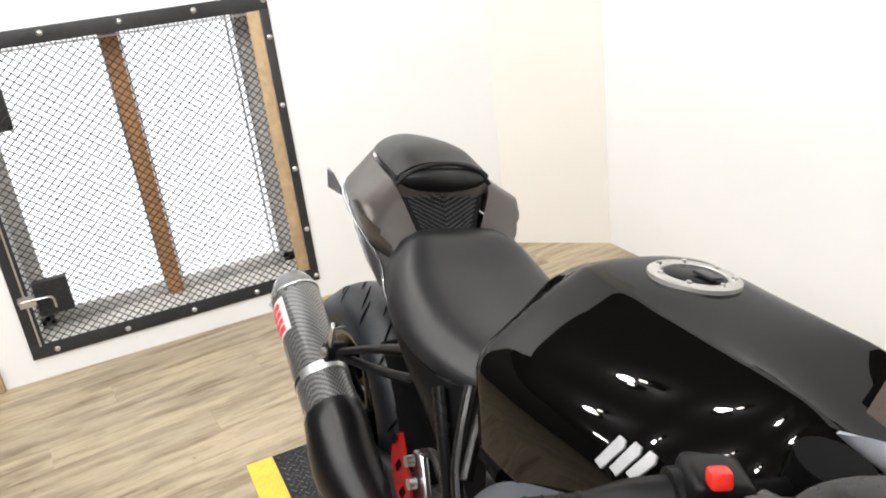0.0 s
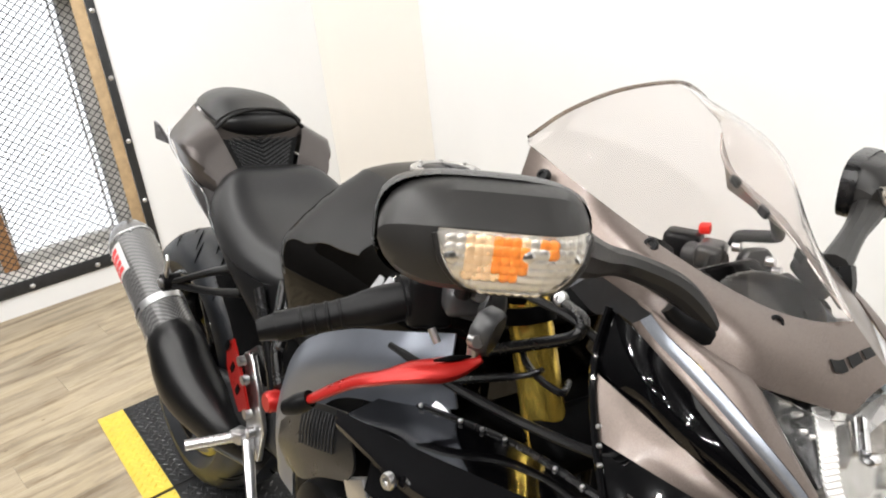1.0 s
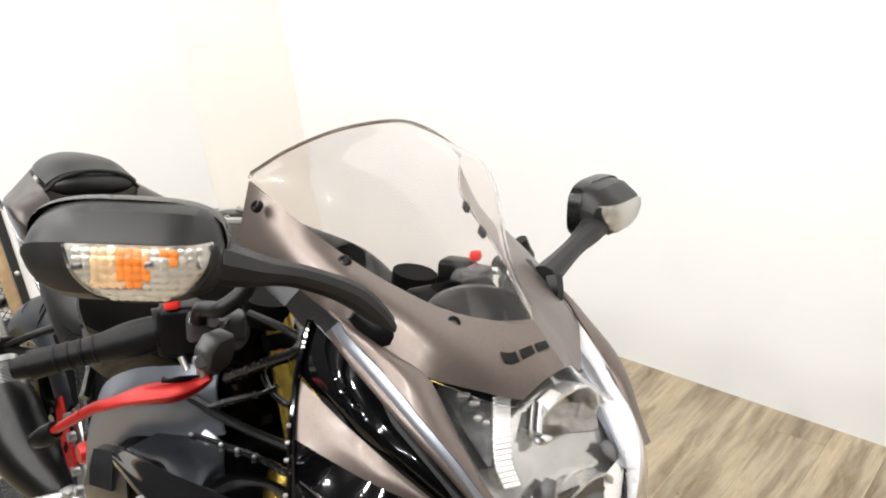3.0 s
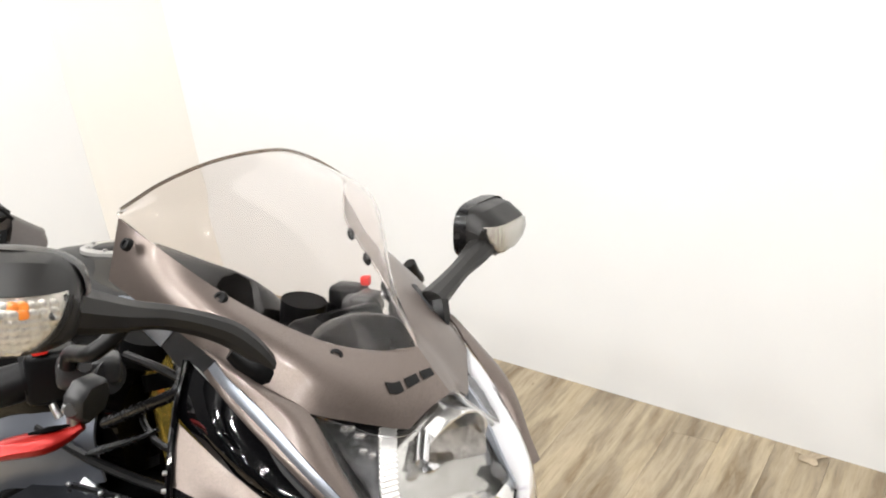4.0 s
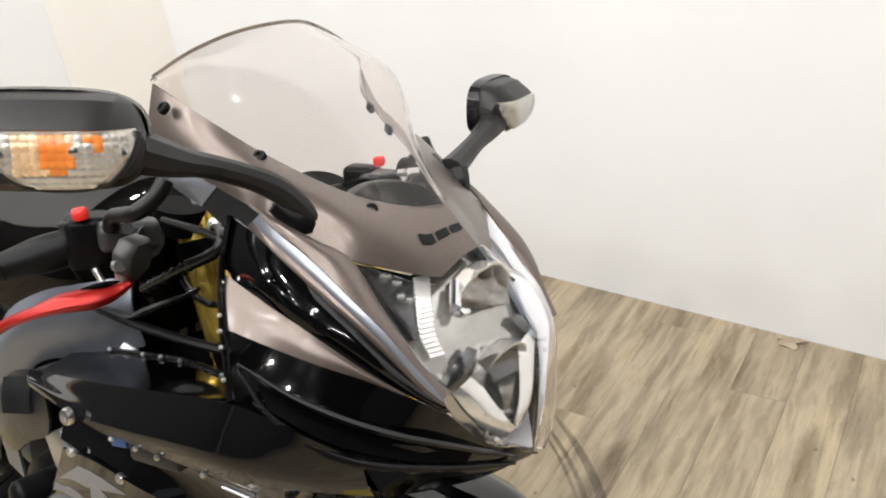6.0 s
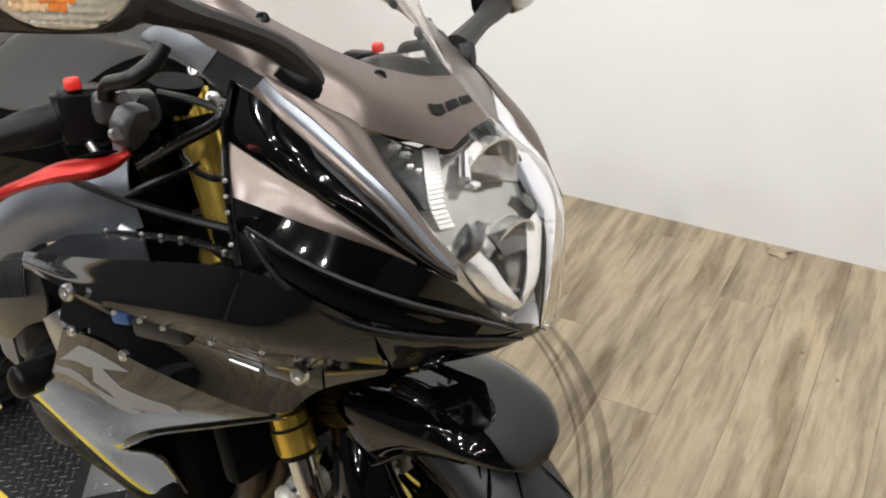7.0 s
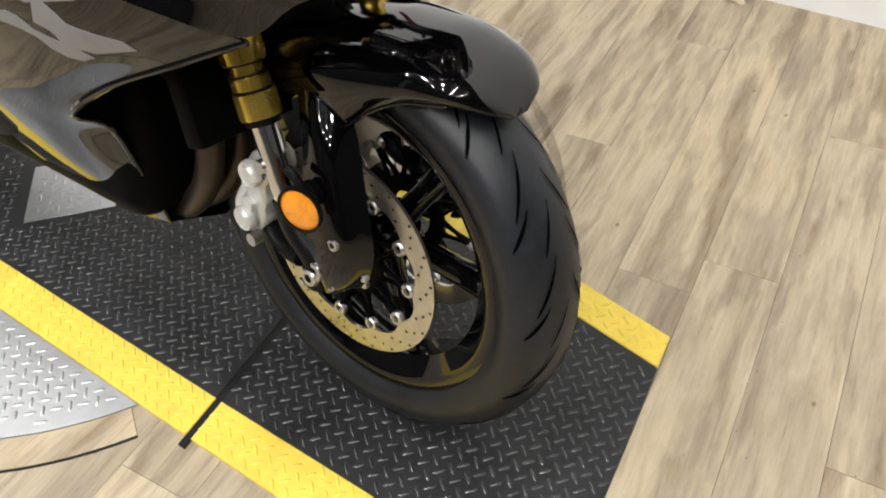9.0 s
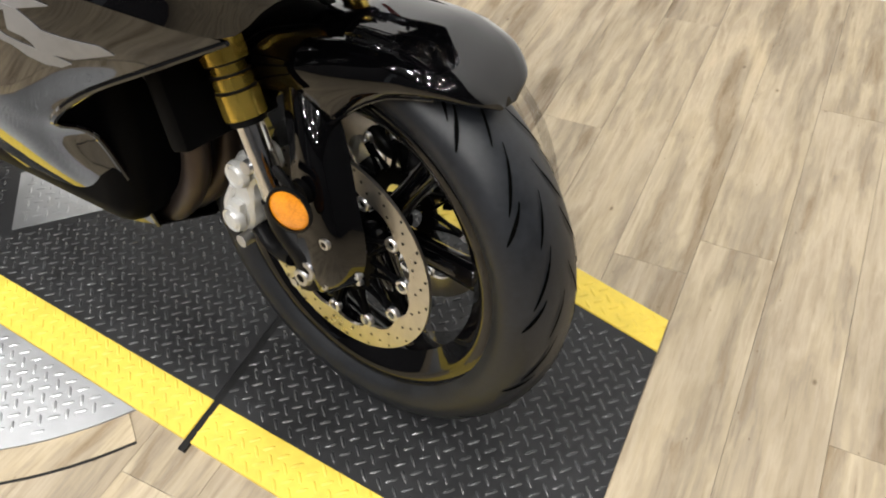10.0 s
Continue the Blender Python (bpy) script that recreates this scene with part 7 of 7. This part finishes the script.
rw, rput = wheel(0.315, 0.090, 0.222, 0.072, rear_place, "rear_wheel")
rput("brake_disc", lathe([(0.11, -0.105), (0.11, -0.1), (0.07, -0.1), (0.07, -0.105)], 48, closed=True), DISC, rw, "rear brake disc")
bp("rear_caliper", box((0.07, 0.035, 0.045), at((-1.27, -0.115, 0.36), 0, 20), 0.008, 2), CALIPER, swing, "rear brake caliper")
bp("shock_reservoir", rod((-0.78, -0.06, 0.60), (-0.92, -0.04, 0.62), 0.024, 20), STEEL, None, "rear shock reservoir")

# -- exhaust --
E0, E1 = Vector((-1.058, -0.192, 0.486)), Vector((-1.400, -0.178, 0.600))
ED = (E1 - E0).normalized()


def can_ring(u, k=1.0):
    """A flattened triangular ring of the silencer at u along it."""
    side = Vector((0, -1, 0))
    up = ED.cross(side) * -1
    out = []
    for i in range(28):
        a = 2 * math.pi * i / 28
        r = 0.055 * (1 + 0.07 * math.cos(3 * a + 0.6)) * k
        out.append(E0 + ED * u + side * math.cos(a) * r * 0.88 + up * math.sin(a) * r)
    return out


L_CAN = (E1 - E0).length
can = bp("silencer", grid([can_ring(u * L_CAN) for u in [k / 12 for k in range(13)]] + [can_ring(L_CAN + 0.02, 0.93), can_ring(L_CAN + 0.05, 0.72), can_ring(L_CAN + 0.062, 0.55), can_ring(L_CAN + 0.05, 0.5)], closed=True, cap=True), CARBON, None, "carbon fibre silencer")
for u, w in ((0.117, 0.022), (L_CAN - 0.004, 0.005)):
    bp("silencer_band", grid([can_ring(u - w / 2, 1.0), can_ring(u - w / 2, 1.03), can_ring(u + w / 2, 1.03), can_ring(u + w / 2, 1.0)], closed=True), STEEL, can, "polished steel band")
for k in range(5):
    p = can_ring(L_CAN - 0.01, 1.035)[(k * 2 + 22) % 28]
    bp("rivet", ball(p, 0.004, u=8, v=6), STEEL, can)
def can_patch(u0, u1, i0, i1, k):
    rows = []
    for j in range(7):
        r = can_ring(u0 + (u1 - u0) * j / 6, k)
        rows.append([r[i % 28] for i in range(i0, i1 + 1)])
    return thicken(grid(rows), 0.0006, tuple(E0 + ED * 0.2))


bp("band_slot", can_patch(0.113, 0.121, -2, 2, 1.034), INK, can, "dark slot in the steel band")
bp("band_clip", can_patch(0.030, 0.048, -1, 1, 1.02), STEEL, can, "bright clip at the silencer's base")
bp("silencer_label", can_patch(0.240, 0.335, -3, 2, 1.012), WHITEINK, can, "white maker's label with unreadable red lettering")
for k in range(4):
    bp("label_bar", can_patch(0.248 + 0.021 * k, 0.263 + 0.021 * k, -2, 1, 1.02), REDINK, can)
pipe = bp("link_pipe", tube([E0 + ED * 0.03, E0 + ED * 0.004, (-1.040, -0.191, 0.462), (-1.008, -0.184, 0.428), (-0.962, -0.170, 0.398), (-0.915, -0.148, 0.366), (-0.86, -0.10, 0.32)], [0.054, 0.057, 0.058, 0.050, 0.040, 0.030, 0.024], 24, 30, flat=1.05), worn("black_ceramic_coating", (0.0035, 0.0035, 0.0038), 0.30, 0.0, scale=60, vary=0.25, spec=0.35), None, "satin black exhaust link pipe")
brk = bp("hanger_bracket", join(tube([(-1.125, -0.178, 0.605), (-1.03, -0.150, 0.650), (-0.93, -0.128, 0.690)], [0.012, 0.012, 0.016], 10, 12, flat=0.6), tube([(-1.125, -0.178, 0.600), (-1.02, -0.148, 0.618), (-0.90, -0.125, 0.650)], [0.012, 0.011, 0.014], 10, 12, flat=0.6), rod((-1.130, -0.165, 0.605), (-1.130, -0.200, 0.605), 0.017, 16)), SATIN, None, "black silencer hanger bracket")
bp("hanger_bolt", rod((-1.130, -0.195, 0.605), (-1.130, -0.206, 0.605), 0.009, 12), STEEL, brk)
bp("hanger_plate", prism([(0, 0), (0.014, 0.002), (0.006, 0.062), (-0.006, 0.070)], 0.006, at((-1.138, -0.196, 0.600), 0, 22, 0), 0.001), STEEL, brk, "bright hanger plate")

# -- rear sets --
rs = bp("rearset_plate", prism([(-0.02, -0.09), (0.03, -0.10), (0.05, -0.03), (0.03, 0.04), (0.0, 0.10), (-0.03, 0.09), (-0.02, 0.0)], 0.010, at((-0.835, -0.142, 0.465)), 0.002), STEEL, None, "machined aluminium rear-set plate")
bp("heel_guard", loft([[(-0.925, -0.150, 0.548), (-0.915, -0.152, 0.500), (-0.865, -0.152, 0.440)], [(-0.892, -0.152, 0.572), (-0.855, -0.156, 0.540), (-0.815, -0.156, 0.470)]], 12, 3, 0.004, 0, (-0.87, 0, 0.5)), RED, rs, "red anodised heel guard")
for k in range(3):
    p = (-0.905 + 0.022 * k, -0.156, 0.555 - 0.034 * k)
    bp("guard_slot", box((0.012, 0.002, 0.022), at(p, 0, 35), 0.0008, 1), DARK, rs)
for p in ((-0.853, -0.146, 0.545), (-0.838, -0.146, 0.515), (-0.826, -0.146, 0.455), (-0.812, -0.146, 0.425)):
    bp("plate_bolt", rod(p, (p[0], p[1] - 0.012, p[2]), 0.009, 14), STEEL, rs)
peg = bp("footpeg", join(rod((-0.845, -0.145, 0.402), (-0.883, -0.242, 0.388), 0.0095, 14), box((0.030, 0.03, 0.022), at((-0.848, -0.155, 0.402), 0, 0, 20), 0.004, 2)), STEEL, rs, "knurled aluminium footpeg")
for k in range(9):
    p = Vector((-0.855, -0.170, 0.3985)).lerp(Vector((-0.883, -0.240, 0.388)), k / 8)
    bp("peg_ridge", lathe([(0.0094, -0.0022), (0.0106, 0.0), (0.0094, 0.0022)], 14, Matrix.Translation(p) @ Vector((-0.038, -0.097, -0.014)).to_track_quat("Y", "Z").to_matrix().to_4x4()), STEEL, peg)
ped = bp("brake_pedal", tube([(-0.825, -0.150, 0.405), (-0.80, -0.158, 0.365), (-0.755, -0.172, 0.325), (-0.72, -0.178, 0.315)], [0.011, 0.010, 0.009, 0.009], 10, 20, flat=0.6), STEEL, rs, "aluminium brake pedal")
bp("pedal_peg", rod((-0.722, -0.176, 0.315), (-0.735, -0.225, 0.312), 0.008, 12), STEEL, ped)
bp("brake_switch_hose", tube([(-0.845, -0.135, 0.56), (-0.80, -0.14, 0.585), (-0.74, -0.15, 0.575), (-0.68, -0.14, 0.55)], 0.007, 8, 20), HOSE, rs)
bp("red_cap", lathe([(0.0, 0.012), (0.014, 0.012), (0.017, 0.006), (0.017, -0.01)], 20, at((-0.653, -0.186, 0.570), 180)), RED, None, "red anodised oil filler cap")
st = bp("side_stand", tube([(-0.60, 0.14, 0.30), (-0.64, 0.24, 0.16), (-0.66, 0.305, 0.075)], 0.012, 10, 14), DARK, None, "black side stand")
bp("stand_foot", box((0.05, 0.045, 0.010), at((-0.665, 0.31, 0.070), -13), 0.003, 2), DARK, st)

lay_planks()
